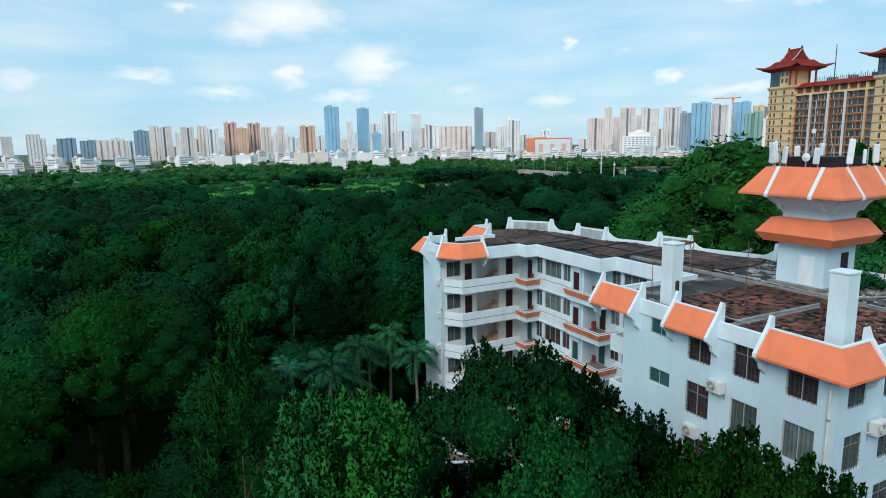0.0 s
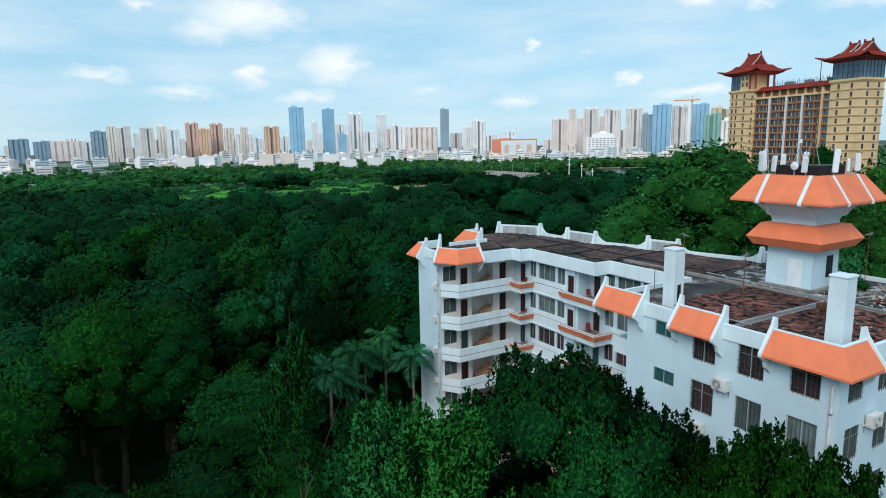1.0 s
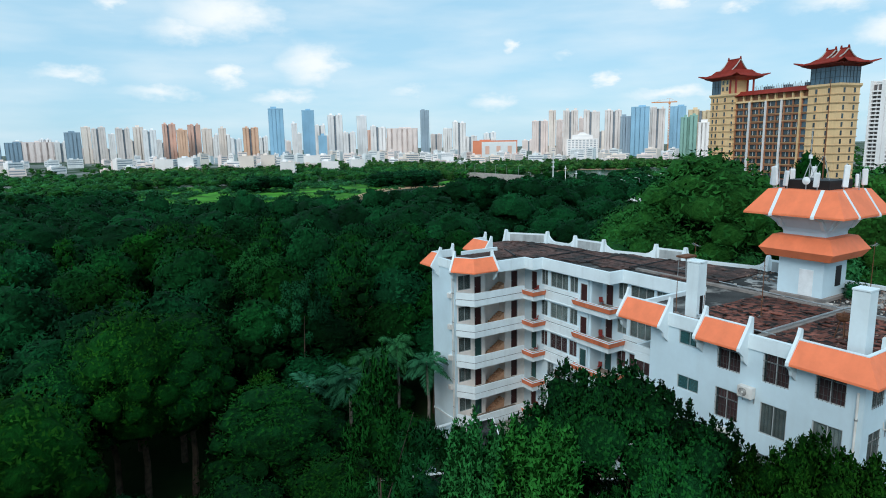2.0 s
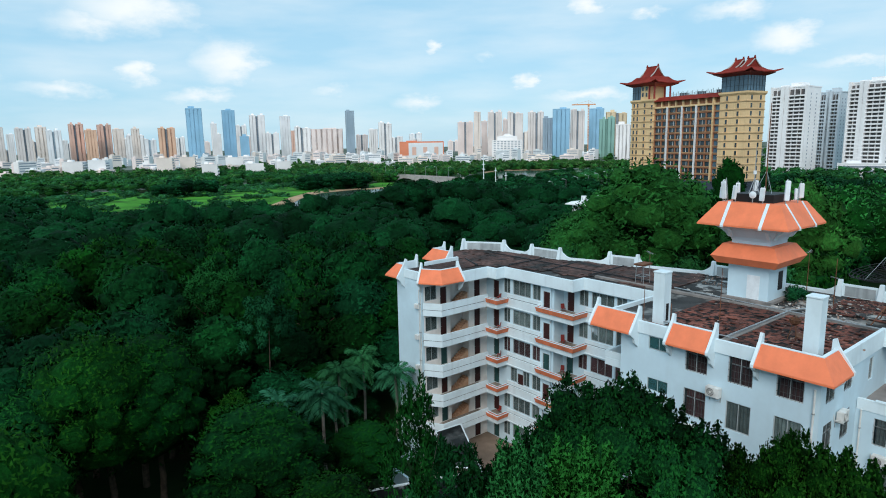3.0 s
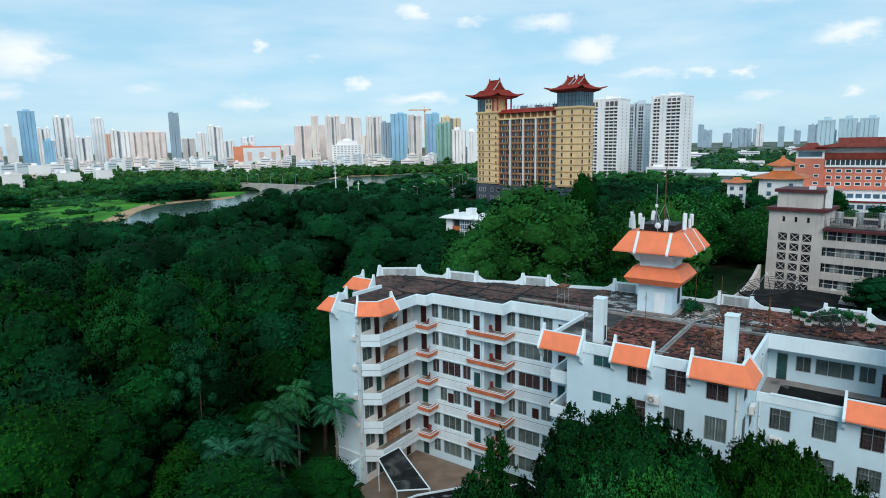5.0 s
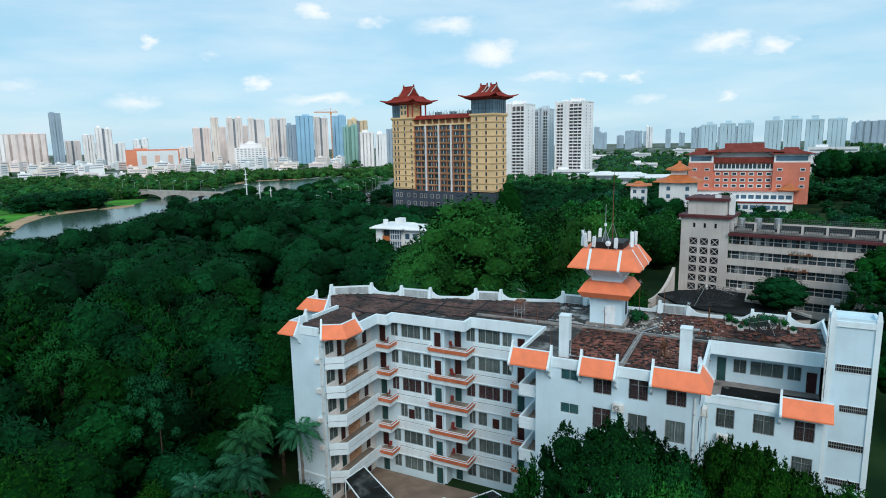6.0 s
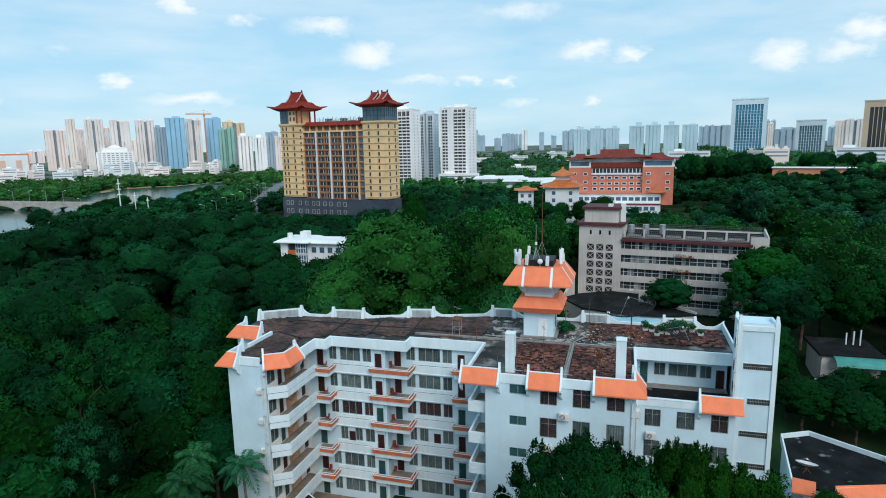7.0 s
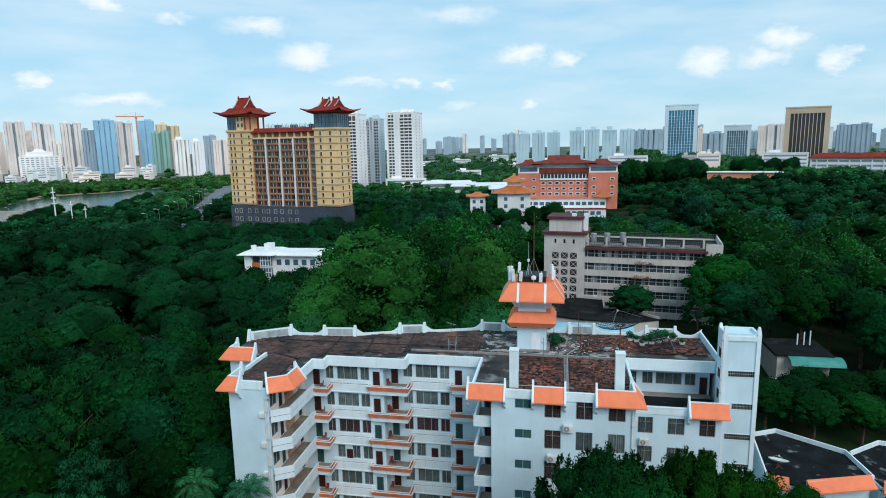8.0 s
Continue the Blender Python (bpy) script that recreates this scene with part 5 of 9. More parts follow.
# the wood round the building, tree by tree
r0, count = 14.0, 0
far_spots = []
while r0 < 760:
    step = 6.4 if r0 < 112 else 8.4 if r0 < 200 else 9.6 if r0 < 320 else 11.5 if r0 < 480 else 16.0
    arc = radians(140) * r0
    for k in range(int(arc / step)):
        a = radians(-34) + radians(140) * (k + float(rng.random())) / int(arc / step)
        rr = r0 + step * (float(rng.random()) - 0.5)
        x, y = -12 + rr * math.cos(a), 10 + rr * math.sin(a)
        if not free(x, y, 2.5) or any(abs(x - p) + abs(y - q) < 4.5 for p, q in PLANTED[:SPECIMENS]):
            continue
        if r0 < 112 and count < 290:
            near_house = -6 < y < 62 and -8 < x < 26
            if near_house and math.hypot(x - 24, y - 28) < 34:
                if rng.random() < 0.35:
                    continue
                tree("pine" if rng.random() < 0.5 else "broad", x, y, 10.0 + 3.0 * float(rng.random()), 1.1)
            else:
                kind = "pine" if rng.random() < 0.3 else "broad"
                if x > 55 and 15 < y < 70 and rng.random() < 0.4:
                    kind = "light"
                tree(kind, x, y, height(x, y) + canopy(x, y), 1.05)
            count += 1
        elif wooded(x, y) or shore(x, y) or low_ground(x, y) or rng.random() < (0.75 if y > 420 else 0.45):
            far_spots.append((x, y, rr))
    r0 += step * 0.9

LOW = []
for i in range(5):
    LOW.append(crown_arrays(rng, dome_lobes(rng, 4.7, 15.5, 3.0, 16), 720, 0.48, core=0.86, loose=0.34, soft=0.72))
HALF = []
for i in range(4):
    HALF.append(crown_arrays(rng, dome_lobes(rng, 4.8, 15.5, 3.0, 11), 480, 0.62, core=0.86, loose=0.36, few=True, soft=0.74))
LOWER = []
for i in range(4):
    LOWER.append(crown_arrays(rng, dome_lobes(rng, 5.0, 15.5, 2.0, 5), 105, 1.15, core=0.80, loose=0.5, few=True, soft=0.75))
outer = []
for k in range(620):
    az, dist = radians(-32 + 62 * float(rng.random())), 560 + 1500 * float(rng.random()) ** 1.4
    outer.append((dist * math.cos(az), dist * math.sin(az), dist))
for k in range(300):
    az, dist = radians(33 + 70 * float(rng.random())), 560 + 700 * float(rng.random())
    x, y = dist * math.cos(az), dist * math.sin(az)
    if free(x, y):
        outer.append((x, y, dist))
for k in range(760):
    az, dist = radians(31 + 56 * float(rng.random())), 690 + 230 * float(rng.random())
    x, y = dist * math.cos(az), dist * math.sin(az)
    if free(x, y):
        outer.append((x, y, dist))
hazy = []
for k in range(1000):
    az, dist = radians(-25 + 39 * float(rng.random())), 560 + (480 if k < 700 else 1000) * float(rng.random())
    x, y = dist * math.cos(az), dist * math.sin(az)
    if free(x, y, 4):
        hazy.append((x, y, dist))
OUTER = [crown_arrays(rng, broad_lobes(rng, 7.5, 14.0, 3.0, 5), 70, 1.7, core=0.85, loose=0.5, few=True, soft=0.8) for i in range(4)]
shrubs = []
while len(shrubs) < 230:
    x, y = 30 + 200 * float(rng.random()), 335 + 215 * float(rng.random())
    if inside(MEADOW, x, y) and noise.noise((x * 0.03, y * 0.03, 8.0)) > (-0.02 if y < 440 else -0.3):
        shrubs.append((x, y, 700.0))
clump = []
for k in range(70):                          # dark clump where the meadow meets the lake
    q, a = math.sqrt(float(rng.random())), 6.28 * float(rng.random())
    clump.append((230 + 30 * q * math.cos(a), 432 + 20 * q * math.sin(a), 460.0))
for k in range(24):                          # and a taller one in the middle of the meadow
    q, a = math.sqrt(float(rng.random())), 6.28 * float(rng.random())
    clump.append((122 + 20 * q * math.cos(a), 452 + 13 * q * math.sin(a), 460.0))
behind = []
for k in range(330):                         # trees behind the meadow, before the houses
    x, y = 10 + 300 * float(rng.random()), 440 + 200 * float(rng.random())
    if free(x, y):
        behind.append((x, y, 460.0))
bank = []
FAR_BANK = [(650, 468), (600, 480), (548, 500), (504, 530), (431, 496), (350, 460), (290, 450)]
for k in range(420):                         # the belt of trees on the far bank of the lake
    i = int(rng.integers(6))
    (ax, ay), (bx, by), q = FAR_BANK[i], FAR_BANK[i + 1], float(rng.random())
    off = 6 + 95 * float(rng.random())
    long = math.hypot(bx - ax, by - ay)
    x, y = ax + (bx - ax) * q + (by - ay) / long * off, ay + (by - ay) * q - (bx - ax) / long * off
    if free(x, y):
        bank.append((x, y, 460.0))
SHRUB = [crown_arrays(rng, broad_lobes(rng, 5.0, 5.0, 0.5, 6), 120, 0.9, core=0.85, few=True) for i in range(4)]
for name, label, spots, pool, mat in (
        ("outer_woods", "olive green tree belt in sunlit tones between the far houses", outer, OUTER, LEAF_SUN),
        ("shrubs", "green bushes scattered over the lakeside meadow", shrubs, SHRUB, LEAF_FAR),
        ("lakeside_woods", "dark green trees along the lake shore", clump, LOWER, LEAF_MID),
        ("meadow_woods", "green trees in sunlit tones behind the lakeside meadow", behind, LOWER, LEAF_FAR),
        ("far_bank_woods", "olive green trees toned as sunlit on the far bank of the lake", bank, LOWER, LEAF_SUN),
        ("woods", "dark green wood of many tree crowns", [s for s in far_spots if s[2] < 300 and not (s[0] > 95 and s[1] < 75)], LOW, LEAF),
        ("hill_woods", "mixed green wood of rounded crowns on the slope", [s for s in far_spots if s[2] < 215 and s[0] > 95 and s[1] < 75], LOW, LEAF_HILL),
        ("slope_woods", "wood of rounded crowns tinted hazy blue-green up the slope", [s for s in far_spots if 215 <= s[2] < 300 and s[0] > 95 and s[1] < 75], LOW, LEAF_TEAL),
        ("hazy_woods", "trees tinted hazy blue-green between the distant houses", hazy, OUTER, LEAF_HAZE),
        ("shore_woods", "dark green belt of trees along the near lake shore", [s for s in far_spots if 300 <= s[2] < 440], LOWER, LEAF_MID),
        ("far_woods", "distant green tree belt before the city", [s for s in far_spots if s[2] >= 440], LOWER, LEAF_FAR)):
    vs, ns, f4, f3, at = [], [], [], [], 0
    for x, y, rr in spots:
        v, a4, a3, nv = (pool if pool is not LOW or rr < 190 else HALF)[int(rng.integers(4))]
        z = height(x, y)
        k = (8 + 5 * float(rng.random()) if name == "lakeside_woods" else 6 + 4 * float(rng.random()) if name in ("far_bank_woods", "meadow_woods") else 9.2 + 2.6 * float(rng.random()) if name == "shrubs" else 11 + 5 * float(rng.random()) if name == "hazy_woods" else canopy(x, y) if wooded(x, y) and rr < 300 else shore_height(x, y) if shore(x, y) else 5 + 3 * float(rng.random()) if low_ground(x, y) else 9 + 5 * float(rng.random()) if y < 150 else 6 + 4.5 * float(rng.random())) / 15.5
        w = (1.25 if rr < 300 else 1.35) * (0.5 + 0.5 * k) * (0.75 + 0.5 * float(rng.random()))
        full = max(k, 0.80 + 0.25 * float(rng.random())) if rr < 300 else max(k, 0.75)
        an = float(rng.random()) * 6.28
        c_, s_ = math.cos(an), math.sin(an)
        vs.append(np.stack([(v[:, 0] * c_ - v[:, 1] * s_) * w + x, (v[:, 0] * s_ + v[:, 1] * c_) * w + y, (v[:, 2] - 15.5) * full + 15.5 * k + z], axis=1))
        ns.append(np.stack([nv[:, 0] * c_ - nv[:, 1] * s_, nv[:, 0] * s_ + nv[:, 1] * c_, nv[:, 2]], axis=1))
        f4.append(a4 + at)
        f3.append(a3 + at)
        at += len(v)
    # far stands take the lighter core, so their colour reads as sunlit
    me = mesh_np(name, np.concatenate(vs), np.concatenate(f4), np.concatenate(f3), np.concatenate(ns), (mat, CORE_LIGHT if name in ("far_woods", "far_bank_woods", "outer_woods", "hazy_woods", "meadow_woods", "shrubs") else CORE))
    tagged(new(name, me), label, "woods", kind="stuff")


# ---------------------------------------------------------------- the city
# window shade is put into this glass colour, paler for distance
CORE_DARK = material("shaded_glass", (0.24, 0.29, 0.34), 0.40, var=0.2, big=0.05, fine=0.5)
CORE_BLUE = material("blue_glass", (0.012, 0.14, 0.36), 0.45, var=0.2, big=0.03, fine=0.4, spec=0.25)
CORE_SEA = material("sea_blue_glass", (0.03, 0.19, 0.30), 0.35, var=0.2, big=0.03, fine=0.4, spec=0.4)
# distance haze is put into this pale glass colour
CORE_HAZE = material("haze_tinted_glass", (0.40, 0.50, 0.57), 0.4, var=0.1, big=0.05, fine=0.5)
CORE_TEAL = material("teal_glass", (0.05, 0.16, 0.22), 0.35, var=0.2, big=0.03, fine=0.4, spec=0.6)


def city_paint(name, c):
    return material(name, c, 0.8, var=0.08, big=0.03, fine=0.3)


STYLES = {
    "white": (city_paint("white_facade", (0.92, 0.88, 0.86)), CORE_DARK, 4, 0.62), "pale": (city_paint("pale_facade", (0.90, 0.89, 0.89)), CORE_HAZE, 4, 0.55),
    "beige": (city_paint("beige_facade", (0.90, 0.78, 0.70)), CORE_DARK, 3, 0.6), "brown": (city_paint("brown_facade", (0.84, 0.76, 0.72)), CORE_DARK, 5, 0.5),
    "brick": (city_paint("brick_facade", (0.80, 0.50, 0.40)), CORE_DARK, 4, 0.6), "orange": (city_paint("orange_facade", (0.84, 0.52, 0.36)), CORE_DARK, 4, 0.65),
    "pink": (city_paint("pink_facade", (0.92, 0.78, 0.73)), CORE_DARK, 6, 0.65), "blue": (city_paint("blue_facade", (0.30, 0.54, 0.72)), CORE_BLUE, 4, 0.2),
    "glass": (city_paint("slate_facade", (0.28, 0.40, 0.50)), CORE_BLUE, 4, 0.3), "dark": (city_paint("grey_blue_facade", (0.34, 0.44, 0.52)), CORE_TEAL, 4, 0.3),
    "green": (city_paint("green_netting", (0.26, 0.46, 0.40)), city_paint("netting_fold", (0.20, 0.38, 0.33)), 4, 0.6), "yellow": (city_paint("yellow_facade", (0.74, 0.58, 0.38)), CORE_DARK, 4, 0.6),
    # the grey style has distance haze in both facade and glass colour
    "apart": (city_paint("blue_white_facade", (0.48, 0.65, 0.72)), CORE_TEAL, 4, 0.3), "grey": (city_paint("haze_tinted_facade", (0.40, 0.53, 0.62)), CORE_HAZE, 9, 0.6),
    "bluetower": (city_paint("steel_blue_facade", (0.62, 0.74, 0.80)), CORE_BLUE, 12, 0.14), "paleblue": (city_paint("ice_facade", (0.60, 0.70, 0.74)), CORE_TEAL, 6, 0.4),
     "browntower": (city_paint("umber_facade", (0.62, 0.47, 0.34)), CORE_DARK, 10, 0.45)}
STYLE_WORDS = {"white": "white", "pale": "pale grey", "beige": "beige", "brown": "grey-brown", "brick": "brick-red and white", "orange": "orange-brown", "pink": "pale pink", "blue": "blue glass", "glass": "slate-blue glass", "dark": "grey-blue", "green": "green netted unfinished", "yellow": "yellow", "apart": "blue-white", "grey": "haze-tinted grey", "bluetower": "blue glass", "paleblue": "pale blue", "browntower": "dark brown"}


GLASSY = ("blue", "glass", "dark", "bluetower", "paleblue")


def highrise(x, y, ang, w, d, h, style):
    """A distant tower of one or two wings: glass core, piers, floor bands and a stepped top. It looks along its own -x."""
    paint, core, bays, solid_part = STYLES[style]
    z = height(x, y)
    ob = thing("tower_block", STYLE_WORDS[style] + " high-rise tower in the distant city", "building", "towers of the city", pose(x, y, z, 0, 0, ang))
    top = h - z
    r = random.Random(int(x * 7 + y * 3))
    glassy = style in GLASSY
    floor = 3.9 if glassy else 3.2
    deep = 0.8 if glassy else 1.1 if style == "apart" else 1.75          # height of the floor bands
    wings = [(-w / 2, w / 2, top)]
    if not glassy and 24 < w < 60:
        cut = w * r.uniform(-0.08, 0.08)
        wings = [(-w / 2, cut - w * 0.06, top - r.choice((0, 0, 3.2))), (cut + w * 0.06, w / 2, top - r.choice((0, 0, 3.2)))]
        part("recess", Solid().box(-d / 2 + 3.0, d / 2 - 1, cut - w * 0.062, cut + w * 0.062, -1, top - 2), core, ob)
    for y0, y1, zt in wings:
        wide = y1 - y0
        wing = part("wing", Solid().box(-d / 2 + 0.7, d / 2 - 0.7, y0 + 0.7, y1 - 0.7, -1, zt - 1), core, ob)
        n = max(2, round(bays * wide / w + 0.4))
        pw = wide / n * solid_part * (0.5 if glassy else 0.27)
        s = Solid()
        for i in range(n + 1):
            yy = y0 + wide * i / n
            s.box(-d / 2, d / 2, max(y0, yy - pw), min(y1, yy + pw), -1, zt)
        nb = max(2, int(d / 6))
        for i in range(nb + 1):
            xx = -d / 2 + d * i / nb
            s.box(max(-d / 2, xx - 1.2), min(d / 2, xx + 1.2), y0, y1, -1, zt - 0.02)
        part("pier", s, paint, wing)["kind"] = "stuff"
        s = Solid()
        for k in range(1, int(zt / floor)):
            s.oblong(0, (y0 + y1) / 2, [(d / 2 - 0.15, wide / 2 - 0.15, k * floor - deep / 2), (d / 2 - 0.15, wide / 2 - 0.15, k * floor + deep / 2)])
        part("floor_band", s, paint, wing)["kind"] = "stuff"
        part("roof_top", Solid().oblong(0, (y0 + y1) / 2, [(d / 2 + 0.2, wide / 2 + 0.2, zt - 1), (d / 2 + 0.2, wide / 2 + 0.2, zt + 0.9)]).oblong(1, (y0 + y1) / 2 + wide * r.uniform(-0.2, 0.2), [(d * 0.25, wide * 0.2, zt), (d * 0.25, wide * 0.2, zt + r.uniform(2.5, 5.5))]), paint, wing)
    return ob


# one white render in a sunlit and a shaded copy, lighting in the colour
BALCONY_SUNLIT = material("sunlit_white_stucco", (0.90, 0.88, 0.87), 0.8, var=0.06, big=0.05, fine=0.5)
BALCONY_SHADED = material("shaded_white_stucco", (0.60, 0.66, 0.70), 0.8, var=0.06, big=0.05, fine=0.5)
# dark colour that stands in for the shade at the back of balconies
BALCONY_DEEP = material("shaded_recess", (0.13, 0.12, 0.12), 0.6, var=0.3, big=0.2, fine=0.8)


def balcony_tower(x, y, ang, w, d, h, tone, stacks):
    """A white apartment tower: stacks of deep balconies between solid piers on its front, a plain side with slot windows and a stepped top."""
    paint = BALCONY_SUNLIT if tone == "white" else BALCONY_SHADED
    z = height(x, y)
    ob = thing("apartment_tower", ("sunlit-toned white" if tone == "white" else "shade-toned white") + " apartment tower with stacked balconies", "building", "apartment towers", pose(x, y, z, 0, 0, ang))
    top = h - z
    part("body", Solid().box(-d / 2 + 2.0, d / 2, -w / 2, w / 2, -1, top), paint, ob)
    floors = int((top - 2) / 3.0)
    yl = w / 2
    for a, b in ((stacks[0], stacks[1]), (stacks[2], stacks[3])):
        y1, y0 = yl - w * a - 1.1, yl - w * b + 1.1
        part("recess", Solid().box(-d / 2 + 1.6, -d / 2 + 2.05, y0, y1, 0, top - 1.5), BALCONY_DEEP, ob)
        slab = Solid().box(-d / 2 - 0.6, -d / 2 + 1.7, y0, y1, -0.12, 0.0).box(-d / 2 - 0.6, -d / 2 - 0.45, y0, y1, 0.0, 1.0).mesh("balcony")
        repeat_part("balcony", slab, ob, [(0, 0, 3.0 * k) for k in range(1, floors)], paint)
        n = max(2, round((y1 - y0) / 4.5))
        for i in range(1, n):
            yy = y0 + (y1 - y0) * i / n
            part("divider", Solid().box(-d / 2 - 0.2, -d / 2 + 1.6, yy - 0.1, yy + 0.1, 0, top - 1.5), paint, ob)
    for a in stacks:
        yy = yl - w * a
        y0, y1 = max(-w / 2, yy - 1.6), min(w / 2, yy + 1.6)
        part("pier", Solid().box(-d / 2 - 0.9, -d / 2 + 2.0, y0, y1, -1, top + 1.2), paint, ob)
    slot = Solid().box(-0.6, 0.6, -0.06, 0.2, -0.7, 0.7).mesh("window")
    repeat_part("window", slot, ob, [(xx, -w / 2, 3.0 * k + 1.6) for xx in (-d * 0.22, d * 0.18) for k in range(1, floors)], CORE_DARK)
    part("cornice", Solid().oblong(1, 0, [(d / 2 - 0.6, w / 2 + 0.3, top), (d / 2 - 0.6, w / 2 + 0.3, top + 1.0)]), paint, ob)
    part("lift_house", Solid().oblong(1, -w * 0.1, [(d * 0.25, w * 0.16, top + 1), (d * 0.25, w * 0.16, top + 4.2)]).oblong(2, w * 0.28, [(d * 0.2, w * 0.1, top + 1), (d * 0.2, w * 0.1, top + 2.8)]), paint, ob)


SMOKED = material("smoked_tower_glass", (0.06, 0.06, 0.065), 0.3, var=0.2, big=0.03, fine=0.4)


def office_tower(x, y, ang, w, d, h, style, glazing):
    """An office tower: a pale frame round a glazed front with thin fins, a solid top band."""
    paint = STYLES[style][0]
    z = height(x, y)
    ob = thing("office_tower", STYLE_WORDS[style] + " office tower with a pale frame", "building", "towers of the city", pose(x, y, z, 0, 0, ang))
    top = h - z
    part("core", Solid().box(-d / 2 + 1, d / 2, -w / 2 + 0.5, w / 2 - 0.5, -1, top - 1), glazing, ob)
    for sg in (-1, 1):
        part("frame", Solid().box(-d / 2, d / 2, sg * w / 2, sg * (w / 2 - w * 0.12), -1, top), paint, ob)
    part("top_band", Solid().box(-d / 2, d / 2, -w / 2 + w * 0.12, w / 2 - w * 0.12, top - 6.5, top), paint, ob)
    part("parapet", Solid().oblong(0, 0, [(d / 2 + 0.4, w / 2 + 0.4, top), (d / 2 + 0.4, w / 2 + 0.4, top + 1.6)]), paint, ob)
    n = 9
    for i in range(1, n):
        yy = -w * 0.38 + w * 0.76 * i / n
        part("fin", Solid().box(-d / 2 + 0.3, -d / 2 + 1.2, yy - 0.35, yy + 0.35, -1, top - 6.5), paint, ob)
    s = Solid()
    for k in range(1, int((top - 7) / 3.9)):
        s.box(-d / 2 + 0.7, -d / 2 + 1.2, -w * 0.38, w * 0.38, 3.9 * k, 3.9 * k + 0.28)
    part("floor_band", s, glazing if style == "browntower" else paint, ob)["kind"] = "stuff"
    side = Solid()
    for k in range(1, int(top / 3.9)):
        for sg in (-1, 1):
            side.box(-d / 2 + 2, d / 2 - 2, sg * (w / 2 + 0.05), sg * (w / 2 - 0.2), 3.9 * k, 3.9 * k + 1.7)
    part("side_window", side, glazing, ob)["kind"] = "stuff"


def repeat_part(name, mesh, parent, spots, mat):
    if not mesh.materials:
        mesh.materials.append(mat)
    for p in spots:
        o = new(name, mesh)
        o.parent = parent
        o.location = p


highrise(40, 1701, 88, 33, 23, 71, "glass")
highrise(66, 1650, 87, 19, 14, 82, "beige")
highrise(91, 1649, 87, 29, 20, 81, "brown")
highrise(136, 1596, 85, 29, 20, 77, "brown")
highrise(179, 1692, 84, 23, 16, 83, "beige")
highrise(172, 1441, 83, 26, 18, 69, "pale")
highrise(218, 1485, 81, 27, 19, 83, "brick")
highrise(240, 1461, 80, 22, 15, 70, "orange")
highrise(272, 1496, 79, 27, 19, 82, "brick")
highrise(314, 1569, 78, 23, 16, 75, "beige")
highrise(348, 1562, 77, 17, 14, 76, "beige")
highrise(385, 1449, 75, 34, 24, 74, "orange")
highrise(396, 1290, 73, 30, 21, 108, "blue")
highrise(479, 1421, 71, 13, 14, 83, "white")
highrise(475, 1316, 70, 26, 18, 107, "blue")
highrise(588, 1540, 69, 26, 18, 83, "white")
highrise(484, 1259, 69, 18, 14, 52, "blue")
highrise(567, 1387, 67, 34, 24, 101, "white")
highrise(556, 1283, 66, 27, 19, 59, "white")
highrise(645, 1408, 65, 24, 17, 101, "pale")
highrise(752, 1578, 64, 22, 16, 71, "brick")
highrise(636, 1301, 64, 35, 24, 73, "white")
highrise(899, 1670, 61, 93, 28, 78, "pink")
highrise(909, 1551, 59, 25, 18, 125, "dark")
highrise(989, 1619, 58, 35, 24, 62, "pink")
highrise(910, 1433, 57, 24, 17, 71, "white")
highrise(881, 1332, 56, 33, 23, 85, "white")
highrise(-16, 2002, 90, 28, 20, 63, "pale")
highrise(136, 1897, 86, 16, 14, 71, "white")
highrise(251, 1884, 82, 13, 14, 54, "white")
highrise(469, 1944, 76, 41, 28, 57, "pale")
highrise(551, 1922, 74, 25, 17, 61, "white")
highrise(618, 1901, 72, 23, 16, 45, "pink")
highrise(655, 1889, 71, 12, 14, 69, "white")
highrise(945, 1095, 49, 36, 25, 81, "pink")
highrise(931, 1039, 48, 15, 14, 98, "beige")
highrise(1011, 1102, 47, 15, 14, 81, "pink")
highrise(974, 1027, 46, 32, 22, 98, "brown")
highrise(1047, 1068, 45, 11, 14, 84, "pink")
highrise(992, 981, 44, 34, 24, 96, "brown")
highrise(1023, 949, 43, 34, 24, 95, "brown")
highrise(1003, 896, 41, 21, 14, 80, "dark")
highrise(1006, 862, 40, 35, 24, 97, "blue")
highrise(1043, 849, 39, 29, 20, 96, "brown")
highrise(1106, 849, 37, 32, 22, 99, "blue")
highrise(999, 742, 36, 29, 20, 75, "green")
highrise(1171, 844, 36, 45, 28, 93, "yellow")
highrise(975, 690, 35, 21, 15, 54, "white")
highrise(-233, 1684, 98, 21, 15, 60, "brown")
highrise(-161, 1491, 96, 23, 16, 61, "white")
highrise(-126, 1795, 94, 41, 28, 56, "glass")
highrise(-81, 1798, 93, 34, 24, 50, "glass")
highrise(-28, 1999, 91, 87, 28, 53, "pink")
balcony_tower(545.4, 224.1, -2, 28.5, 25, 73, "white", (0.0, 0.34, 0.46, 1.0))
balcony_tower(592.0, 212.0, -4, 17, 14, 70, "grey", (0.0, 0.42, 0.52, 1.0))
balcony_tower(563.0, 172.6, -8, 28, 24, 74, "white", (0.0, 0.34, 0.44, 1.0))
highrise(869, 76, 3, 18, 16, 55, "apart")
highrise(870, 54, 2, 18, 14, 56, "apart")
highrise(870, 33, 1, 18, 15, 56, "apart")
highrise(820, 2, -1, 18, 14, 57, "apart")
highrise(819, -18, -3, 18, 15, 58, "apart")
highrise(818, -40, -4, 18, 15, 57, "apart")
highrise(816, -62, -6, 18, 16, 57, "apart")
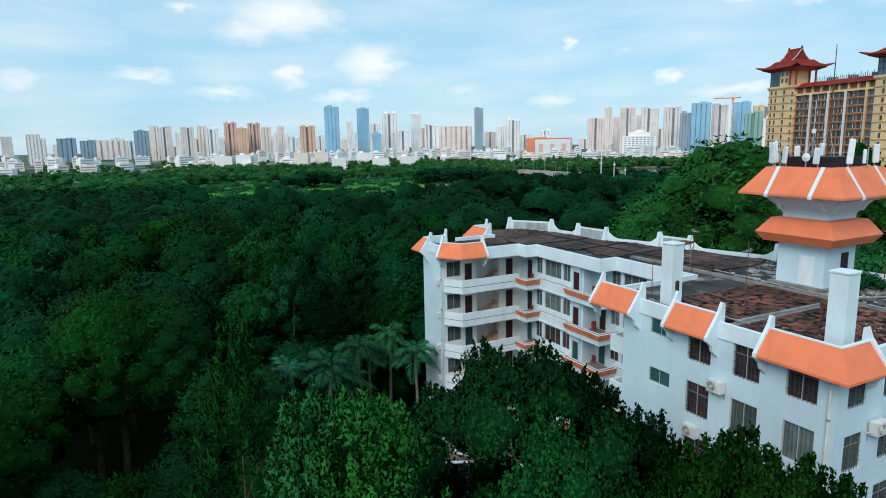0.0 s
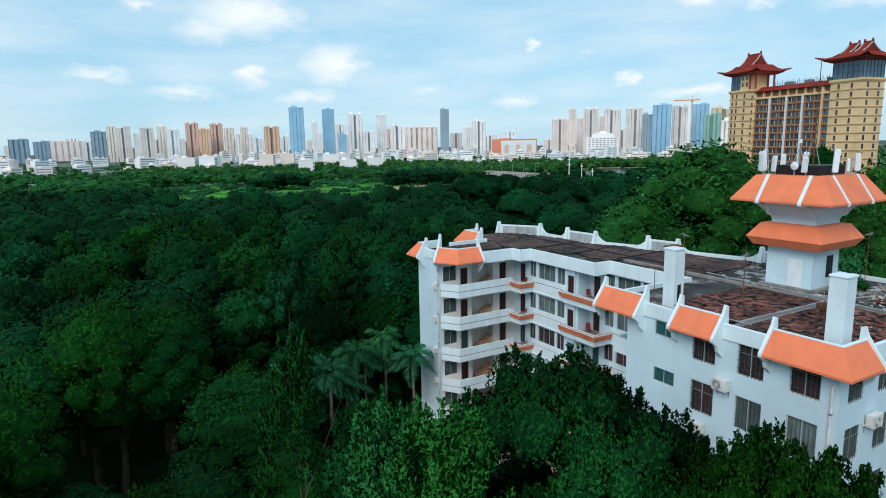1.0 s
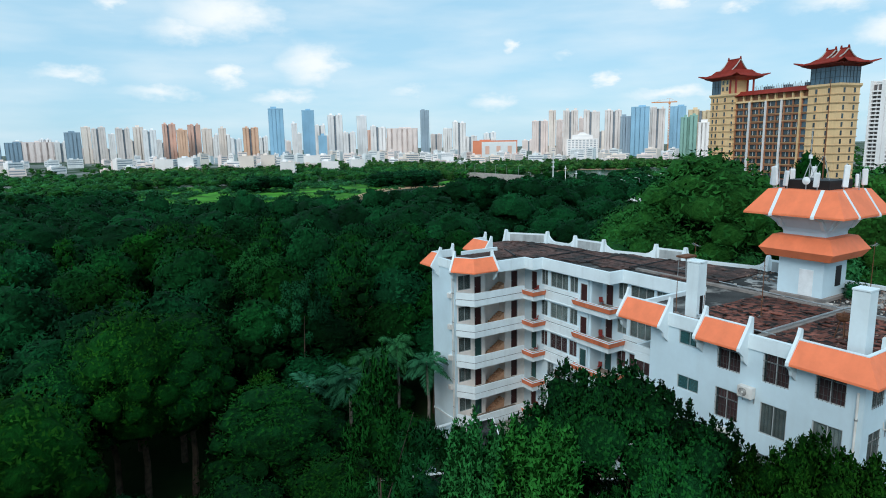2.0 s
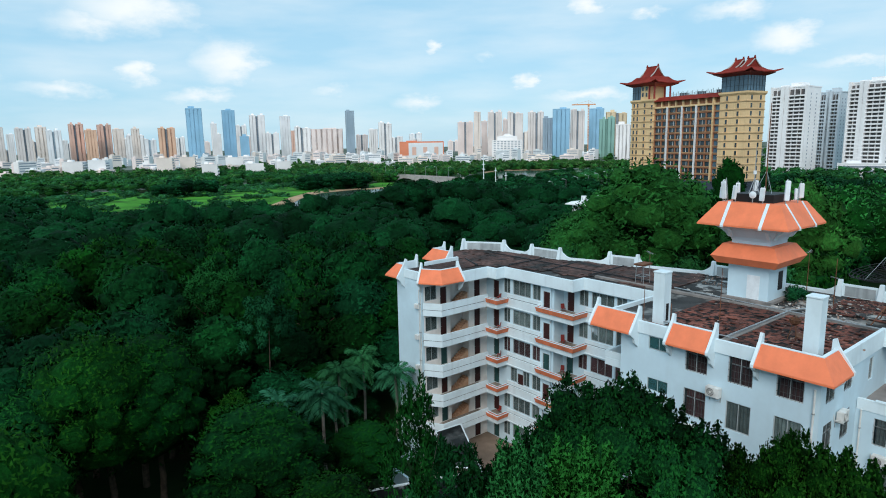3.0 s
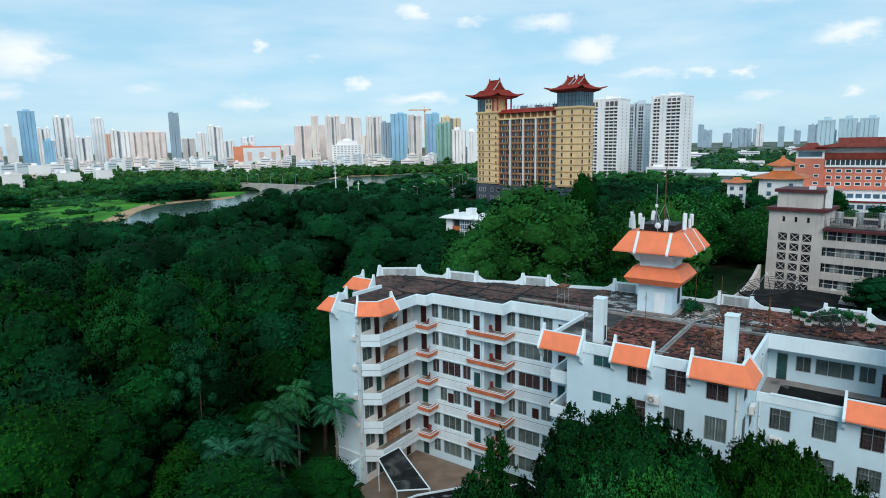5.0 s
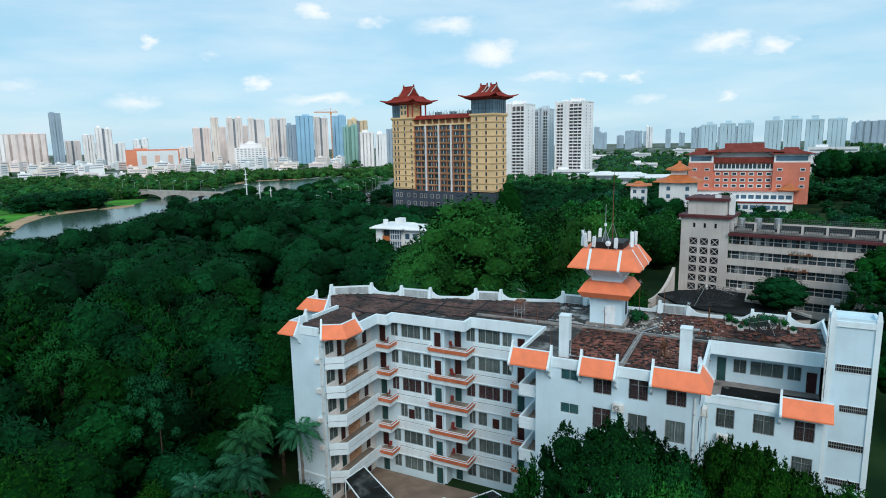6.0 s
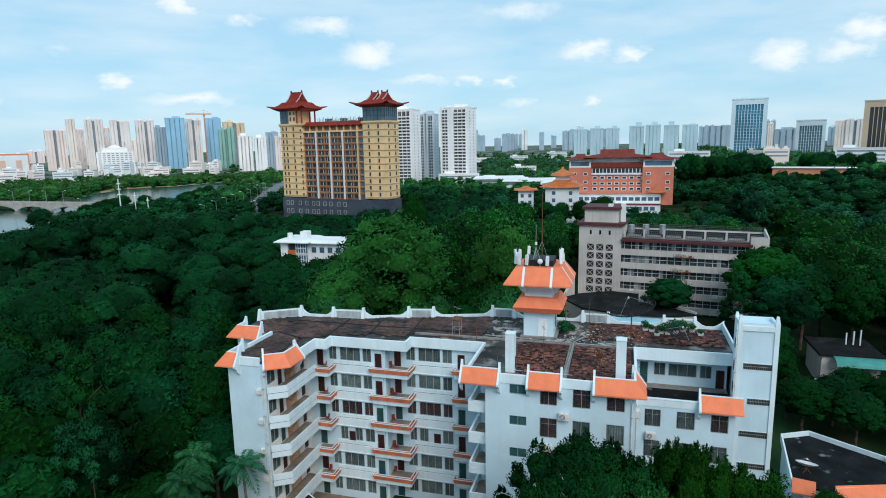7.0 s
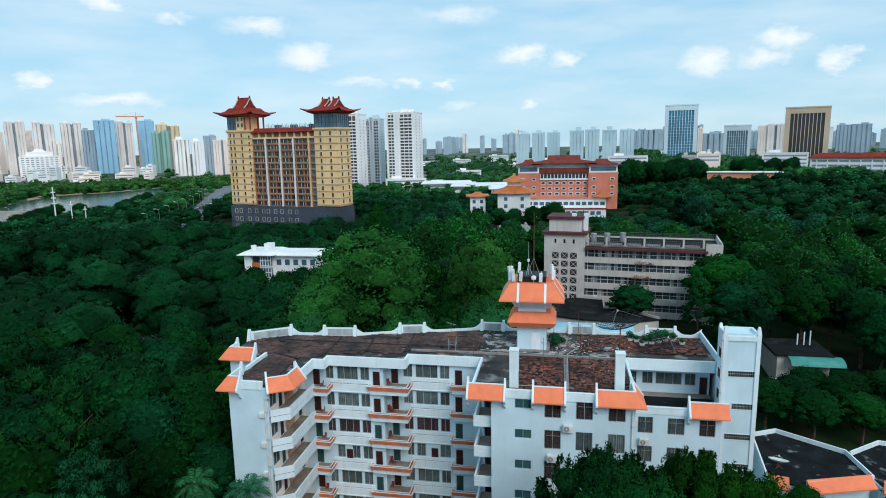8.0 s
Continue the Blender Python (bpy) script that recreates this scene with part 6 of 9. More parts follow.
office_tower(905, -144, -10, 43, 28, 90, "bluetower", CORE_SEA)
highrise(1047, -200, -12, 8, 14, 60, "beige")
highrise(1401, -426, -17, 36, 24, 70, "brown")
highrise(1409, -400, -16, 17, 20, 68, "beige")
highrise(1546, -613, -22, 29, 20, 68, "dark")
highrise(1533, -644, -23, 38, 22, 69, "dark")
highrise(1851, -240, -7, 58, 26, 70, "dark")
highrise(1433, -309, -13, 47, 28, 54, "dark")
office_tower(938, -228, -15, 35, 24, 61, "paleblue", CORE_TEAL)
office_tower(818, -277, -20, 48, 28, 79, "browntower", SMOKED)

for x, y, w, h, st in ((889, 629, 24, 58, "white"), (902, 608, 20, 55, "pale"), (916, 594, 20, 63, "dark"), (922, 578, 26, 59, "pink"), (936, 561, 24, 58, "beige"), (948, 545, 24, 57, "pale"), (960, 520, 26, 56, "pink")):
    highrise(x, y, 33, w, 18, h, st)
fr = random.Random(21)
for k in range(70):                          # towers on the horizon, distance haze put into their pale colours
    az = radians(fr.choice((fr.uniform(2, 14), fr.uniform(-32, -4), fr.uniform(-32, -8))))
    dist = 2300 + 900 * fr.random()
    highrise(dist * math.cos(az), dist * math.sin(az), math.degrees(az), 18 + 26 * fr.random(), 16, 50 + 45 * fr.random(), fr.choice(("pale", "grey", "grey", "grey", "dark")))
for k in range(45):                          # and behind the nearer towers on the lake side
    az = radians(38 + 64 * fr.random())
    dist = 1800 + 700 * fr.random()
    highrise(dist * math.cos(az), dist * math.sin(az), math.degrees(az), 18 + 30 * fr.random(), 16, 30 + 38 * fr.random(), fr.choice(("pale", "white", "pink", "beige", "white")))


# ---------------------------------------------------------------- buildings between the wood and the city
CREAM = material("cream_stucco", (0.84, 0.58, 0.31), 0.8, var=0.10, big=0.1, fine=1.0, stain=(0.40, 0.30, 0.18), streak=0.3)
LEDGE = material("tan_ledge", (0.52, 0.34, 0.18), 0.8, var=0.12, big=0.2, fine=1.0)
TERRA = material("terracotta_band", (0.40, 0.17, 0.09), 0.75, var=0.15, big=0.2, fine=1.0)
RED_TILE = material("red_roof_tile", (0.25, 0.030, 0.020), 0.75, spec=0.12, var=0.18, big=0.3, fine=1.5, bump=0.2)
HALL_TILE = material("brown_red_tile", (0.20, 0.045, 0.034), 0.8, spec=0.1, var=0.18, big=0.3, fine=1.5, bump=0.2)
ORANGE_TILE = material("glazed_orange_tile", (0.52, 0.15, 0.045), 0.5, var=0.15, big=0.3, fine=1.5, bump=0.2)
RED_LACQUER = material("red_lacquer", (0.42, 0.05, 0.035), 0.5, var=0.1)
SLATE = material("slate_cladding", (0.06, 0.075, 0.10), 0.5, var=0.2, big=0.2, fine=1.0)
SMOKE = material("smoked_glass", (0.035, 0.06, 0.075), 0.15, var=0.3, big=0.15, fine=0.8, spec=0.6)
STEEL_BLUE = material("blue_grey_glass", (0.07, 0.14, 0.20), 0.15, var=0.25, big=0.15, fine=0.8, spec=0.6)
BRICKRED = material("red_facing_brick", (0.62, 0.20, 0.13), 0.8, var=0.12, big=0.15, fine=1.2)
PALEGREY = material("weathered_render", (0.56, 0.515, 0.48), 0.85, var=0.12, big=0.2, fine=1.5, stain=(0.30, 0.27, 0.24), streak=0.4)
MAROON = material("maroon_coping", (0.10, 0.025, 0.028), 0.7, var=0.2)
SKYBLUE = material("sky_blue_sheet", (0.30, 0.56, 0.68), 0.5, var=0.12, big=0.3, fine=1.0)
TEALSHEET = material("teal_sheet", (0.05, 0.28, 0.24), 0.5, var=0.15, big=0.5, fine=2.0)
FRAME_WHITE = city_paint("white_window_frame", (0.80, 0.82, 0.83))
PLAINWHITE = material("plain_white_wall", (0.80, 0.82, 0.82), 0.8, var=0.08, big=0.1, fine=0.8, stain=(0.45, 0.45, 0.43), streak=0.35)


def hip_roof(cx, cy, hx, hy, z, rise, flare=1.0, ridge=0.35):
    """A flared tile roof with lifted corners and a short ridge along y."""
    s = Solid()
    rings = []
    for k, zz, lift in ((1.0, 0.0, 0.55), (0.97, 0.35, 0.6), (0.80, 0.18 * rise + 0.3, 0.28), (0.55, 0.42 * rise, 0.1), (0.30, 0.76 * rise, 0.0)):
        a, b = hx * k, hy * k if k > 0.5 else hy * (ridge + (k - 0.3) * (1 - ridge))
        if k <= 0.30:
            b = hy * ridge
        ring = []
        for sx, sy in ((-1, -1), (0, -1), (1, -1), (1, 0), (1, 1), (0, 1), (-1, 1), (-1, 0)):
            corner = sx != 0 and sy != 0
            e = 1.10 if corner and k > 0.9 else 1.0
            ring.append((cx + sx * a * e, cy + sy * b * e, z + zz + (lift * flare if corner else 0)))
        rings.append(ring)
    rings.append([(cx + sx * 0.06 * hx, cy + sy * hy * ridge, z + rise) for sx, sy in ((-1, -1), (0, -1), (1, -1), (1, 0), (1, 1), (0, 1), (-1, 1), (-1, 0))])
    return s.hull(rings)


def gabled_roof(ob, cx, cy, hx, hy, z, rise, ridges):
    """A flared hip roof that ends above in one or two gables with pale barge boards. ridges: rows of (offset along y, half length)."""
    s = Solid()
    rings = []
    for k, zz, lift in ((1.0, 0.0, 1.3), (0.985, 0.4, 1.3), (0.84, 0.10 * rise, 0.5), (0.68, 0.22 * rise, 0.15), (0.52, 0.42 * rise, 0.0)):
        ring = []
        for sx, sy in ((-1, -1), (-0.75, -1), (0, -1), (0.75, -1), (1, -1), (1, -0.75), (1, 0), (1, 0.75), (1, 1), (0.75, 1), (0, 1), (-0.75, 1), (-1, 1), (-1, 0.75), (-1, 0), (-1, -0.75)):
            corner = 1.0 if abs(sx) == 1 and abs(sy) == 1 else 0.22 if 0.75 in (abs(sx), abs(sy)) else 0.0
            e = 1 + 0.13 * corner if k > 0.9 else 1.0
            b = hy - hx * (1 - k)
            ring.append((cx + sx * hx * k * e, cy + sy * b * e, z + zz + lift * corner))
        rings.append(ring)
    roof = part("roof", s.hull(rings), RED_TILE, ob, "red tiled flared roof")
    base, zb, zt = hx * 0.54, z + 0.38 * rise, z + rise
    for off, half in ridges:
        y0, y1 = cy + off - half, cy + off + half
        g = Solid().hull([[(cx - base, yy, zb), (cx - base * 0.5, yy, zb + 0.40 * (zt - zb)), (cx - 0.3, yy, zt), (cx + 0.3, yy, zt), (cx + base * 0.5, yy, zb + 0.40 * (zt - zb)), (cx + base, yy, zb)] for yy in (y0, y1)])
        part("gable", g, RED_TILE, ob)
        for yy in (y0 - 0.1, y1 + 0.1):
            t = Solid()
            for sg in (-1, 1):
                t.rod((cx + sg * base, yy, zb + 0.1), (cx + sg * base * 0.5, yy, zb + 0.42 * (zt - zb)), 0.28, n=5).rod((cx + sg * base * 0.5, yy, zb + 0.42 * (zt - zb)), (cx, yy, zt + 0.1), 0.28, n=5)
            part("barge_board", t, STONE, roof)
        r = Solid().box(cx - 0.4, cx + 0.4, y0 - 0.2, y1 + 0.2, zt - 0.15, zt + 0.45)
        for yy in (y0, y1):
            r.oblong(cx, yy, [(0.4, 0.4, zt), (0.12, 0.25, zt + 1.4)])
        part("ridge", r, RED_TILE, roof)


def hotel():
    ob = thing("hotel", "cream and orange hotel tower with two red Chinese roofs", "building", m=pose(267.0, 163.1, height(267, 163), 0, 0, -11))
    win = Solid().box(-0.12, 0.05, -0.52, 0.52, -0.95, 0.95).mesh("window")
    corner = ((-1, -1), (1, -1), (1, 1), (-1, 1))
    ring = [(x, sy * a, sz * b) for x in (-0.2, 0.0) for a, b in ((0.62, 1.1), (0.54, 0.95)) for sy, sz in corner]
    sides = []
    for i in range(4):
        j = (i + 1) % 4
        sides += [(i, 4 + i, 4 + j, j), (8 + i, 8 + j, 12 + j, 12 + i), (i, j, 8 + j, 8 + i), (4 + i, 12 + i, 12 + j, 4 + j)]
    hood = Solid().add(ring, sides).mesh("window_trim")
    rows_ = [17.3 + 3.38 * k for k in range(11)]
    for side, yc, h in (("right", -26.7, 6.7), ("left", 25.9, 7.5)):
        part("tower_body", Solid().box(0, 12, yc - h, yc + h, 15, 53), CREAM, ob)
        part("cornice", Solid().oblong(6, yc, [(6.1, h + 0.1, 52.2), (6.6, h + 0.6, 53), (6.6, h + 0.6, 53.8)]), CREAM, ob)
        sill = Solid().oblong(6, 0, [(6.22, h + 0.22, -0.2), (6.22, h + 0.22, 0.2)]).mesh("ledge")
        if side == "right":
            lan = part("lantern", Solid().box(0.3, 11.7, yc - h + 0.3, yc + h - 0.3, 53.8, 61.2), STEEL_BLUE, ob, "blue glass storey")
            s = Solid()
            for i in range(7):
                y = yc - h + 0.3 + (2 * h - 0.6) * i / 6
                s.box(0.15, 0.3, y - 0.08, y + 0.08, 53.8, 61.2)
                s.box(0.3 + 11.4 * i / 6 - 0.08, 0.3 + 11.4 * i / 6 + 0.08, yc - h + 0.15, yc - h + 0.3, 53.8, 61.2)
            for z in (56.2, 58.7):
                s.box(0.15, 0.3, yc - h + 0.3, yc + h - 0.3, z, z + 0.12).box(0.3, 11.7, yc - h + 0.15, yc - h + 0.3, z, z + 0.12)
            part("mullion", s, SMOKE, lan)
        else:
            lan = part("lantern", Solid().box(0.3, 11.7, yc + 1.5, yc + h - 0.3, 53.8, 61.2), STEEL_BLUE, ob, "blue glass storey")
            s = Solid()
            for i in range(4):
                y = yc + 1.5 + (h - 1.8) * i / 3
                s.box(0.15, 0.3, y - 0.08, y + 0.08, 53.8, 61.2)
            s.box(0.15, 0.3, yc + 1.5, yc + h - 0.3, 57.4, 57.6)
            part("mullion", s, SMOKE, lan)
            part("loft", Solid().box(0.1, 11.7, yc - 3.4, yc + 1.5, 53.8, 61.2), CREAM, ob)
            for y in (yc - 3.8, yc - 7.2):
                for x in (0.4, 11.4):
                    part("column", Solid().square(x, y, [(0.32, 53.8), (0.32, 61.2)]), RED_LACQUER, ob)
            part("beam", Solid().box(0.1, 0.7, yc - 7.5, yc - 3.5, 60.3, 61.2), RED_LACQUER, ob)
            repeat_part("window", win, ob, [(0.1, yc - y, z) for y in (-0.2, 2.3) for z in (56.2, 59.2)], SMOKE)
        part("eave_board", Solid().oblong(6, yc, [(6.1, h + 0.1, 60.4), (8.4, h + 2.4, 61.4), (8.4, h + 2.4, 61.7)]), RED_LACQUER, ob)
        if side == "left":
            gabled_roof(ob, 6, yc, 9.4, h + 3.2, 61.5, 8.6, [(0.0, 3.6)])
        else:
            gabled_roof(ob, 6, yc, 9.4, h + 3.2, 61.5, 6.0, [(2.6, 1.9), (-3.2, 1.6)])
        cols = (5.6, 3.2, -1.6) if side == "left" else (3.0, -2.6)
        spots = [(0.0, yc + c, z) for c in cols for z in rows_]
        if side == "left":
            spots += [(0.0, yc - 6.3, z - 1.2) for z in rows_]
        repeat_part("window", win, ob, spots, SMOKE)
        repeat_part("window_trim", hood, ob, spots, CREAM)
        repeat_part("ledge", sill, ob, [(0.0, yc, z - 1.6) for z in rows_], LEDGE)
        if side == "right":
            wside = Solid().box(-0.5, 0.5, -0.12, 0.05, -0.95, 0.95).mesh("window")
            repeat_part("window", wside, ob, [(x, yc - h, z) for x in (3.0, 9.0) for z in rows_], SMOKE)
    # middle front: a window in every cell of the grid, brown spandrels, pale fins
    L, R = 18.4, -20.0
    part("front_wall", Solid().box(1.5, 12, R, L, 14, 52.2), TERRA, ob)
    cells = [L - 0.2 - (L + 16.4) * i / 8 for i in range(9)]
    pane = Solid().box(1.30, 1.5, -1.85, 1.85, -1.0, 1.0).mesh("window")
    bar = Solid().box(1.22, 1.32, -0.09, 0.09, -1.0, 1.0).mesh("mullion")
    strip = Solid().box(1.30, 1.5, -1.5, 1.5, -1.15, 1.15).mesh("window")
    hr_ = random.Random(4)
    for k in range(11):
        z = 15.9 + 3.18 * k
        mids = [(a + b) / 2 for a, b in zip(cells, cells[1:])]
        repeat_part("window", pane, ob, [(0, y, z) for y in mids], SMOKE)
        repeat_part("mullion", bar, ob, [(0, y + hr_.choice((-0.6, 0.0, 0.7)), z) for y in mids], FRAME_WHITE)
        repeat_part("window", strip, ob, [(0, -18.3, z)], STEEL_BLUE)
        part("spandrel", Solid().box(0.75, 1.5, R, L, z + 1.15, z + 1.75), TERRA if k < 10 else CREAM, ob)
        part("sill_band", Solid().box(0.6, 1.5, R, L, z + 1.75, z + 2.0), LEDGE if k < 10 else CREAM, ob)
    part("cornice", Solid().box(0.3, 1.5, R, L, 48.9, 49.7), CREAM, ob)
    for i, y in enumerate(cells):
        part("pier", Solid().box(0.9, 1.5, y - 0.3, y + 0.3, 14.2, 49.0), TERRA, ob)
        part("attic_post", Solid().box(0.4, 1.5, y - 0.32, y + 0.32, 49.7, 52.2), CREAM, ob)
    for y in (9.95, 1.1, -7.1):
        part("fin", Solid().box(-0.1, 0.7, y - 0.27, y + 0.27, 14.0, 49.2), FRAME_WHITE, ob, "white vertical fin")
    part("fin", Solid().box(0.0, 0.7, -16.6, -16.0, 14.0, 52.2), CREAM, ob)
    part("eave", Solid().add([(-0.6, R, 52.2), (-0.6, L, 52.2), (3.5, L, 54.4), (3.5, R, 54.4), (3.5, R, 52.2), (3.5, L, 52.2)], [(0, 1, 2, 3), (0, 3, 4), (1, 5, 2), (3, 2, 5, 4), (0, 4, 5, 1)]), RED_TILE, ob, "red tile strip")
    part("roof_deck", Solid().box(3.5, 12, R, L, 52.2, 53.4), STONE, ob)
    for i, y in enumerate((-15, -9, -4, 2, 6)):
        part("plant_box", Solid().box(7, 10, y, y + 2.6, 53.4, 56.0 - (i % 2)), STONE if i % 2 else SLATE, ob)
    for i in range(32):
        part("roof_post", Solid().box(4.0, 4.2, -18.6 + 0.95 * i, -18.4 + 0.95 * i, 53.4, 56.6 - 0.5 * (i % 3)), STEEL, ob)
    part("podium", Solid().box(-1.2, 13, -33.6, 33.6, 0, 14.4), SLATE, ob, "dark slate podium")
    pw = Solid()
    for e in (-1, 1):
        pw.box(-0.15, 0.05, e * 0.75, e * 0.95, -1.1, 1.1).box(-0.15, 0.05, -0.75, 0.75, e * 0.95, e * 1.15)
    pw = pw.mesh("podium_window")
    repeat_part("podium_window", pw, ob, [(-1.2, y, z) for z in (3.4, 7.5, 11.8) for y in (30, 27, 21.5, 17, 12.5, 9.5, 5, 1, -4, -8)], STONE)
    return ob


hotel()


def red_hall():
    ob = thing("red_brick_hall", "red brick hall with hipped red roofs and white lower storeys", "building", m=pose(345, 19, height(345, 19) - 4.0, 0, 0, 2))
    base = height(345, 19) - 4.0
    Z = lambda z: z - base
    part("lower_block", Solid().box(-6, 14, -22, 25, Z(-2), Z(11.7)), PLAINWHITE, ob, "white lower storeys")
    w = Solid().box(-0.15, 0.05, -1.3, 1.3, -1.0, 1.0).mesh("window")
    repeat_part("window", w, ob, [(-6, 22 - 3.5 * k, Z(z)) for k in range(13) for z in (8.7, 4.6)], STEEL_BLUE)
    part("podium", Solid().box(-17, -6.1, -21, 23, Z(-2), Z(6.6)), PLAINWHITE, ob, "white front storeys")
    repeat_part("window", Solid().box(-0.15, 0.05, -1.2, 1.2, -1.0, 1.0).mesh("window"), ob, [(-17, 20.5 - 3.4 * k, Z(z)) for k in range(12) for z in (4.4, 1.0)], STEEL_BLUE)
    part("podium_edge", Solid().box(-17.6, -16.8, -21.5, 23.5, Z(6.6), Z(7.2)), RED_TILE, ob)
    part("lower_eave", Solid().box(-7, -5.8, -24, 26, Z(11.7), Z(12.3)), BRICKRED, ob)
    part("centre", Solid().box(0, 14, -13.5, 20, Z(11.7), Z(28)), BRICKRED, ob)
    for y0, y1 in ((16.5, 29.2), (-28.8, -12)):
        part("wing", Solid().box(-2.2, 14, y0, y1, Z(5), Z(26.5)), BRICKRED, ob)
        part("top_storey", Solid().box(-2.0, 13.8, y0 + 0.2, y1 - 0.2, Z(26.5), Z(30.8)), PLAINWHITE, ob)
        part("glazing", Solid().box(-2.15, -1.9, y0 + 1.2, y1 - 1.2, Z(27.4), Z(29.9)), STEEL_BLUE, ob)
        part("roof", hip_roof(6, (y0 + y1) / 2, 9.4, (y1 - y0) / 2 + 1.2, Z(30.8), 3.4, 0.12, 0.35), HALL_TILE, ob)
        fr = Solid().box(-0.12, 0.05, -1.2, 1.2, -0.8, 0.8).mesh("window")
        repeat_part("window", fr, ob, [(-2.2, y, Z(z)) for y in (y0 + 3.2, y1 - 3.2) for z in (22.8, 18.0, 14.2)], FRAME_WHITE)
        gl = Solid().box(-0.16, 0.0, -0.95, 0.95, -0.55, 0.55).mesh("pane")
        repeat_part("pane", gl, ob, [(-2.2, y, Z(z)) for y in (y0 + 3.2, y1 - 3.2) for z in (22.8, 18.0, 14.2)], SMOKE)
    part("strip_roof", Solid().box(-1.4, 2, -13.5, 17, Z(26.4), Z(29.2)), HALL_TILE, ob)
    part("attic", Solid().box(1.5, 13, -13, 17, Z(28), Z(32)), PLAINWHITE, ob)
    part("roof", hip_roof(6.5, 2.0, 9.5, 17.5, Z(32), 4.6, 0.12, 0.55), HALL_TILE, ob)
    fr = Solid().box(-0.12, 0.05, -1.35, 1.35, -0.85, 0.85).mesh("window")
    gl = Solid().box(-0.16, 0.0, -1.0, 1.0, -0.6, 0.6).mesh("pane")
    spots = [(0, 14.3 - 4.1 * k, Z(z)) for k in range(7) for z in (20.4, 17.1, 14.0)]
    repeat_part("window", fr, ob, spots, FRAME_WHITE)
    repeat_part("pane", gl, ob, spots, SMOKE)
    part("gallery", Solid().box(-0.4, 0.1, -12.8, 16.3, Z(22.4), Z(25.6)), SMOKE, ob)
    for k in range(15):
        y = 16 - 2.05 * k
        part("baluster", Solid().box(-0.7, -0.35, y - 0.2, y + 0.2, Z(22.2), Z(25.8)), FRAME_WHITE, ob)
    part("rail", Solid().box(-0.8, -0.5, -12.8, 16.3, Z(22.2), Z(23.2)), FRAME_WHITE, ob)
    part("porch_roof", hip_roof(-6, -20, 3, 5, Z(12.3), 3.6, 0.8, 0.25), ORANGE_TILE, ob)


red_hall()


def pavilion(x, y, w, h, storeys, ang=0):
    z = height(x, y)
    ob = thing("pavilion", "white pavilion with a tiered glazed orange roof", "building", "pavilions", pose(x, y, z, 0, 0, ang))
    part("body", Solid().square(0, 0, [(w, 0), (w, h)]), PLAINWHITE, ob)
    s = Solid().box(-0.1, 0.05, -0.8, 0.8, -0.9, 0.9).mesh("window")
    repeat_part("window", s, ob, [(-w, yy, zz) for yy in (-w * 0.5, w * 0.5) for zz in (h - 2.5, h - 6)], STEEL_BLUE)
    part("roof", hip_roof(0, 0, w + 1.6, w + 1.8, h, w * 0.62, 0.9, 0.3), ORANGE_TILE, ob)
    if storeys > 1:
        part("drum", Solid().square(0, 0, [(w * 0.42, h + w * 0.35), (w * 0.42, h + w * 0.72)]), PLAINWHITE, ob)
        part("upper_roof", hip_roof(0, 0, w * 0.66, w * 0.66, h + w * 0.66, w * 0.55, 0.9, 0.12), ORANGE_TILE, ob)


pavilion(281, 46, 8.0, 20.0 - height(281, 46), 2, 4)
pavilion(300, 67, 4.0, 16.5 - height(300, 67), 1, 10)


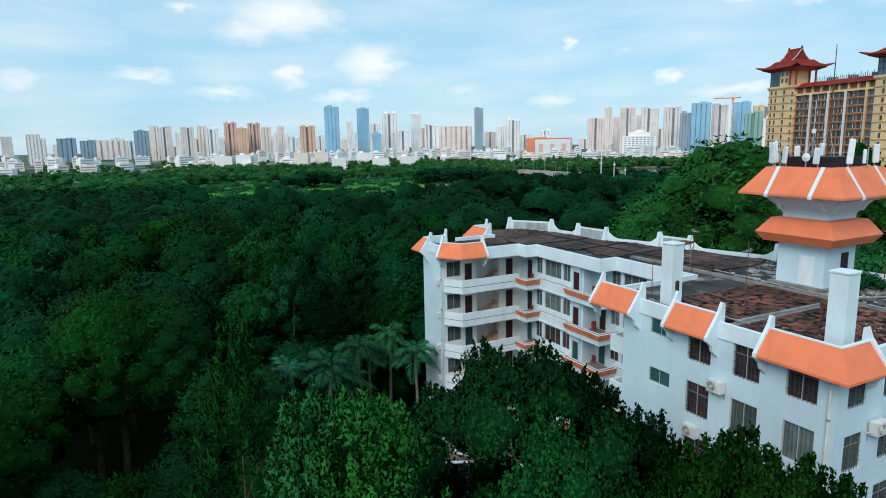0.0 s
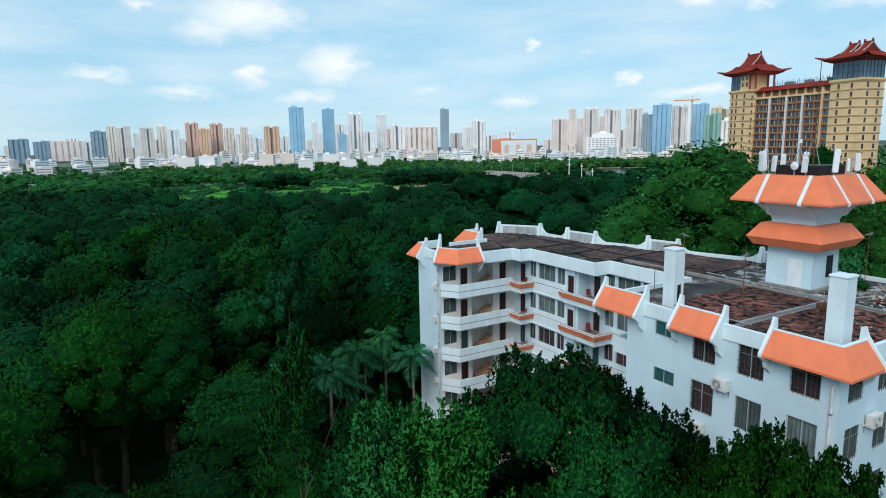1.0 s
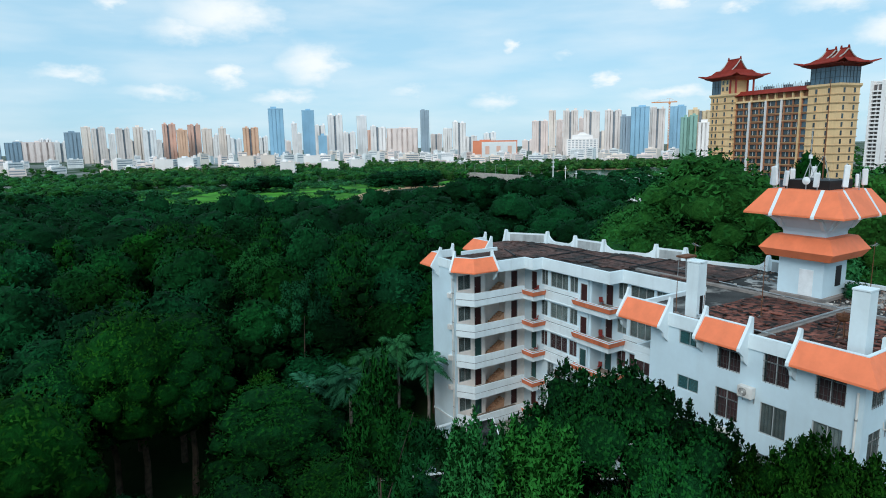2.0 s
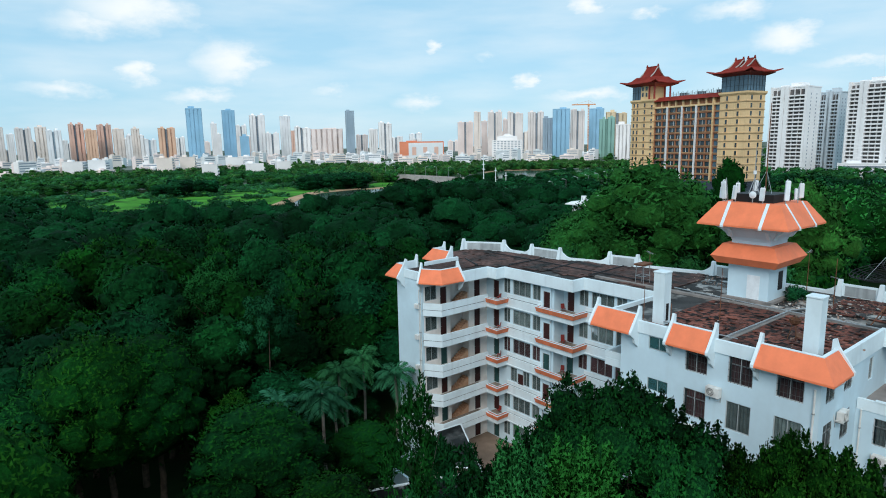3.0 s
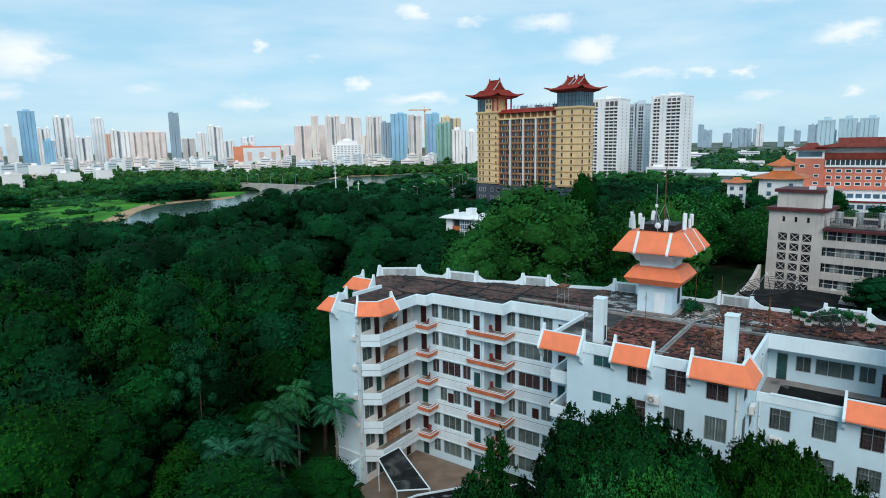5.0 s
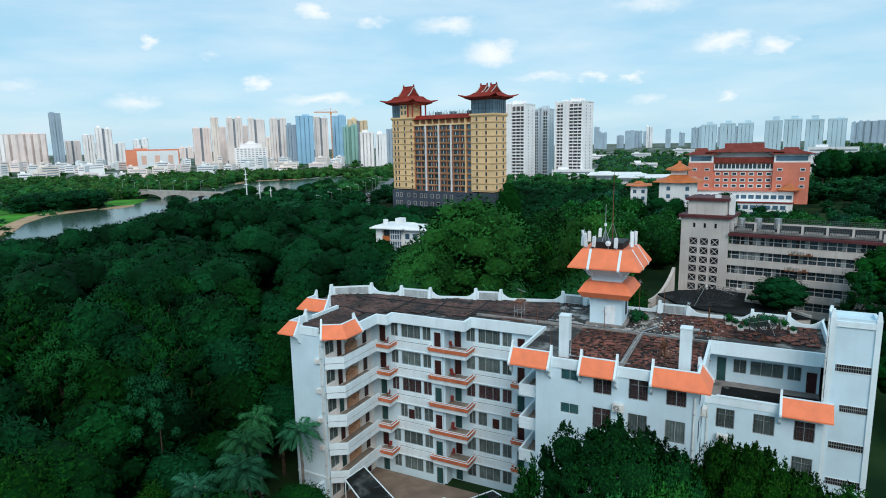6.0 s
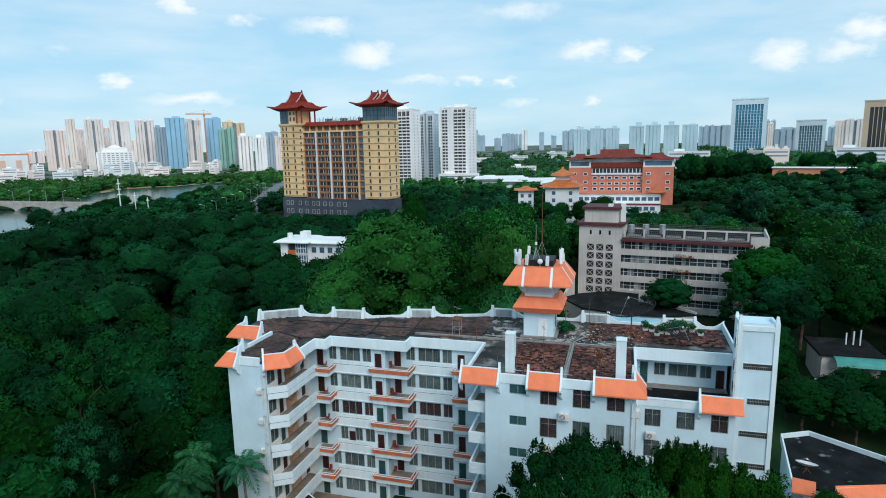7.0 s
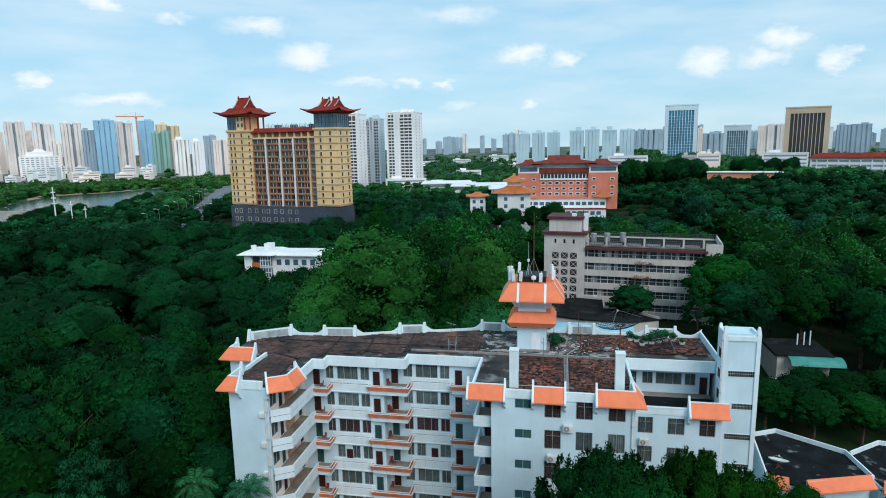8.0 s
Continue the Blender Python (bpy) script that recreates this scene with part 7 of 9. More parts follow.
def school():
    """Pale slab block behind the wood: stair tower with crossed lattice openings and ribbon windows."""
    ob = thing("institute_building", "weathered pale grey block with ribbon windows and lattice stair tower", "building", m=pose(115.0, 26.9, 1.1, 0, 0, -8.0))
    # stair tower
    rows_, cols = [6.0 + 1.95 * k for k in range(7)], (-2.6, -4.7, -6.8)
    holes = [(c - 0.8, c + 0.8, z - 0.75, z + 0.75) for c in cols for z in rows_] + [(c - 0.25, c + 0.25, 20.6, 21.6) for c in cols]
    part("wall", wall("x", 0, 0.4, -9.4, 0, -2, 22.7, holes), PALEGREY, ob)
    part("wall", Solid().box(0.4, 9, -0.4, 0, -2, 22.7).box(0.4, 9, -9.4, -9.0, 19, 22.7).box(1.2, 1.4, -9, -0.4, -2, 22.6), PALEGREY, ob)
    # dark sheet added behind the lattice to colour the tower's inside as shaded
    part("shade", Solid().box(0.9, 1.0, -9, -0.4, -2, 22.6), SMOKE, ob)
    lat = Solid()
    for sg in (-1, 1):
        lat.hull([[(0.1, -0.8 + e, -0.75 * sg), (0.2, -0.8 + e, -0.75 * sg), (0.2, 0.8 + e, 0.75 * sg), (0.1, 0.8 + e, 0.75 * sg)] for e in (-0.07, 0.07)])
    lat = lat.mesh("lattice")
    repeat_part("lattice", lat, ob, [(0.05, c, z) for c in cols for z in rows_], PALEGREY)
    part("coping", Solid().box(-0.6, 9.4, -9.9, 0.5, 22.7, 23.3), MAROON, ob)
    part("penthouse", Solid().box(1.0, 8, -8.4, -1.0, 23.3, 26.2), PALEGREY, ob)
    part("coping", Solid().box(0.5, 8.5, -8.9, -0.5, 26.2, 26.8), MAROON, ob)
    for y in (-6.6, -9.2):
        part("pillar", Solid().square(2.2 if y > -8 else 3.4, y, [(0.5, 22.5), (0.5, 27.4)]), PLAINWHITE, ob)
    school_bar = Solid().box(0.80, 0.95, -0.03, 0.03, 0.75, 2.5).mesh("mullion")
    school_post = Solid().box(0.72, 0.95, -0.07, 0.07, 0.75, 2.5).mesh("mullion")
    school_cloth = Solid().box(0.86, 0.93, -0.34, 0.34, 0.85, 2.3).mesh("curtain")
    school_gap = Solid().box(0.85, 0.92, -0.35, 0.35, 0.8, 2.45).mesh("open_pane")
    pick = random.Random(3)
    # slab
    part("body", Solid().box(1.6, 13, -38.6, -9.4, -2, 20.4), PALEGREY, ob)
    for k in range(6):
        z = 1.6 + 3.05 * k
        part("ribbon_window", Solid().box(0.9, 1.7, -35, -9.6, z + 0.75, z + 2.5), SMOKE, ob)
        part("spandrel", Solid().box(0.0, 1.65, -35.2, -9.42, z - 0.55, z + 0.75), PALEGREY, ob)
        part("rail", Solid().box(0.72, 0.8, -35, -9.6, z + 1.55, z + 1.62), FRAME_WHITE, ob)
        for i in range(33):
            y = -10.0 - 0.76 * i
            part("mullion", school_bar if i % 2 else school_post, BARS if i % 2 else PALEGREY, ob).location = (0, y, z)
            if pick.random() < 0.22:
                part("curtain", school_cloth, CURTAIN, ob).location = (0, y - 0.38, z)
            elif pick.random() < 0.12:
                part("open_pane", school_gap, DARK, ob).location = (0, y - 0.38, z)
    part("end_wall", Solid().box(0.1, 1.7, -38.6, -35.2, -2, 21.3), PALEGREY, ob)
    part("window", Solid().box(0.02, 0.12, -37.8, -36.2, 16.2, 18.2), SMOKE, ob)
    part("window", Solid().box(0.02, 0.12, -37.8, -36.2, 12.6, 14.6), SMOKE, ob)
    part("coping", Solid().box(-0.7, 1.6, -35.6, -9.42, 19.4, 19.9), MAROON, ob)
    for i in range(7):
        y = -10.0 - 4.1 * i
        rail = Solid()
        for zz in (20.55, 20.95, 21.35, 21.75):
            rail.box(0.30, 0.38, y - 3.7, y - 0.3, zz, zz + 0.05)
        for j in range(9):
            rail.box(0.31, 0.37, y - 3.6 + 0.4 * j, y - 3.55 + 0.4 * j, 20.4, 21.8)
        part("roof_rail", rail, BARS, ob)
        part("planter", Solid().box(0.5, 1.2, y - 3.5, y - 0.5, 20.4, 20.9), PALEGREY, ob)
        part("roof_post", Solid().box(0.1, 0.6, y - 0.3, y + 0.1, 20.4, 22.2), PALEGREY, ob)
    part("parapet", Solid().box(0.3, 12.6, -38.5, -38.2, 20.4, 21.6).box(12.3, 12.6, -38.2, -9.4, 20.4, 20.8), PALEGREY, ob)
    part("roof_deck", Solid().box(1.7, 12.2, -38.1, -9.5, 20.4, 20.46), FELT, ob, "black felt roof deck")
    for i in range(7):
        back = Solid()
        y = -10.0 - 4.1 * i
        for zz in (21.0, 21.4, 21.8):
            back.box(12.4, 12.5, y - 4.0, y, zz, zz + 0.06)
        for j in range(10):
            back.box(12.42, 12.48, y - 3.9 + 0.4 * j, y - 3.84 + 0.4 * j, 20.8, 21.86)
        part("roof_rail", back, BARS, ob)
    for x, y in ((4, -11), (5, -14), (6, -17.5)):
        part("tank", Solid().prism(ngon(x, y, 0.7, 10), 20.4, 22.6), STEEL, ob)
    for z, y in ((16.4, -22.5), (13.2, -22.0)):  # rusty balcony racks with boxes on them
        rack = part("rack", Solid().box(-0.9, 0.1, y - 2, y + 2, z, z + 0.12), RUST, ob)
        for j in range(9):
            part("rack_bar", Solid().box(-0.95, -0.9, y - 2 + 0.5 * j, y - 1.95 + 0.5 * j, z, z + 0.8), RUST, rack)
        for j, w in enumerate((0.5, 0.8, 0.4)):
            part("box", Solid().box(-0.7, -0.1, y - 1.6 + 1.2 * j, y - 1.6 + 1.2 * j + w, z + 0.12, z + 0.5 + 0.2 * j), STONE if j else RUST, rack)
    for y in (-12.4, -17.0, -29.5, -33.2):
        part("air_conditioner", Solid().box(-0.45, 0.05, y, y + 0.9, 8.0, 8.7), PLASTIC, ob)


school()

# dark flat roofs and sheds at the foot of the block
low = thing("low_hall", "low hall with a black felt roof and white parapet", "building", "low halls")
LOW_ROOF = [(105.3, 29.8), (110.0, 26.4), (113.8, 19.3), (112.3, 13.4), (105.1, 13.6), (104.0, 9.5), (97.5, 3.2), (95.0, 9.0), (95.6, 18.0), (98.0, 24.8)]
part("body", Solid().prism([(x + 0.3 if x < 104 else x - 0.3, y) for x, y in LOW_ROOF], -1, 8.7), PALEGREY, low)
part("roof", Solid().prism(LOW_ROOF, 8.7, 9.0), FELT, low)
part("parapet", Solid().sweep([(113.8, 19.3), (112.3, 13.4), (105.1, 13.6), (104.0, 9.5), (97.5, 3.2)], [(-0.15, 9.0), (0.15, 9.0), (0.15, 9.45), (-0.15, 9.45)], -1), PALEGREY, low)
top_line = [(102.6 + 1.18 * k, 30.9 - 0.3 * k, 8.3 + 4.6 * (k / 10) ** 2.6) for k in range(11)]
side = top_line + [(114.4, 27.9, 4.0), (102.6, 30.9, 4.0)]
n = len(side)                                # curved wing wall
ramp = Solid().add([(x, y + e, z) for e in (-0.3, 0.3) for x, y, z in side], [tuple(range(n - 1, -1, -1)), tuple(range(n, 2 * n))] + [(i, (i + 1) % n, n + (i + 1) % n, n + i) for i in range(n)])
part("ramp", ramp, PALEGREY, low)
shed = thing("blue_shed", "long shed with a sky-blue sheet roof", "shed")
part("body", Solid().box(90.4, 94.6, 9, 24.5, -1, 7.4), PLAINWHITE, shed)
part("roof", Solid().hull([[(89.8, y, 7.4), (92.4, y, 8.3), (94.9, y, 8.5), (94.9, y, 8.3), (92.4, y, 8.1), (89.8, y, 7.2)] for y in (8.6, 24.9)]), SKYBLUE, shed)
hut = thing("canopy_house", "low house with a black roof and teal barrel canopy", "building")
part("body", Solid().box(82.5, 91, -23, -14.5, -1, 7.4), PALEGREY, hut)
part("roof", Solid().box(82.0, 91.5, -23.5, -14.0, 7.4, 7.8), FELT, hut)
part("canopy", Solid().hull([[(82.2 - 2.3 * math.sin(a), y, 6.5 + 1.1 * math.cos(a)) for a in (0, 0.4, 0.8, 1.2, 1.57)] + [(82.2 - 2.15 * math.sin(a), y, 6.4 + 1.0 * math.cos(a)) for a in (1.57, 1.2, 0.8, 0.4, 0)] for y in (-24.6, -16.0)]), TEALSHEET, hut, "teal corrugated barrel canopy")
part("wall", Solid().box(76.5, 79, -24, -12.5, -1, 4.6), PALEGREY, hut)
for y in (-19.5, -20.6, -21.6):
    part("pipe", Solid().rod((88, y, 7.8), (88, y, 10.6 - (y + 22) * 0.3), 0.12, n=8), PANEL_WHITE, hut)


def annex(poly, z, eaves, n_seg, dish=None):
    ob = thing("annex", "low annex with black felt roof, white parapet and orange eaves", "building", "annexes")
    part("body", Solid().prism([(x * 0.985 + 0.015 * 50, y * 0.97 - 0.2) for x, y in poly], -0.5, z - 0.2), WHITE, ob)
    part("roof", Solid().prism(poly, z - 0.2, z), TERRACE, ob)
    part("parapet", Solid().sweep(poly[:n_seg], [(-0.08, z - 0.4), (0.1, z - 0.4), (0.1, z + 0.6), (-0.08, z + 0.6)], 1), WHITE2, ob)
    for line in eaves:
        part("eave", Solid().sweep(line, [(-0.1, z + 0.75), (1.1, z - 0.35), (1.1, z - 0.5), (-0.1, z + 0.1)], 1), ORANGE, ob, "orange sloping eave")
    return ob


annex([(42.6, -5.2), (45.2, -13.3), (51.3, -12.8), (56.3, -6.1), (54.6, -2.6), (43.4, -1.2)][::-1], 5.15, [[(42.6, -5.2), (45.0, -13.0)][::-1], [(43.4, -1.2), (42.9, -3.4)][::-1]], 6)
annex([(44.6, -14.2), (41, -24), (54, -26), (55.5, -18.5), (51.8, -13.6)][::-1], 4.75, [[(44.6, -14.2), (41.4, -23)][::-1]], 5)


def white_villa():
    ob = thing("white_villa", "white three-storey villa with flat pale roof among trees", "building", m=pose(114, 91, height(114, 91) - 1, 0, 0, 2))
    z1 = 18.6 - height(114, 91) + 1
    part("body", Solid().box(-3.2, 4, 3, 10, 0, z1).box(-2.5, 4, -10.5, 3, 0, z1 - 0.3), PLAINWHITE, ob)
    part("corner_wall", Solid().box(-4, -3.2, 8.0, 10, 0, z1), PLAINWHITE, ob)
    part("roof", Solid().oblong(0, 6.5, [(5.2, 4.8, z1), (5.2, 4.8, z1 + 0.2), (4.2, 3.6, z1 + 0.75)]), PLAINWHITE, ob, "white sheet roof with wide eaves")
    part("roof", Solid().oblong(0.8, -4.4, [(4.4, 7.2, z1 - 0.3), (4.4, 7.2, z1 - 0.1), (3.2, 6.4, z1 + 0.5)]), PLAINWHITE, ob, "white sheet roof with wide eaves")
    part("stair_head", Solid().box(0, 2.4, 4.5, 6.4, z1 + 0.7, z1 + 2.2), PLAINWHITE, ob)
    part("roof_tank", Solid().prism(ngon(-1.2, 8.6, 0.7, 10), z1 + 0.7, z1 + 2.0), PLAINWHITE, ob)
    for k in range(4):
        z = z1 - 3.0 * k
        part("balcony", Solid().box(-4.1, -3.2, 5.9, 8.0, z - 3.1, z - 2.0), ORANGE_TILE, ob, "orange balcony front")
        # no hole: a dark sheet paints the shade of the open balcony
        part("opening", Solid().box(-3.3, -3.16, 5.9, 8.0, z - 2.0, z - 0.35), SMOKE, ob)
        bay = part("bay_window", Solid().box(-3.9, -3.2, 3.0, 5.8, z - 2.7, z - 0.3), STEEL_BLUE, ob, "blue glazed bay")
        for y in (3.0, 3.7, 4.4, 5.1, 5.7):
            part("mullion", Solid().box(-4.02, -3.9, y, y + 0.12, z - 3.0, z), FRAME_WHITE, bay)
        for dz in (2.8, 1.5, 0.25):
            part("rail", Solid().box(-4.05, -3.9, 3.0, 5.9, z - dz, z - dz + 0.16), FRAME_WHITE, bay)
    repeat_part("window", Solid().box(-0.12, 0.05, -0.6, 0.6, -0.7, 0.7).mesh("window"), ob, [(-2.5, 1.5 - 2.2 * k, z1 - z) for k in range(5) for z in (2.0, 5.0)], STEEL_BLUE)


white_villa()


def flat_block(x, y, ang, w, d, h, paint, words, rows_=3):
    """A low city house: body, parapet, stair head, rows of windows."""
    ob = thing("city_house", words, "building", "low houses of the city", pose(x, y, height(x, y) - 0.5, 0, 0, ang))
    part("body", Solid().box(-d / 2, d / 2, -w / 2, w / 2, 0, h), paint, ob)
    part("parapet", Solid().box(-d / 2 - 0.2, -d / 2 + 0.2, -w / 2, w / 2, h, h + 0.8).box(-d / 2, d / 2, w / 2 - 0.3, w / 2, h, h + 0.8), paint, ob)
    part("stair_head", Solid().box(-1, d / 2 - 1, w * 0.1, w * 0.35, h, h + 2.6), paint, ob)
    for k in range(rows_):
        z = h - 2.6 - 3.2 * k
        if z > 1:
            part("ribbon_window", Solid().box(-d / 2 - 0.05, -d / 2 + 0.1, -w / 2 + 1.2, w / 2 - 1.2, z, z + 1.3), CORE_DARK, ob)
    return ob


big = flat_block(750, 1007, 53, 88, 40, 36, city_paint("orange_cladding", (0.80, 0.27, 0.15)), "orange and white department store", 0)
for k in range(3):
    part("panel", Solid().box(-20.6, -20.0, 8 - 22 * k, 22 - 22 * k, 3, 33), FRAME_WHITE, big, "white facade panel")
    part("window", Solid().box(-21.0, -20.5, 11 - 22 * k, 19 - 22 * k, 10, 26), STYLES["brick"][0], big)
part("facade", Solid().box(-20.4, -19.9, -42, 26, 1, 34), FRAME_WHITE, big)
orn = flat_block(803, 817, 45, 55, 26, 36, STYLES["white"][0], "ornate white building with stepped gables", 9)
part("gable", Solid().oblong(0, 0, [(9, 18, 36), (9, 18, 43), (4, 9, 44), (3, 4, 48)]), STYLES["white"][0], orn)
for k in range(9):
    part("pier", Solid().box(-13.6, -13.0, -26 + 6.3 * k, -23.5 + 6.3 * k, 0, 37), STYLES["white"][0], orn)

# low houses of the far side of the lake
hr = random.Random(11)
paints = [(STYLES["white"][0], "white flat-roofed house in the city"), (PLAINWHITE, "white low block with dark windows"), (STYLES["beige"][0], "beige low block in the city"), (STYLES["pink"][0], "pale pink low block in the city"), (STYLES["pale"][0], "pale grey low block in the city")]
for k in range(175):
    az = radians(37 + 66 * hr.random())
    dist = 900 + 560 * hr.random() ** 1.2
    x, y = dist * math.cos(az), dist * math.sin(az)
    if inside(LAKE, x, y) or inside(MEADOW, x, y):
        continue
    mat, words = hr.choice(paints)
    flat_block(x, y, math.degrees(az) + hr.choice((-30, 0, 25)), 9 + 17 * hr.random() ** 1.5, 12, (8 + 15 * hr.random()) * (0.6 if dist < 980 else 0.9), mat, words, hr.choice((2, 3, 4)))
for x, y, w, h, mat in ((209, 822, 18, 21, STYLES["beige"][0]), (243, 844, 18, 21, STYLES["beige"][0]), (209, 660, 15, 16, STYLES["white"][0]), (324, 897, 24, 18, STYLES["white"][0]), (258, 662, 18, 15, STYLES["white"][0]), (294, 669, 15, 16, STYLES["white"][0]), (150, 905, 20, 19, STYLES["pale"][0]), (131, 960, 24, 17, STYLES["white"][0])):
    ob = flat_block(x, y, 70, w, 30, h, mat, "four-storey house with a blank gable behind the meadow", 0)
    for k in range(int(h / 3.3)):            # balconies down its long side
        part("balcony", Solid().box(-14, 13, -w / 2 - 1.5, -w / 2 - 0.01, 3.3 * k, 3.3 * k + 1.1), mat, ob)
        part("window", Solid().box(-13, 13, -w / 2 - 0.06, -w / 2 + 0.1, 3.3 * k + 1.1, 3.3 * k + 2.7), CORE_DARK, ob)
for k in range(26):
    az = radians(-30 + 52 * hr.random())
    dist = 560 + 900 * hr.random()
    x, y = dist * math.cos(az), dist * math.sin(az)
    mat, words = hr.choice(paints)
    flat_block(x, y, math.degrees(az) + hr.choice((-20, 0, 25)), 22 + 30 * hr.random(), 14, 9 + 9 * hr.random(), mat, words)

# long red-roofed block and the white sheds on the hill
ob = flat_block(447, -191, -22, 78, 16, 19.5, PLAINWHITE, "long white block under a red tile roof", 3)
part("roof", Solid().oblong(0, 0, [(9.5, 40.5, 19.5), (9.5, 40.5, 20.0), (2.5, 34, 23.0)]), RED_TILE, ob)
for k in range(12):
    part("pillar", Solid().box(-8.5, -7.9, -37 + 6.5 * k, -36.2 + 6.5 * k, 0, 19.5), PLAINWHITE, ob)
for x, y, ang, w, d, top, mat, words, rows_ in (
        (587, -40, -4, 36, 14, 29.9, PLAINWHITE, "long low white building behind dark trees", 2), (559, -90, -9, 12, 10, 30.4, PALEGREY, "small grey flat-roofed house on the slope", 1),
        (540, -163, -16, 34, 16, 31.9, PLAINWHITE, "blue-white four-storey block behind the red roof", 4)):
    flat_block(x, y, ang, w, d, top - height(x, y), mat, words, rows_)
ob = flat_block(575, -110, -11, 20, 14, 31.0 - height(575, -110), STYLES["beige"][0], "cream house with stepped gables on the slope", 2)
for y in (-7.0, 0.0, 7.0):
    h = 31.0 - height(575, -110)
    part("gable", Solid().oblong(-5.5, y, [(1.2, 2.6, h), (1.2, 2.6, h + 1.6), (1.0, 1.4, h + 1.7), (1.0, 1.1, h + (4.6 if y == 0 else 3.2))]), STYLES["beige"][0], ob)
ob = thing("garden_hall", "long low orange hall with a white roof at the wood's edge", "building", m=pose(423, -100, height(423, -100), 0, 0, -15))
h = 22.4 - height(423, -100)
part("body", Solid().box(-3, 3, -23, 23, -2, h - 0.8), city_paint("orange_hall", (0.72, 0.30, 0.17)), ob)
part("roof", Solid().oblong(0, 0, [(4, 23.6, h - 0.8), (4, 23.6, h - 0.4), (0.8, 23, h)]), PLAINWHITE, ob)
for x, y, w in ((470, 86, 46), (500, 120, 40), (440, 60, 30)):
    ob = flat_block(x, y, 8, w, 20, 11, PLAINWHITE, "long low hall with white roof", 1)
    part("roof", Solid().oblong(0, 0, [(12, w / 2 + 2, 11), (12, w / 2 + 2, 11.6), (1, w / 2, 13.4)]), PLAINWHITE, ob)


# bridge over the lake with lamps
def bridge(ax, ay, bx, by):
    length = math.hypot(bx - ax, by - ay)
    ob = thing("bridge", "pale stone road bridge with low arches over the lake", "bridge", m=pose(ax, ay, 0, 0, 0, math.degrees(math.atan2(by - ay, bx - ax))))
    n = 3
    span = length / n
    for k in range(n):
        for sg in (-5, 4.6):
            s = Solid()
            top = [(span * k + span * i / 16, sg, 5.0) for i in range(17)]
            bot = [(span * k + span * i / 16, sg, -1.0 if i in (0, 16) else 4.1 * math.sin(math.pi * i / 16) ** 0.55 - 0.6) for i in range(17)]
            v = top + bot + [(x, sg + 0.4, z) for x, _, z in top + bot]
            f = [(i, i + 1, 18 + i, 17 + i) for i in range(16)] + [(34 + i + 1, 34 + i, 34 + 17 + i, 34 + 18 + i) for i in range(16)] + [(17 + i, 18 + i, 52 + i, 51 + i) for i in range(16)]
            part("arch", s.add(v, f), STONE, ob)
    part("deck", Solid().box(-20, length + 20, -4.6, 4.6, 4.4, 5.1), ASPHALT, ob)
    for sg in (-5.1, 4.7):
        part("parapet", Solid().box(-20, length + 20, sg, sg + 0.4, 5.0, 6.1), STONE, ob)
    return ob


bridge(311, 368, 312, 462)


# small pale house half hidden in the wood
ob = thing("wood_house", "small pale house with a flat roof among dark trees", "building", m=pose(76, 106, 0, 0, 0, 38))
part("body", Solid().box(-3, 3, -5, 5, -1, 6.6), PALEGREY, ob)
part("roof", Solid().box(-3.5, 3.5, -5.5, 5.5, 6.6, 7.0), TERRACE, ob)
for y in (-3.4, -0.8, 1.8):
    w = part("window", Solid().box(-3.06, -2.98, y, y + 1.5, 3.6, 5.2), DARK, ob)
    part("frame", Solid().box(-3.12, -3.04, y + 0.70, y + 0.80, 3.6, 5.2), FRAME_WHITE, w)


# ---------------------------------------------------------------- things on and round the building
# grey that paints the shadow behind the fan guard onto a flat disc
FAN = material("fan_shade", (0.13, 0.13, 0.125), 0.6, var=0.2)


def ac_unit(m):
    ob = thing("air_conditioner", "white outdoor air conditioner on a wall bracket", "air conditioner", "air conditioners", m)
    part("body", Solid().oblong(-0.30, 0, [(0.19, 0.46, 0.0), (0.2, 0.48, 0.03), (0.2, 0.48, 0.67), (0.18, 0.46, 0.72)]), PLASTIC, ob)
    s = Solid()
    ring = [(-0.51, 0.12 + 0.27 * math.cos(a), 0.36 + 0.27 * math.sin(a)) for a in [2 * math.pi * i / 16 for i in range(16)]]
    s.hull([ring, [(-0.525, y, z) for _, y, z in ring]])
    part("fan_grille", s, FAN, ob, "round fan disc coloured as shade")
    for q in (0.27, 0.2, 0.14):
        loop = Solid()
        for i in range(16):
            a, b = 2 * math.pi * i / 16, 2 * math.pi * (i + 1) / 16
            loop.rod((-0.535, 0.12 + q * math.cos(a), 0.36 + q * math.sin(a)), (-0.535, 0.12 + q * math.cos(b), 0.36 + q * math.sin(b)), 0.012, n=4)
        part("guard_ring", loop, PLASTIC, ob)
    hub = [(-0.53, 0.12 + 0.09 * math.cos(a), 0.36 + 0.09 * math.sin(a)) for a in [2 * math.pi * i / 10 for i in range(10)]]
    part("hub", Solid().hull([hub, [(-0.545, y, z) for _, y, z in hub]]), PLASTIC, ob)
    for y in (-0.38, 0.38):
        part("bracket", Solid().box(-0.55, 0.02, y - 0.02, y + 0.02, -0.06, 0.0).box(-0.03, 0.02, y - 0.02, y + 0.02, -0.4, -0.06), STEEL, ob)
    part("hose", Solid().rod((-0.3, 0.48, 0.2), (-0.05, 0.62, 0.1), 0.03).rod((-0.05, 0.62, 0.1), (0.0, 0.66, 0.55), 0.03), PLASTIC, ob)
    return ob


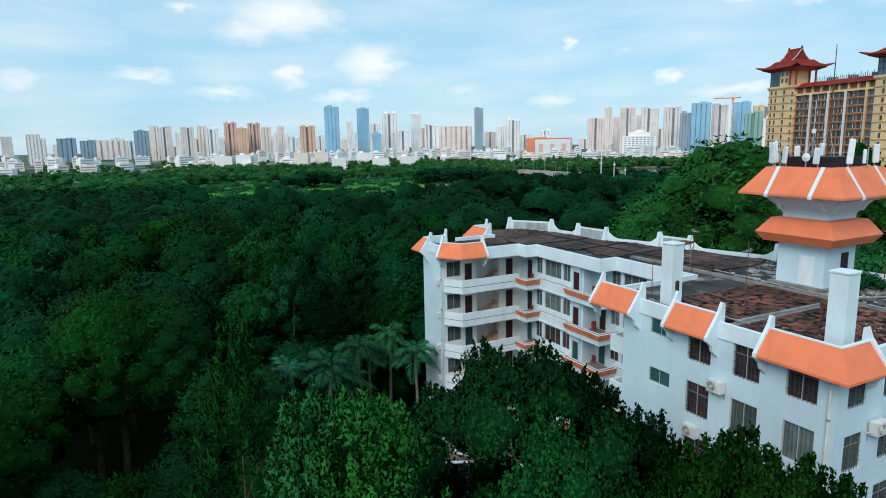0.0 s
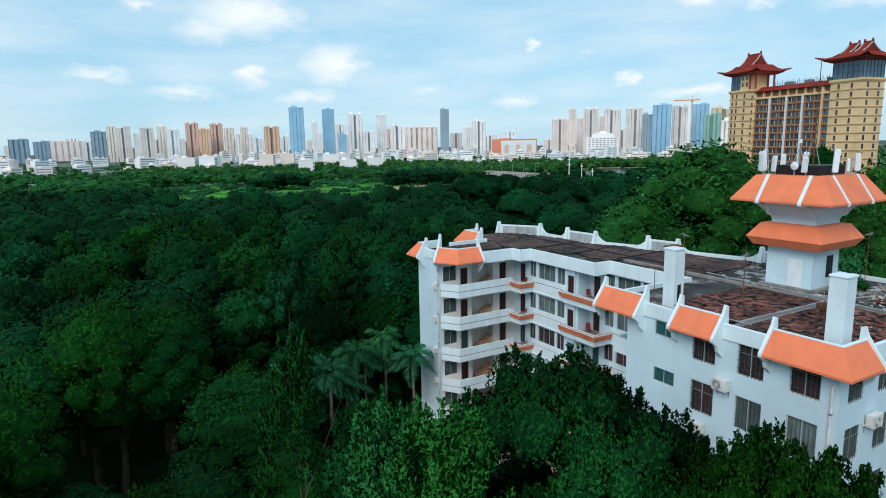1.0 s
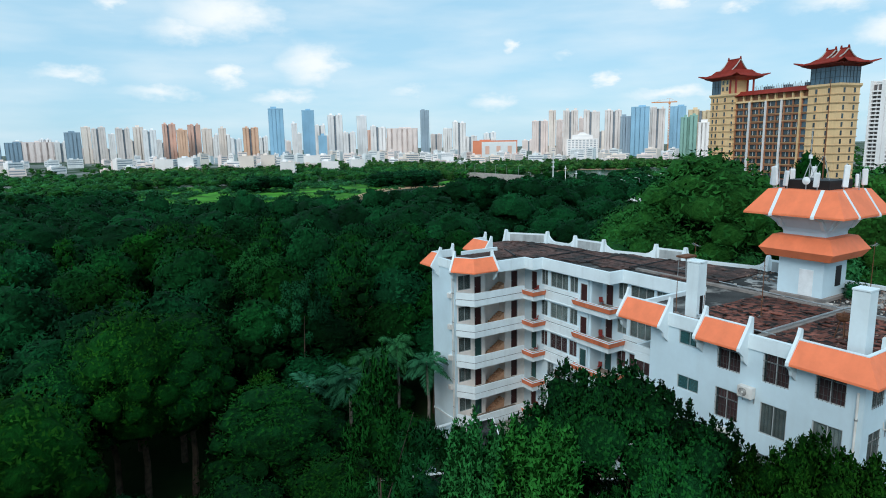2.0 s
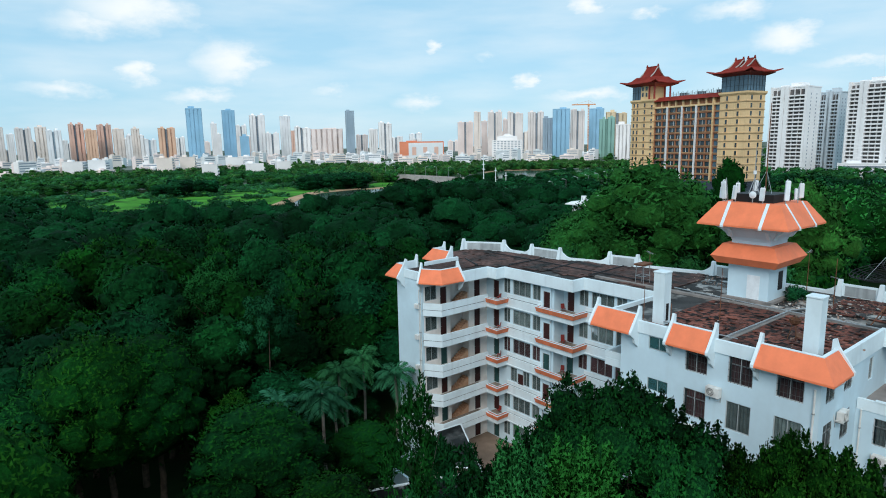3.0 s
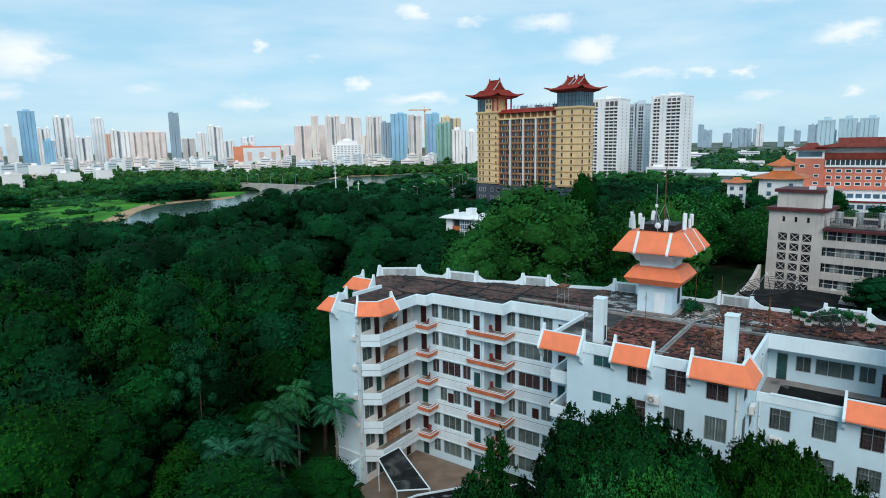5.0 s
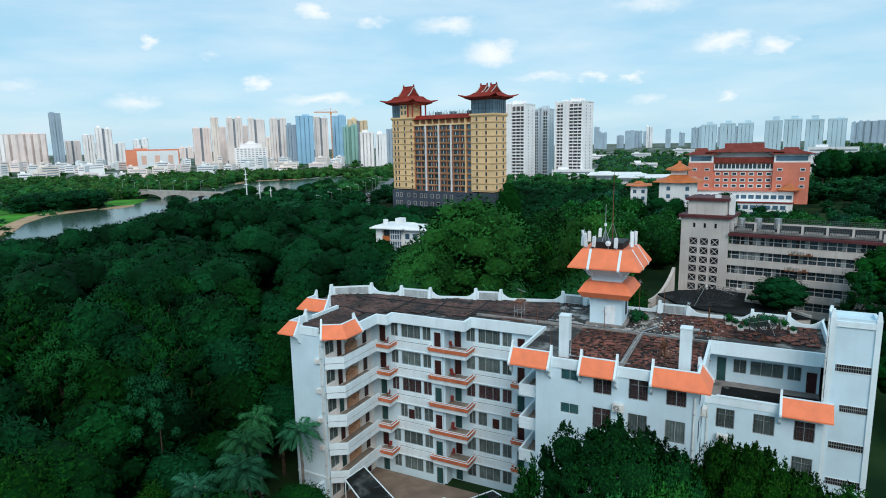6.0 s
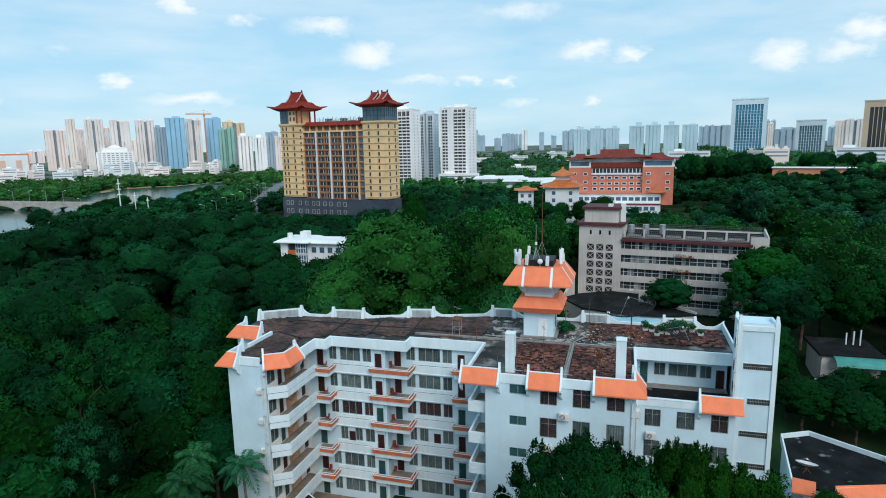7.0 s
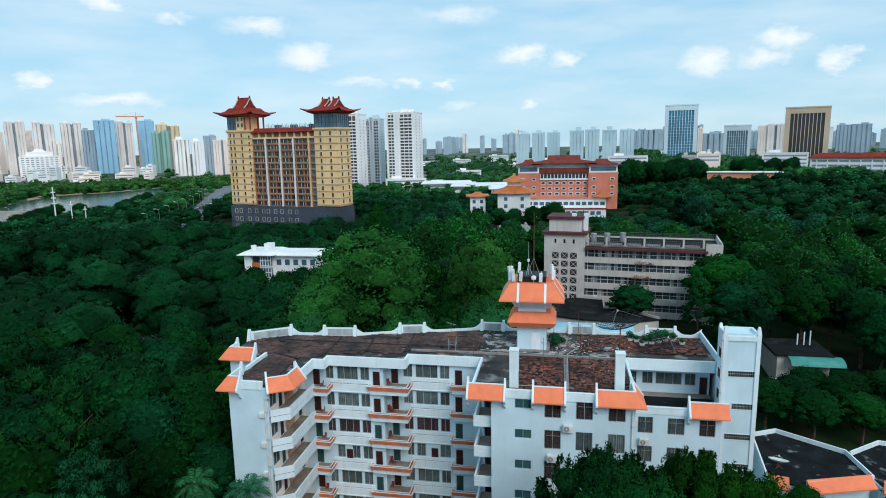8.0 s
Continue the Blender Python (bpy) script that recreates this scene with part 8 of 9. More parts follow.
for x, y, z in ((FX, 22.4, 16.85), (FX, 23.95, 13.5), (FX, 23.95, 10.15), (FX, 23.95, 6.8), (TX, 14.2, 12.75), (TX, 11.0, 9.4)):
    ac_unit(pose(x, y, z))
ac_unit(pose(31.9, FY0, 16.4, 0, 0, 90))
for z in (16.9, 13.5, 10.1, 6.8):            # small switch boxes beside the pipe on the gable
    ob = whole("wall_box", Solid().box(LX - 0.34, LX, 54.0, 54.55, z, z + 0.5).box(LX - 0.37, LX - 0.33, 54.05, 54.5, z + 0.05, z + 0.45), PLASTIC, "pale plastic service box on the wall", "box", "service boxes")


def downpipe(pts, r=0.06):
    ob = thing("downpipe", "white plastic rainwater pipe on the wall", "pipe", "rainwater pipes")
    for a, b in zip(pts, pts[1:]):
        part("pipe", Solid().rod(a, b, r, n=8), PLASTIC, ob)
    for k in range(6):
        z = pts[-1][2] + (pts[0][2] - pts[-1][2]) * (k + 0.5) / 6
        part("clip", Solid().prism(ngon(pts[-1][0], pts[-1][1], r + 0.025, 8), z, z + 0.08), STEEL, ob)


downpipe([(LX - 0.1, 53.95, 19.0), (LX - 0.1, 53.95, 0.2)], 0.05)
downpipe([(LX - 0.1, 53.7, 19.0), (LX - 0.1, 53.7, 0.2)], 0.05)
downpipe([(FX - 0.1, 16.25, 19.2), (FX - 0.1, 16.25, 0.2)], 0.07)
downpipe([(TX - 0.1, 15.6, 16.2), (TX - 0.1, 15.6, 0.2)], 0.06)
downpipe([(SX - 0.2, 6.62, 25.2), (SX - 0.2, 6.62, 16.6)], 0.06)

# worn paving slabs on the roof
slr = random.Random(5)
KEEP_OFF = [(CX - 2.2, CX + 2.2, CY - 2.2, CY + 2.2), (29.9, 31.5, 27.2, 28.6), (30.2, 31.6, 16.7, 18.0)]


PIECE = Solid().add([(a, b, z) for z in (-0.07, 0.0) for a, b in ((-0.198, -0.198), (0.198, -0.198), (0.198, 0.198), (-0.198, 0.198))], [(4, 5, 6, 7), (0, 1, 5, 4), (1, 2, 6, 5), (2, 3, 7, 6), (3, 0, 4, 7)]).mesh("paving_slab")
PIECE.materials.append(SLAB_PIECE)
laid = []


def pave(name, fields, label, gaps, thick=0.07, mat=SLAB, keep=None):
    s = Solid()
    for x0, x1, y0, y1, lift in fields:
        nx, ny = int((x1 - x0) / 0.42), int((y1 - y0) / 0.42)
        for i in range(nx):
            for j in range(ny):
                cx, cy = x0 + 0.42 * (i + 0.5), y0 + 0.42 * (j + 0.5)
                worn = 0.5 + 0.5 * noise.noise((cx * 0.35, cy * 0.35, 1.0))
                if keep and not inside(keep, cx + 0.35 * math.sin(0.9 * cy), cy):
                    continue
                if slr.random() < gaps * (0.35 + 1.9 * worn * worn) or any(a < cx < b and c < cy < d for a, b, c, d in KEEP_OFF):
                    continue
                z = ROOF + lift + slr.uniform(-0.015, 0.02)
                tx, ty = slr.uniform(-0.03, 0.03), slr.uniform(-0.03, 0.03)
                h = 0.198
                if cx < 37.2 and 16.3 < cy < 28.6 and len(laid) < 300:
                    laid.append(((cx, cy, z), (math.atan(ty), -math.atan(tx), 0)))
                    continue
                c4 = [(-h, -h), (h, -h), (h, h), (-h, h)]
                v = [(cx + a, cy + b, z - thick + a * tx + b * ty) for a, b in c4] + [(cx + a, cy + b, z + a * tx + b * ty) for a, b in c4]
                s.add(v, [(4, 5, 6, 7), (0, 1, 5, 4), (1, 2, 6, 5), (2, 3, 7, 6), (3, 0, 4, 7)])
    me = bpy.data.meshes.new(name)
    me.from_pydata(s.v, [], s.f)
    ob = part(name, me, mat, house, label)
    ob["kind"] = "stuff"


pave("roof_slab", [(29.0, 39.6, 16.3, 22.2, 0.14), (29.0, 39.6, 22.9, 28.6, 0.14), (42.4, 48.8, 6.4, 21.4, 0.13)], "worn reddish paving slabs, some broken away", 0.16)
WING_FIELD = [(27.9, 57.5), (27.9, 53.6), (35.0, 53.4), (36.4, 51.3), (37.5, 51.0), (37.5, 46.5), (38.6, 46.2), (38.6, 41.8), (39.6, 41.5), (39.7, 33.2), (46.5, 33.2), (48.4, 34.0), (46.6, 41.2), (46.0, 44.2), (44.1, 49.8), (43.7, 53.8), (43.4, 58.2), (40.8, 62.2), (36.6, 62.2), (36.6, 57.5)]
pave("roof_slab", [(27.6, 48.6, 33.0, 62.4, 0.12)], "dark brown paving slabs with moss", 0.04, mat=OLD_SLAB, keep=WING_FIELD)
s = Solid()                                  # raised seams where the paving steps
for a, b in (((38.6, 46.3), (44.8, 46.9)), ((39.6, 41.6), (46.2, 42.0)), ((37.5, 51.0), (43.6, 51.2)), ((41.5, 33.4), (41.6, 58.0)), ((35.0, 53.5), (36.6, 57.4))):
    s.rod((*a, ROOF + 0.16), (*b, ROOF + 0.16), 0.09, n=5)
part("roof_seam", s, DARK, house, "black felt seam")
for cx, cy, r in ((44.6, 21.8, 1.7), (46.4, 23.6, 1.3), (41.2, 24.2, 1.2), (44.0, 30.4, 1.8), (46.6, 32.0, 1.5), (41.0, 30.0, 1.3), (43.4, 17.6, 1.1), (41.0, 18.6, 0.9)):
    rim = [(cx + r * (0.55 + 0.6 * slr.random()) * math.cos(6.283 * i / 17) * 0.8, cy + r * (0.55 + 0.6 * slr.random()) * math.sin(6.283 * i / 17) * 1.4) for i in range(17)]
    part("lime_stain", Solid().prism(rim, ROOF - 0.01, ROOF + (0.155 if cx > 42.3 and cy < 21.4 else 0.012 + 0.001 * r)), WASH, house, "pale lime blotch on the felt")
for spot, tilt in laid:                      # the slabs of the front block, one by one
    ob = new("paving_slab", PIECE)
    ob.parent = house
    ob.location, ob.rotation_euler = spot, tilt
# loose rubble beside the turret and on the paving
s = Solid()
for k in range(420):
    cx, cy = (slr.gauss(45.5, 2.6), slr.gauss(20.5, 2.4)) if k < 230 else (slr.gauss(33.5, 2.2), slr.gauss(19.0, 1.1)) if k < 330 else (slr.uniform(44.5, 48.8), slr.uniform(29, 34))
    if not 29.3 < cx < 48.8 or any(a < cx < b and c < cy < d for a, b, c, d in KEEP_OFF):
        continue
    r = slr.uniform(0.02, 0.09)
    s.oblong(cx, cy, [(r, r * 0.7, ROOF + 0.1), (r * 0.8, r * 0.6, ROOF + 0.16 + r * 0.3)])
ob = part("rubble", s, RUBBLE, house, "loose broken rubble on the roof")
ob["kind"] = "stuff"
# flakes of pale screed and plaster left on the felt
s = Solid()
for k in range(150):
    cx, cy = (slr.gauss(44.5, 2.0), slr.gauss(20.5, 2.2)) if k < 70 else (slr.gauss(41.4, 0.8), slr.gauss(25.0, 4.5)) if k < 115 else (slr.gauss(44.3, 1.5), slr.gauss(22.6, 1.2)) if k < 190 else (slr.gauss(40.6, 0.5), slr.uniform(16.5, 30.0))
    if not 29.3 < cx < 48.6 or any(a < cx < b and c < cy < d for a, b, c, d in KEEP_OFF):
        continue
    r, n = slr.uniform(0.03, 0.13), slr.randint(5, 8)
    turn = slr.random() * 6.28
    rim = [(cx + r * slr.uniform(0.5, 1.1) * math.cos(turn + 6.28 * i / n), cy + 1.5 * r * slr.uniform(0.5, 1.1) * math.sin(turn + 6.28 * i / n)) for i in range(n)]
    lift = ROOF + (0.15 if cx < 39.7 or (cx > 42.4 and cy < 21.4) else 0.01)
    s.prism(rim, lift, lift + 0.02 + 0.0005 * k)
part("screed_flake", s, FLAKE, house, "pale flakes of broken screed")["kind"] = "stuff"
part("roof_curb", Solid().box(39.75, 40.15, 15.9, 41.0, ROOF, ROOF + 0.2), SCREED, house)
part("roof_curb", Solid().box(29.4, 40.0, 22.3, 22.8, ROOF, ROOF + 0.12), SCREED, house)


def pipe_run(pts, r, label="grey pipe lying on the roof"):
    ob = thing("roof_pipe", label, "pipe", "roof pipes")
    for a, b in zip(pts, pts[1:]):
        part("pipe", Solid().rod(a, b, r, n=8), STEEL, ob)


pipe_run([(30.0, 22.55, ROOF + 0.3), (40.2, 22.4, ROOF + 0.3), (42.5, 21.2, ROOF + 0.35)], 0.06)
pipe_run([(30.2, 21.8, ROOF + 0.28), (30.2, 28.0, ROOF + 0.28)], 0.04)
pipe_run([(40.5, 32.6, ROOF + 0.32), (39.8, 24.0, ROOF + 0.32), (39.6, 15.9, ROOF + 0.32)], 0.04)


def aerial(x, y, z, tall, arms):
    ob = thing("television_aerial", "thin rusty television aerial with cross rods", "aerial", "roof aerials", pose(x, y, z))
    part("base", Solid().square(0, 0, [(0.18, 0), (0.12, 0.12)]), SCREED, ob)
    part("mast", Solid().rod((0, 0, 0.05), (0, 0, tall), 0.035, 0.022), RUST, ob)
    for k, (h, w, turn) in enumerate(arms):
        c, s_ = math.cos(turn), math.sin(turn)
        part("boom", Solid().rod((-w * c, -w * s_, h), (w * c, w * s_, h + 0.05), 0.02), STEEL, ob)
        for i in range(5):
            t = -w + 2 * w * (i + 0.5) / 5
            e = 0.28 - 0.03 * i
            part("rod", Solid().rod((t * c + e * s_, t * s_ - e * c, h), (t * c - e * s_, t * s_ + e * c, h), 0.011, n=4), STEEL, ob)


for x, y, tall, arms in ((34.0, 25.0, 4.2, [(3.6, 0.7, 0.4)]), (45.0, 21.0, 4.0, [(2.4, 0.5, 1.2)]), (30.2, 29.1, 2.6, []), (42.5, 36.5, 3.0, [(2.8, 0.8, 0.9)]), (37.0, 20.0, 1.6, []), (29.5, 26.4, 2.0, []), (47.5, 24.0, 4.2, [(3.9, 0.8, 0.2)]), (38.6, 33.2, 2.2, [])):
    aerial(x, y, ROOF, tall, arms)
ob = thing("roof_frame", "small steel trestle standing on the roof", "frame", m=pose(40.6, 36.0, ROOF))
for a, b in ((-0.5, -0.4), (0.5, -0.4), (-0.5, 0.4), (0.5, 0.4)):
    part("leg", Solid().rod((a * 1.1, b * 1.1, 0), (a, b, 1.9), 0.035), STEEL, ob)
for zz in (0.9, 1.9):
    part("brace", Solid().rod((-0.55, -0.45, zz), (0.55, -0.45, zz), 0.03).rod((0.55, -0.45, zz), (0.55, 0.45, zz), 0.03).rod((0.55, 0.45, zz), (-0.55, 0.45, zz), 0.03).rod((-0.55, 0.45, zz), (-0.55, -0.45, zz), 0.03), STEEL, ob)
part("tray", Solid().box(-0.8, 0.8, -0.5, 0.5, 1.95, 2.1), RUST, ob)


def dish(x, y, z, radius, tilt, turn, mat, label, ribs=14, solid_skin=False, post=0.0):
    ob = thing("satellite_dish", label, "satellite dish", "satellite dishes", pose(x, y, z))
    bowl = Euler((radians(tilt), 0, radians(turn))).to_matrix()
    top = Vector((0, 0, post or radius * 0.62))
    curve = lambda q, a: bowl @ Vector((radius * q * math.cos(a), radius * q * math.sin(a), 0.30 * radius * q * q)) + top
    s = Solid()
    rings_ = [[curve(q, 2 * math.pi * i / 24) for i in range(24)] for q in (0.08, 0.35, 0.62, 0.84, 1.0)]
    if solid_skin:
        back = [[p - (bowl @ Vector((0, 0, 0.04))) for p in r] for r in rings_[::-1]]
        s.hull(rings_ + back)
        part("bowl", s, mat, ob)
    else:
        for i in range(ribs):
            a = 2 * math.pi * i / ribs
            for q0, q1 in ((0.06, 0.35), (0.35, 0.62), (0.62, 0.84), (0.84, 1.0)):
                s.rod(curve(q0, a), curve(q1, a), 0.035, n=4)
        for q in (0.15, 0.25, 0.35, 0.45, 0.55, 0.62, 0.7, 0.77, 0.84, 0.92, 1.0):
            for i in range(24):
                s.rod(curve(q, 2 * math.pi * i / 24), curve(q, 2 * math.pi * (i + 1) / 24), 0.026, n=4)
        ob2 = part("mesh_bowl", s, mat, ob)
        ob2["kind"] = "stuff"
    part("post", Solid().rod((0, 0, 0), top, 0.07, n=8), RUST, ob)
    for i in range(4):
        a = math.pi / 4 + math.pi / 2 * i
        part("foot", Solid().rod((0.7 * radius * 0.7 * math.cos(a), 0.7 * radius * 0.7 * math.sin(a), 0), (0, 0, top.z * 0.6), 0.04), RUST, ob)
    focus = bowl @ Vector((0, 0, radius * 0.75)) + top
    for i in range(3):
        part("strut", Solid().rod(curve(0.9, 2.1 * i), focus, 0.016, n=4), STEEL, ob)
    part("feed", Solid().rod(focus - bowl @ Vector((0, 0, 0.2)), focus, 0.08, n=8), PLASTIC, ob)


dish(42.2, 16.3, ROOF, 2.7, -14, 30, DARK, "large dark mesh satellite dish on a tall post", 18, post=3.4)
dish(42.4, 11.2, ROOF, 1.7, 16, -30, DARK, "dark ribbed satellite dish on the roof", 12)
dish(46.6, -3.4, 5.15, 1.15, 18, 70, PLASTIC, "white satellite dish on the annex roof", solid_skin=True)

# rusted iron stand among the slabs
ob = thing("iron_stand", "rusted iron stand leaning among roof slabs", "stand", m=pose(33.2, 19.5, ROOF + 0.14, 4, -3, 20))
for a, b in ((-0.22, -0.18), (0.22, -0.18), (-0.18, 0.22), (0.2, 0.2)):
    part("leg", Solid().rod((a * 1.3, b * 1.3, 0), (a * 0.5, b * 0.5, 1.15), 0.03), RUST, ob)
part("pan", Solid().hull([[(r * math.cos(2 * math.pi * i / 12), r * math.sin(2 * math.pi * i / 12), z) for i in range(12)] for r, z in ((0.18, 1.1), (0.36, 1.25), (0.40, 1.5), (0.34, 1.5), (0.16, 1.18))]), RUST, ob)
part("rod", Solid().rod((-0.5, 0.1, 1.7), (0.45, -0.1, 1.55), 0.025).rod((0, 0, 1.2), (0.05, 0, 1.75), 0.025), RUST, ob)
part("sheet", Solid().box(0.5, 1.5, -0.9, -0.2, 0.0, 0.05), RUST, ob)

# aerial group on the turret
part("turret_tank", Solid().box(CX - 1.7, CX + 1.7, CY - 1.6, CY + 1.7, 28.92, 29.6), DARK, turret, "dark box behind the eave")
for x, y, tall, lean in ((CX - 2.4, CY + 2.1, 1.9, -4), (CX - 2.4, CY + 1.35, 1.5, 3), (CX - 2.0, CY + 2.6, 1.3, 2), (CX - 1.2, CY + 2.6, 2.0, -5), (CX - 2.5, CY - 1.0, 1.4, 2), (CX - 1.2, CY - 2.4, 2.1, 6), (CX + 0.3, CY - 2.5, 1.2, 0), (CX + 2.2, CY - 2.2, 1.6, -3), (CX + 2.4, CY + 1.8, 1.7, 4), (CX + 1.0, CY + 2.6, 1.5, -2)):
    ob = thing("panel_antenna", "white upright panel antenna on a pole", "antenna", "panel antennas", pose(x, y, 28.9, lean * 0.8, lean * 1.2, slr.uniform(-60, 60)))
    tall *= 0.8
    part("pole", Solid().rod((0.18, 0, 0), (0.18, 0, tall + 0.35), 0.04, n=8), STEEL, ob)
    part("panel", Solid().oblong(0, 0, [(0.07, 0.15, 0.25), (0.09, 0.18, 0.3), (0.09, 0.18, tall + 0.15), (0.06, 0.14, tall + 0.22)]), PANEL_WHITE, ob)
    for h in (0.5, tall - 0.1):
        part("clamp", Solid().box(0.05, 0.2, -0.05, 0.05, h, h + 0.08), STEEL, ob)
ob = thing("radio_mast", "tall thin red radio mast on the turret", "mast", m=pose(CX + 0.2, CY - 0.1, 28.9))
part("pole", Solid().rod((0, 0, 0), (0, 0, 4.4), 0.06, 0.05, 8).rod((0, 0, 4.4), (0, 0, 8.2), 0.045, 0.025, 8), RUST, ob)
for i in range(3):
    a = 2.1 * i
    part("guy", Solid().rod((1.1 * math.cos(a), 1.1 * math.sin(a), 0), (0, 0, 2.6), 0.02, n=4), STEEL, ob)
ob = thing("radio_mast", "thin white lattice mast on the turret", "mast", m=pose(CX - 0.6, CY + 0.5, 28.9))
part("pole", Solid().rod((0, 0, 0), (0, 0, 4.6), 0.045, 0.03, 8), STEEL, ob)
for i in range(3):
    a = 2.1 * i + 0.5
    part("leg", Solid().rod((0.7 * math.cos(a), 0.7 * math.sin(a), 0), (0, 0, 2.0), 0.03), STEEL, ob)
part("lamp", Solid().prism(ngon(0, 0, 0.14, 8), 2.3, 2.6), PANEL_WHITE, ob)
ob = thing("small_dish", "little white dish antenna on the turret", "antenna", m=pose(CX - 2.3, CY - 0.2, 29.3))
part("bowl", Solid().hull([[(-0.02 - 0.1 * (1 - q), q * 0.3 * math.cos(2 * math.pi * i / 14), 0.3 + q * 0.3 * math.sin(2 * math.pi * i / 14)) for i in range(14)] for q in (0.2, 0.7, 1.0)]), PANEL_WHITE, ob)
part("post", Solid().rod((0, 0, -0.4), (0, 0, 0.3), 0.04), STEEL, ob)

# potted plants along the rear parapet and weeds beside the turret
POT_LEAF = crown_arrays(rng, [(0, 0, 0.55, 0.42), (0.2, 0.1, 0.75, 0.3), (-0.2, -0.1, 0.7, 0.3)], 420, 0.13, core=0.7)
pot_me = mesh_np("leaves", *POT_LEAF, (LEAF_MID, CORE))
box_me = Solid().oblong(0, 0, [(0.2, 0.26, 0), (0.26, 0.34, 0.3), (0.22, 0.30, 0.3), (0.2, 0.28, 0.24)]).mesh("pot")
box_me.materials.append(PLASTIC)
for x, y, k in ((46.9, 14.6, 1.0), (46.6, 13.9, 0.7), (46.0, 12.9, 0.9), (45.9, 12.2, 1.2), (46.4, 11.3, 1.4), (47.2, 10.4, 1.2), (47.4, 9.4, 0.9), (46.2, 8.6, 0.6), (45.2, 13.4, 0.5)):
    ob = tagged(thing("potted_plant", "leafy plant in a white trough on the roof", "potted plant", "roof plants", pose(x, y, ROOF + 0.14)))
    c = new("pot", box_me)
    c.parent = ob
    c = new("leaves", pot_me)
    c.parent = ob
    c.scale = (k * 1.15, k * 1.15, k * 1.1)
for x, y, k in ((44.6, 23.9, 1.1), (45.4, 23.6, 0.9), (43.8, 23.7, 0.8), (45.0, 22.9, 0.7)):
    ob = tagged(new("weed", pot_me), "green weeds growing beside the turret", "plant", "roof weeds")
    ob.location = (x, y, ROOF - 0.1)
    ob.scale = (k * 1.5, k * 1.5, k * 1.2)

# flowers in the balcony troughs, chairs on the balconies
FLOWERS = mesh_np("flowers", *crown_arrays(rng, [(0, -0.5 + 0.25 * i, 0.02, 0.15) for i in range(5)], 260, 0.09, core=0.6), (LEAF_LIGHT, CORE))
for z, y in ((FLOORS[5], 41.6), (FLOORS[4], 42.2), (FLOORS[4], 43.4), (FLOORS[3], 42.4), (FLOORS[2], 41.8), (FLOORS[2], 43.2), (FLOORS[1], 42.6)):
    ob = tagged(new("trough_plants", FLOWERS), "low green plants in the balcony trough", "plant", "balcony plants")
    ob.location = (B2 - 0.1, y, z + 0.2)
for z in (FLOORS[5], FLOORS[4], FLOORS[2]):
    ob = tagged(new("trough_plants", FLOWERS), "low green plants in the balcony trough", "plant", "balcony plants")
    ob.location = (B1 - 0.1, 51.0, z + 0.2)


def chair(m):
    ob = thing("chair", "small red chair on the balcony", "chair", "balcony chairs", m @ Matrix.Scale(0.85, 4))
    part("seat", Solid().box(-0.22, 0.22, -0.22, 0.22, 0.4, 0.45), RED_CHAIR, ob)
    part("backrest", Solid().hull([[(0.18, y, 0.45), (0.23, y, 0.45), (0.29, y, 0.92), (0.25, y, 0.92)] for y in (-0.22, 0.22)]), RED_CHAIR, ob)
    for a in (-0.19, 0.19):
        for b in (-0.19, 0.19):
            part("leg", Solid().rod((a, b, 0), (a, b, 0.4), 0.02), RED_CHAIR, ob)


for k, z in enumerate(FLOORS[1:]):
    chair(pose(37.7, 43.3, z, 0, 0, 15 * k))
    if k != 1:
        chair(pose(36.1, 51.2, z, 0, 0, -20 * k))
    if k % 2:
        chair(pose(37.4, 42.9, z, 0, 0, 80))

# courtyard: white garden wall, glazed canopies, flat green roof
wl_ = thing("garden_wall", "white rendered wall with a wide opening", "wall")
part("wall", wall("y", 54.4, 0.25, 21.8, 28.2, -0.1, 2.7, [(23.4, 26.0, 0.9, 2.1)]), WHITE, wl_)
part("wall", Solid().box(21.6, 21.85, 49.3, 54.65, -0.1, 1.5), WHITE, wl_)
part("coping", Solid().box(21.5, 28.2, 54.3, 54.75, 2.7, 2.8), WHITE2, wl_)


PATCHY_GLASS = material("patchy_roof_glass", (0.012, 0.016, 0.017), 0.35, var=0.5, big=0.5, fine=2.0, patch=(0.09, 0.10, 0.10), patch_at=(0.52, 0.70), patch_scale=0.7, spec=0.3)


def canopy_roof(corners, label, bars):
    """A glazed lean-to between four corners, with white edge bars and cross bars."""
    ob = thing("canopy", label, "canopy", "courtyard canopies")
    a, b, c, d = [Vector(p) for p in corners]
    part("sheet", Solid().hull([[a, b, c, d], [p - Vector((0, 0, 0.04)) for p in (a, b, c, d)]]), PATCHY_GLASS, ob)
    for p, q in ((a, b), (b, c), (c, d), (d, a)):
        part("edge_bar", Solid().rod(p, q, 0.08, n=6), WHITE2, ob)
    for i in range(1, bars):
        part("cross_bar", Solid().rod(a.lerp(d, i / bars), b.lerp(c, i / bars), 0.04, n=6), BARS, ob)
    for p in (a, b, c, d):
        part("post", Solid().rod((p.x, p.y, 0), p, 0.06, n=6), WHITE2, ob)


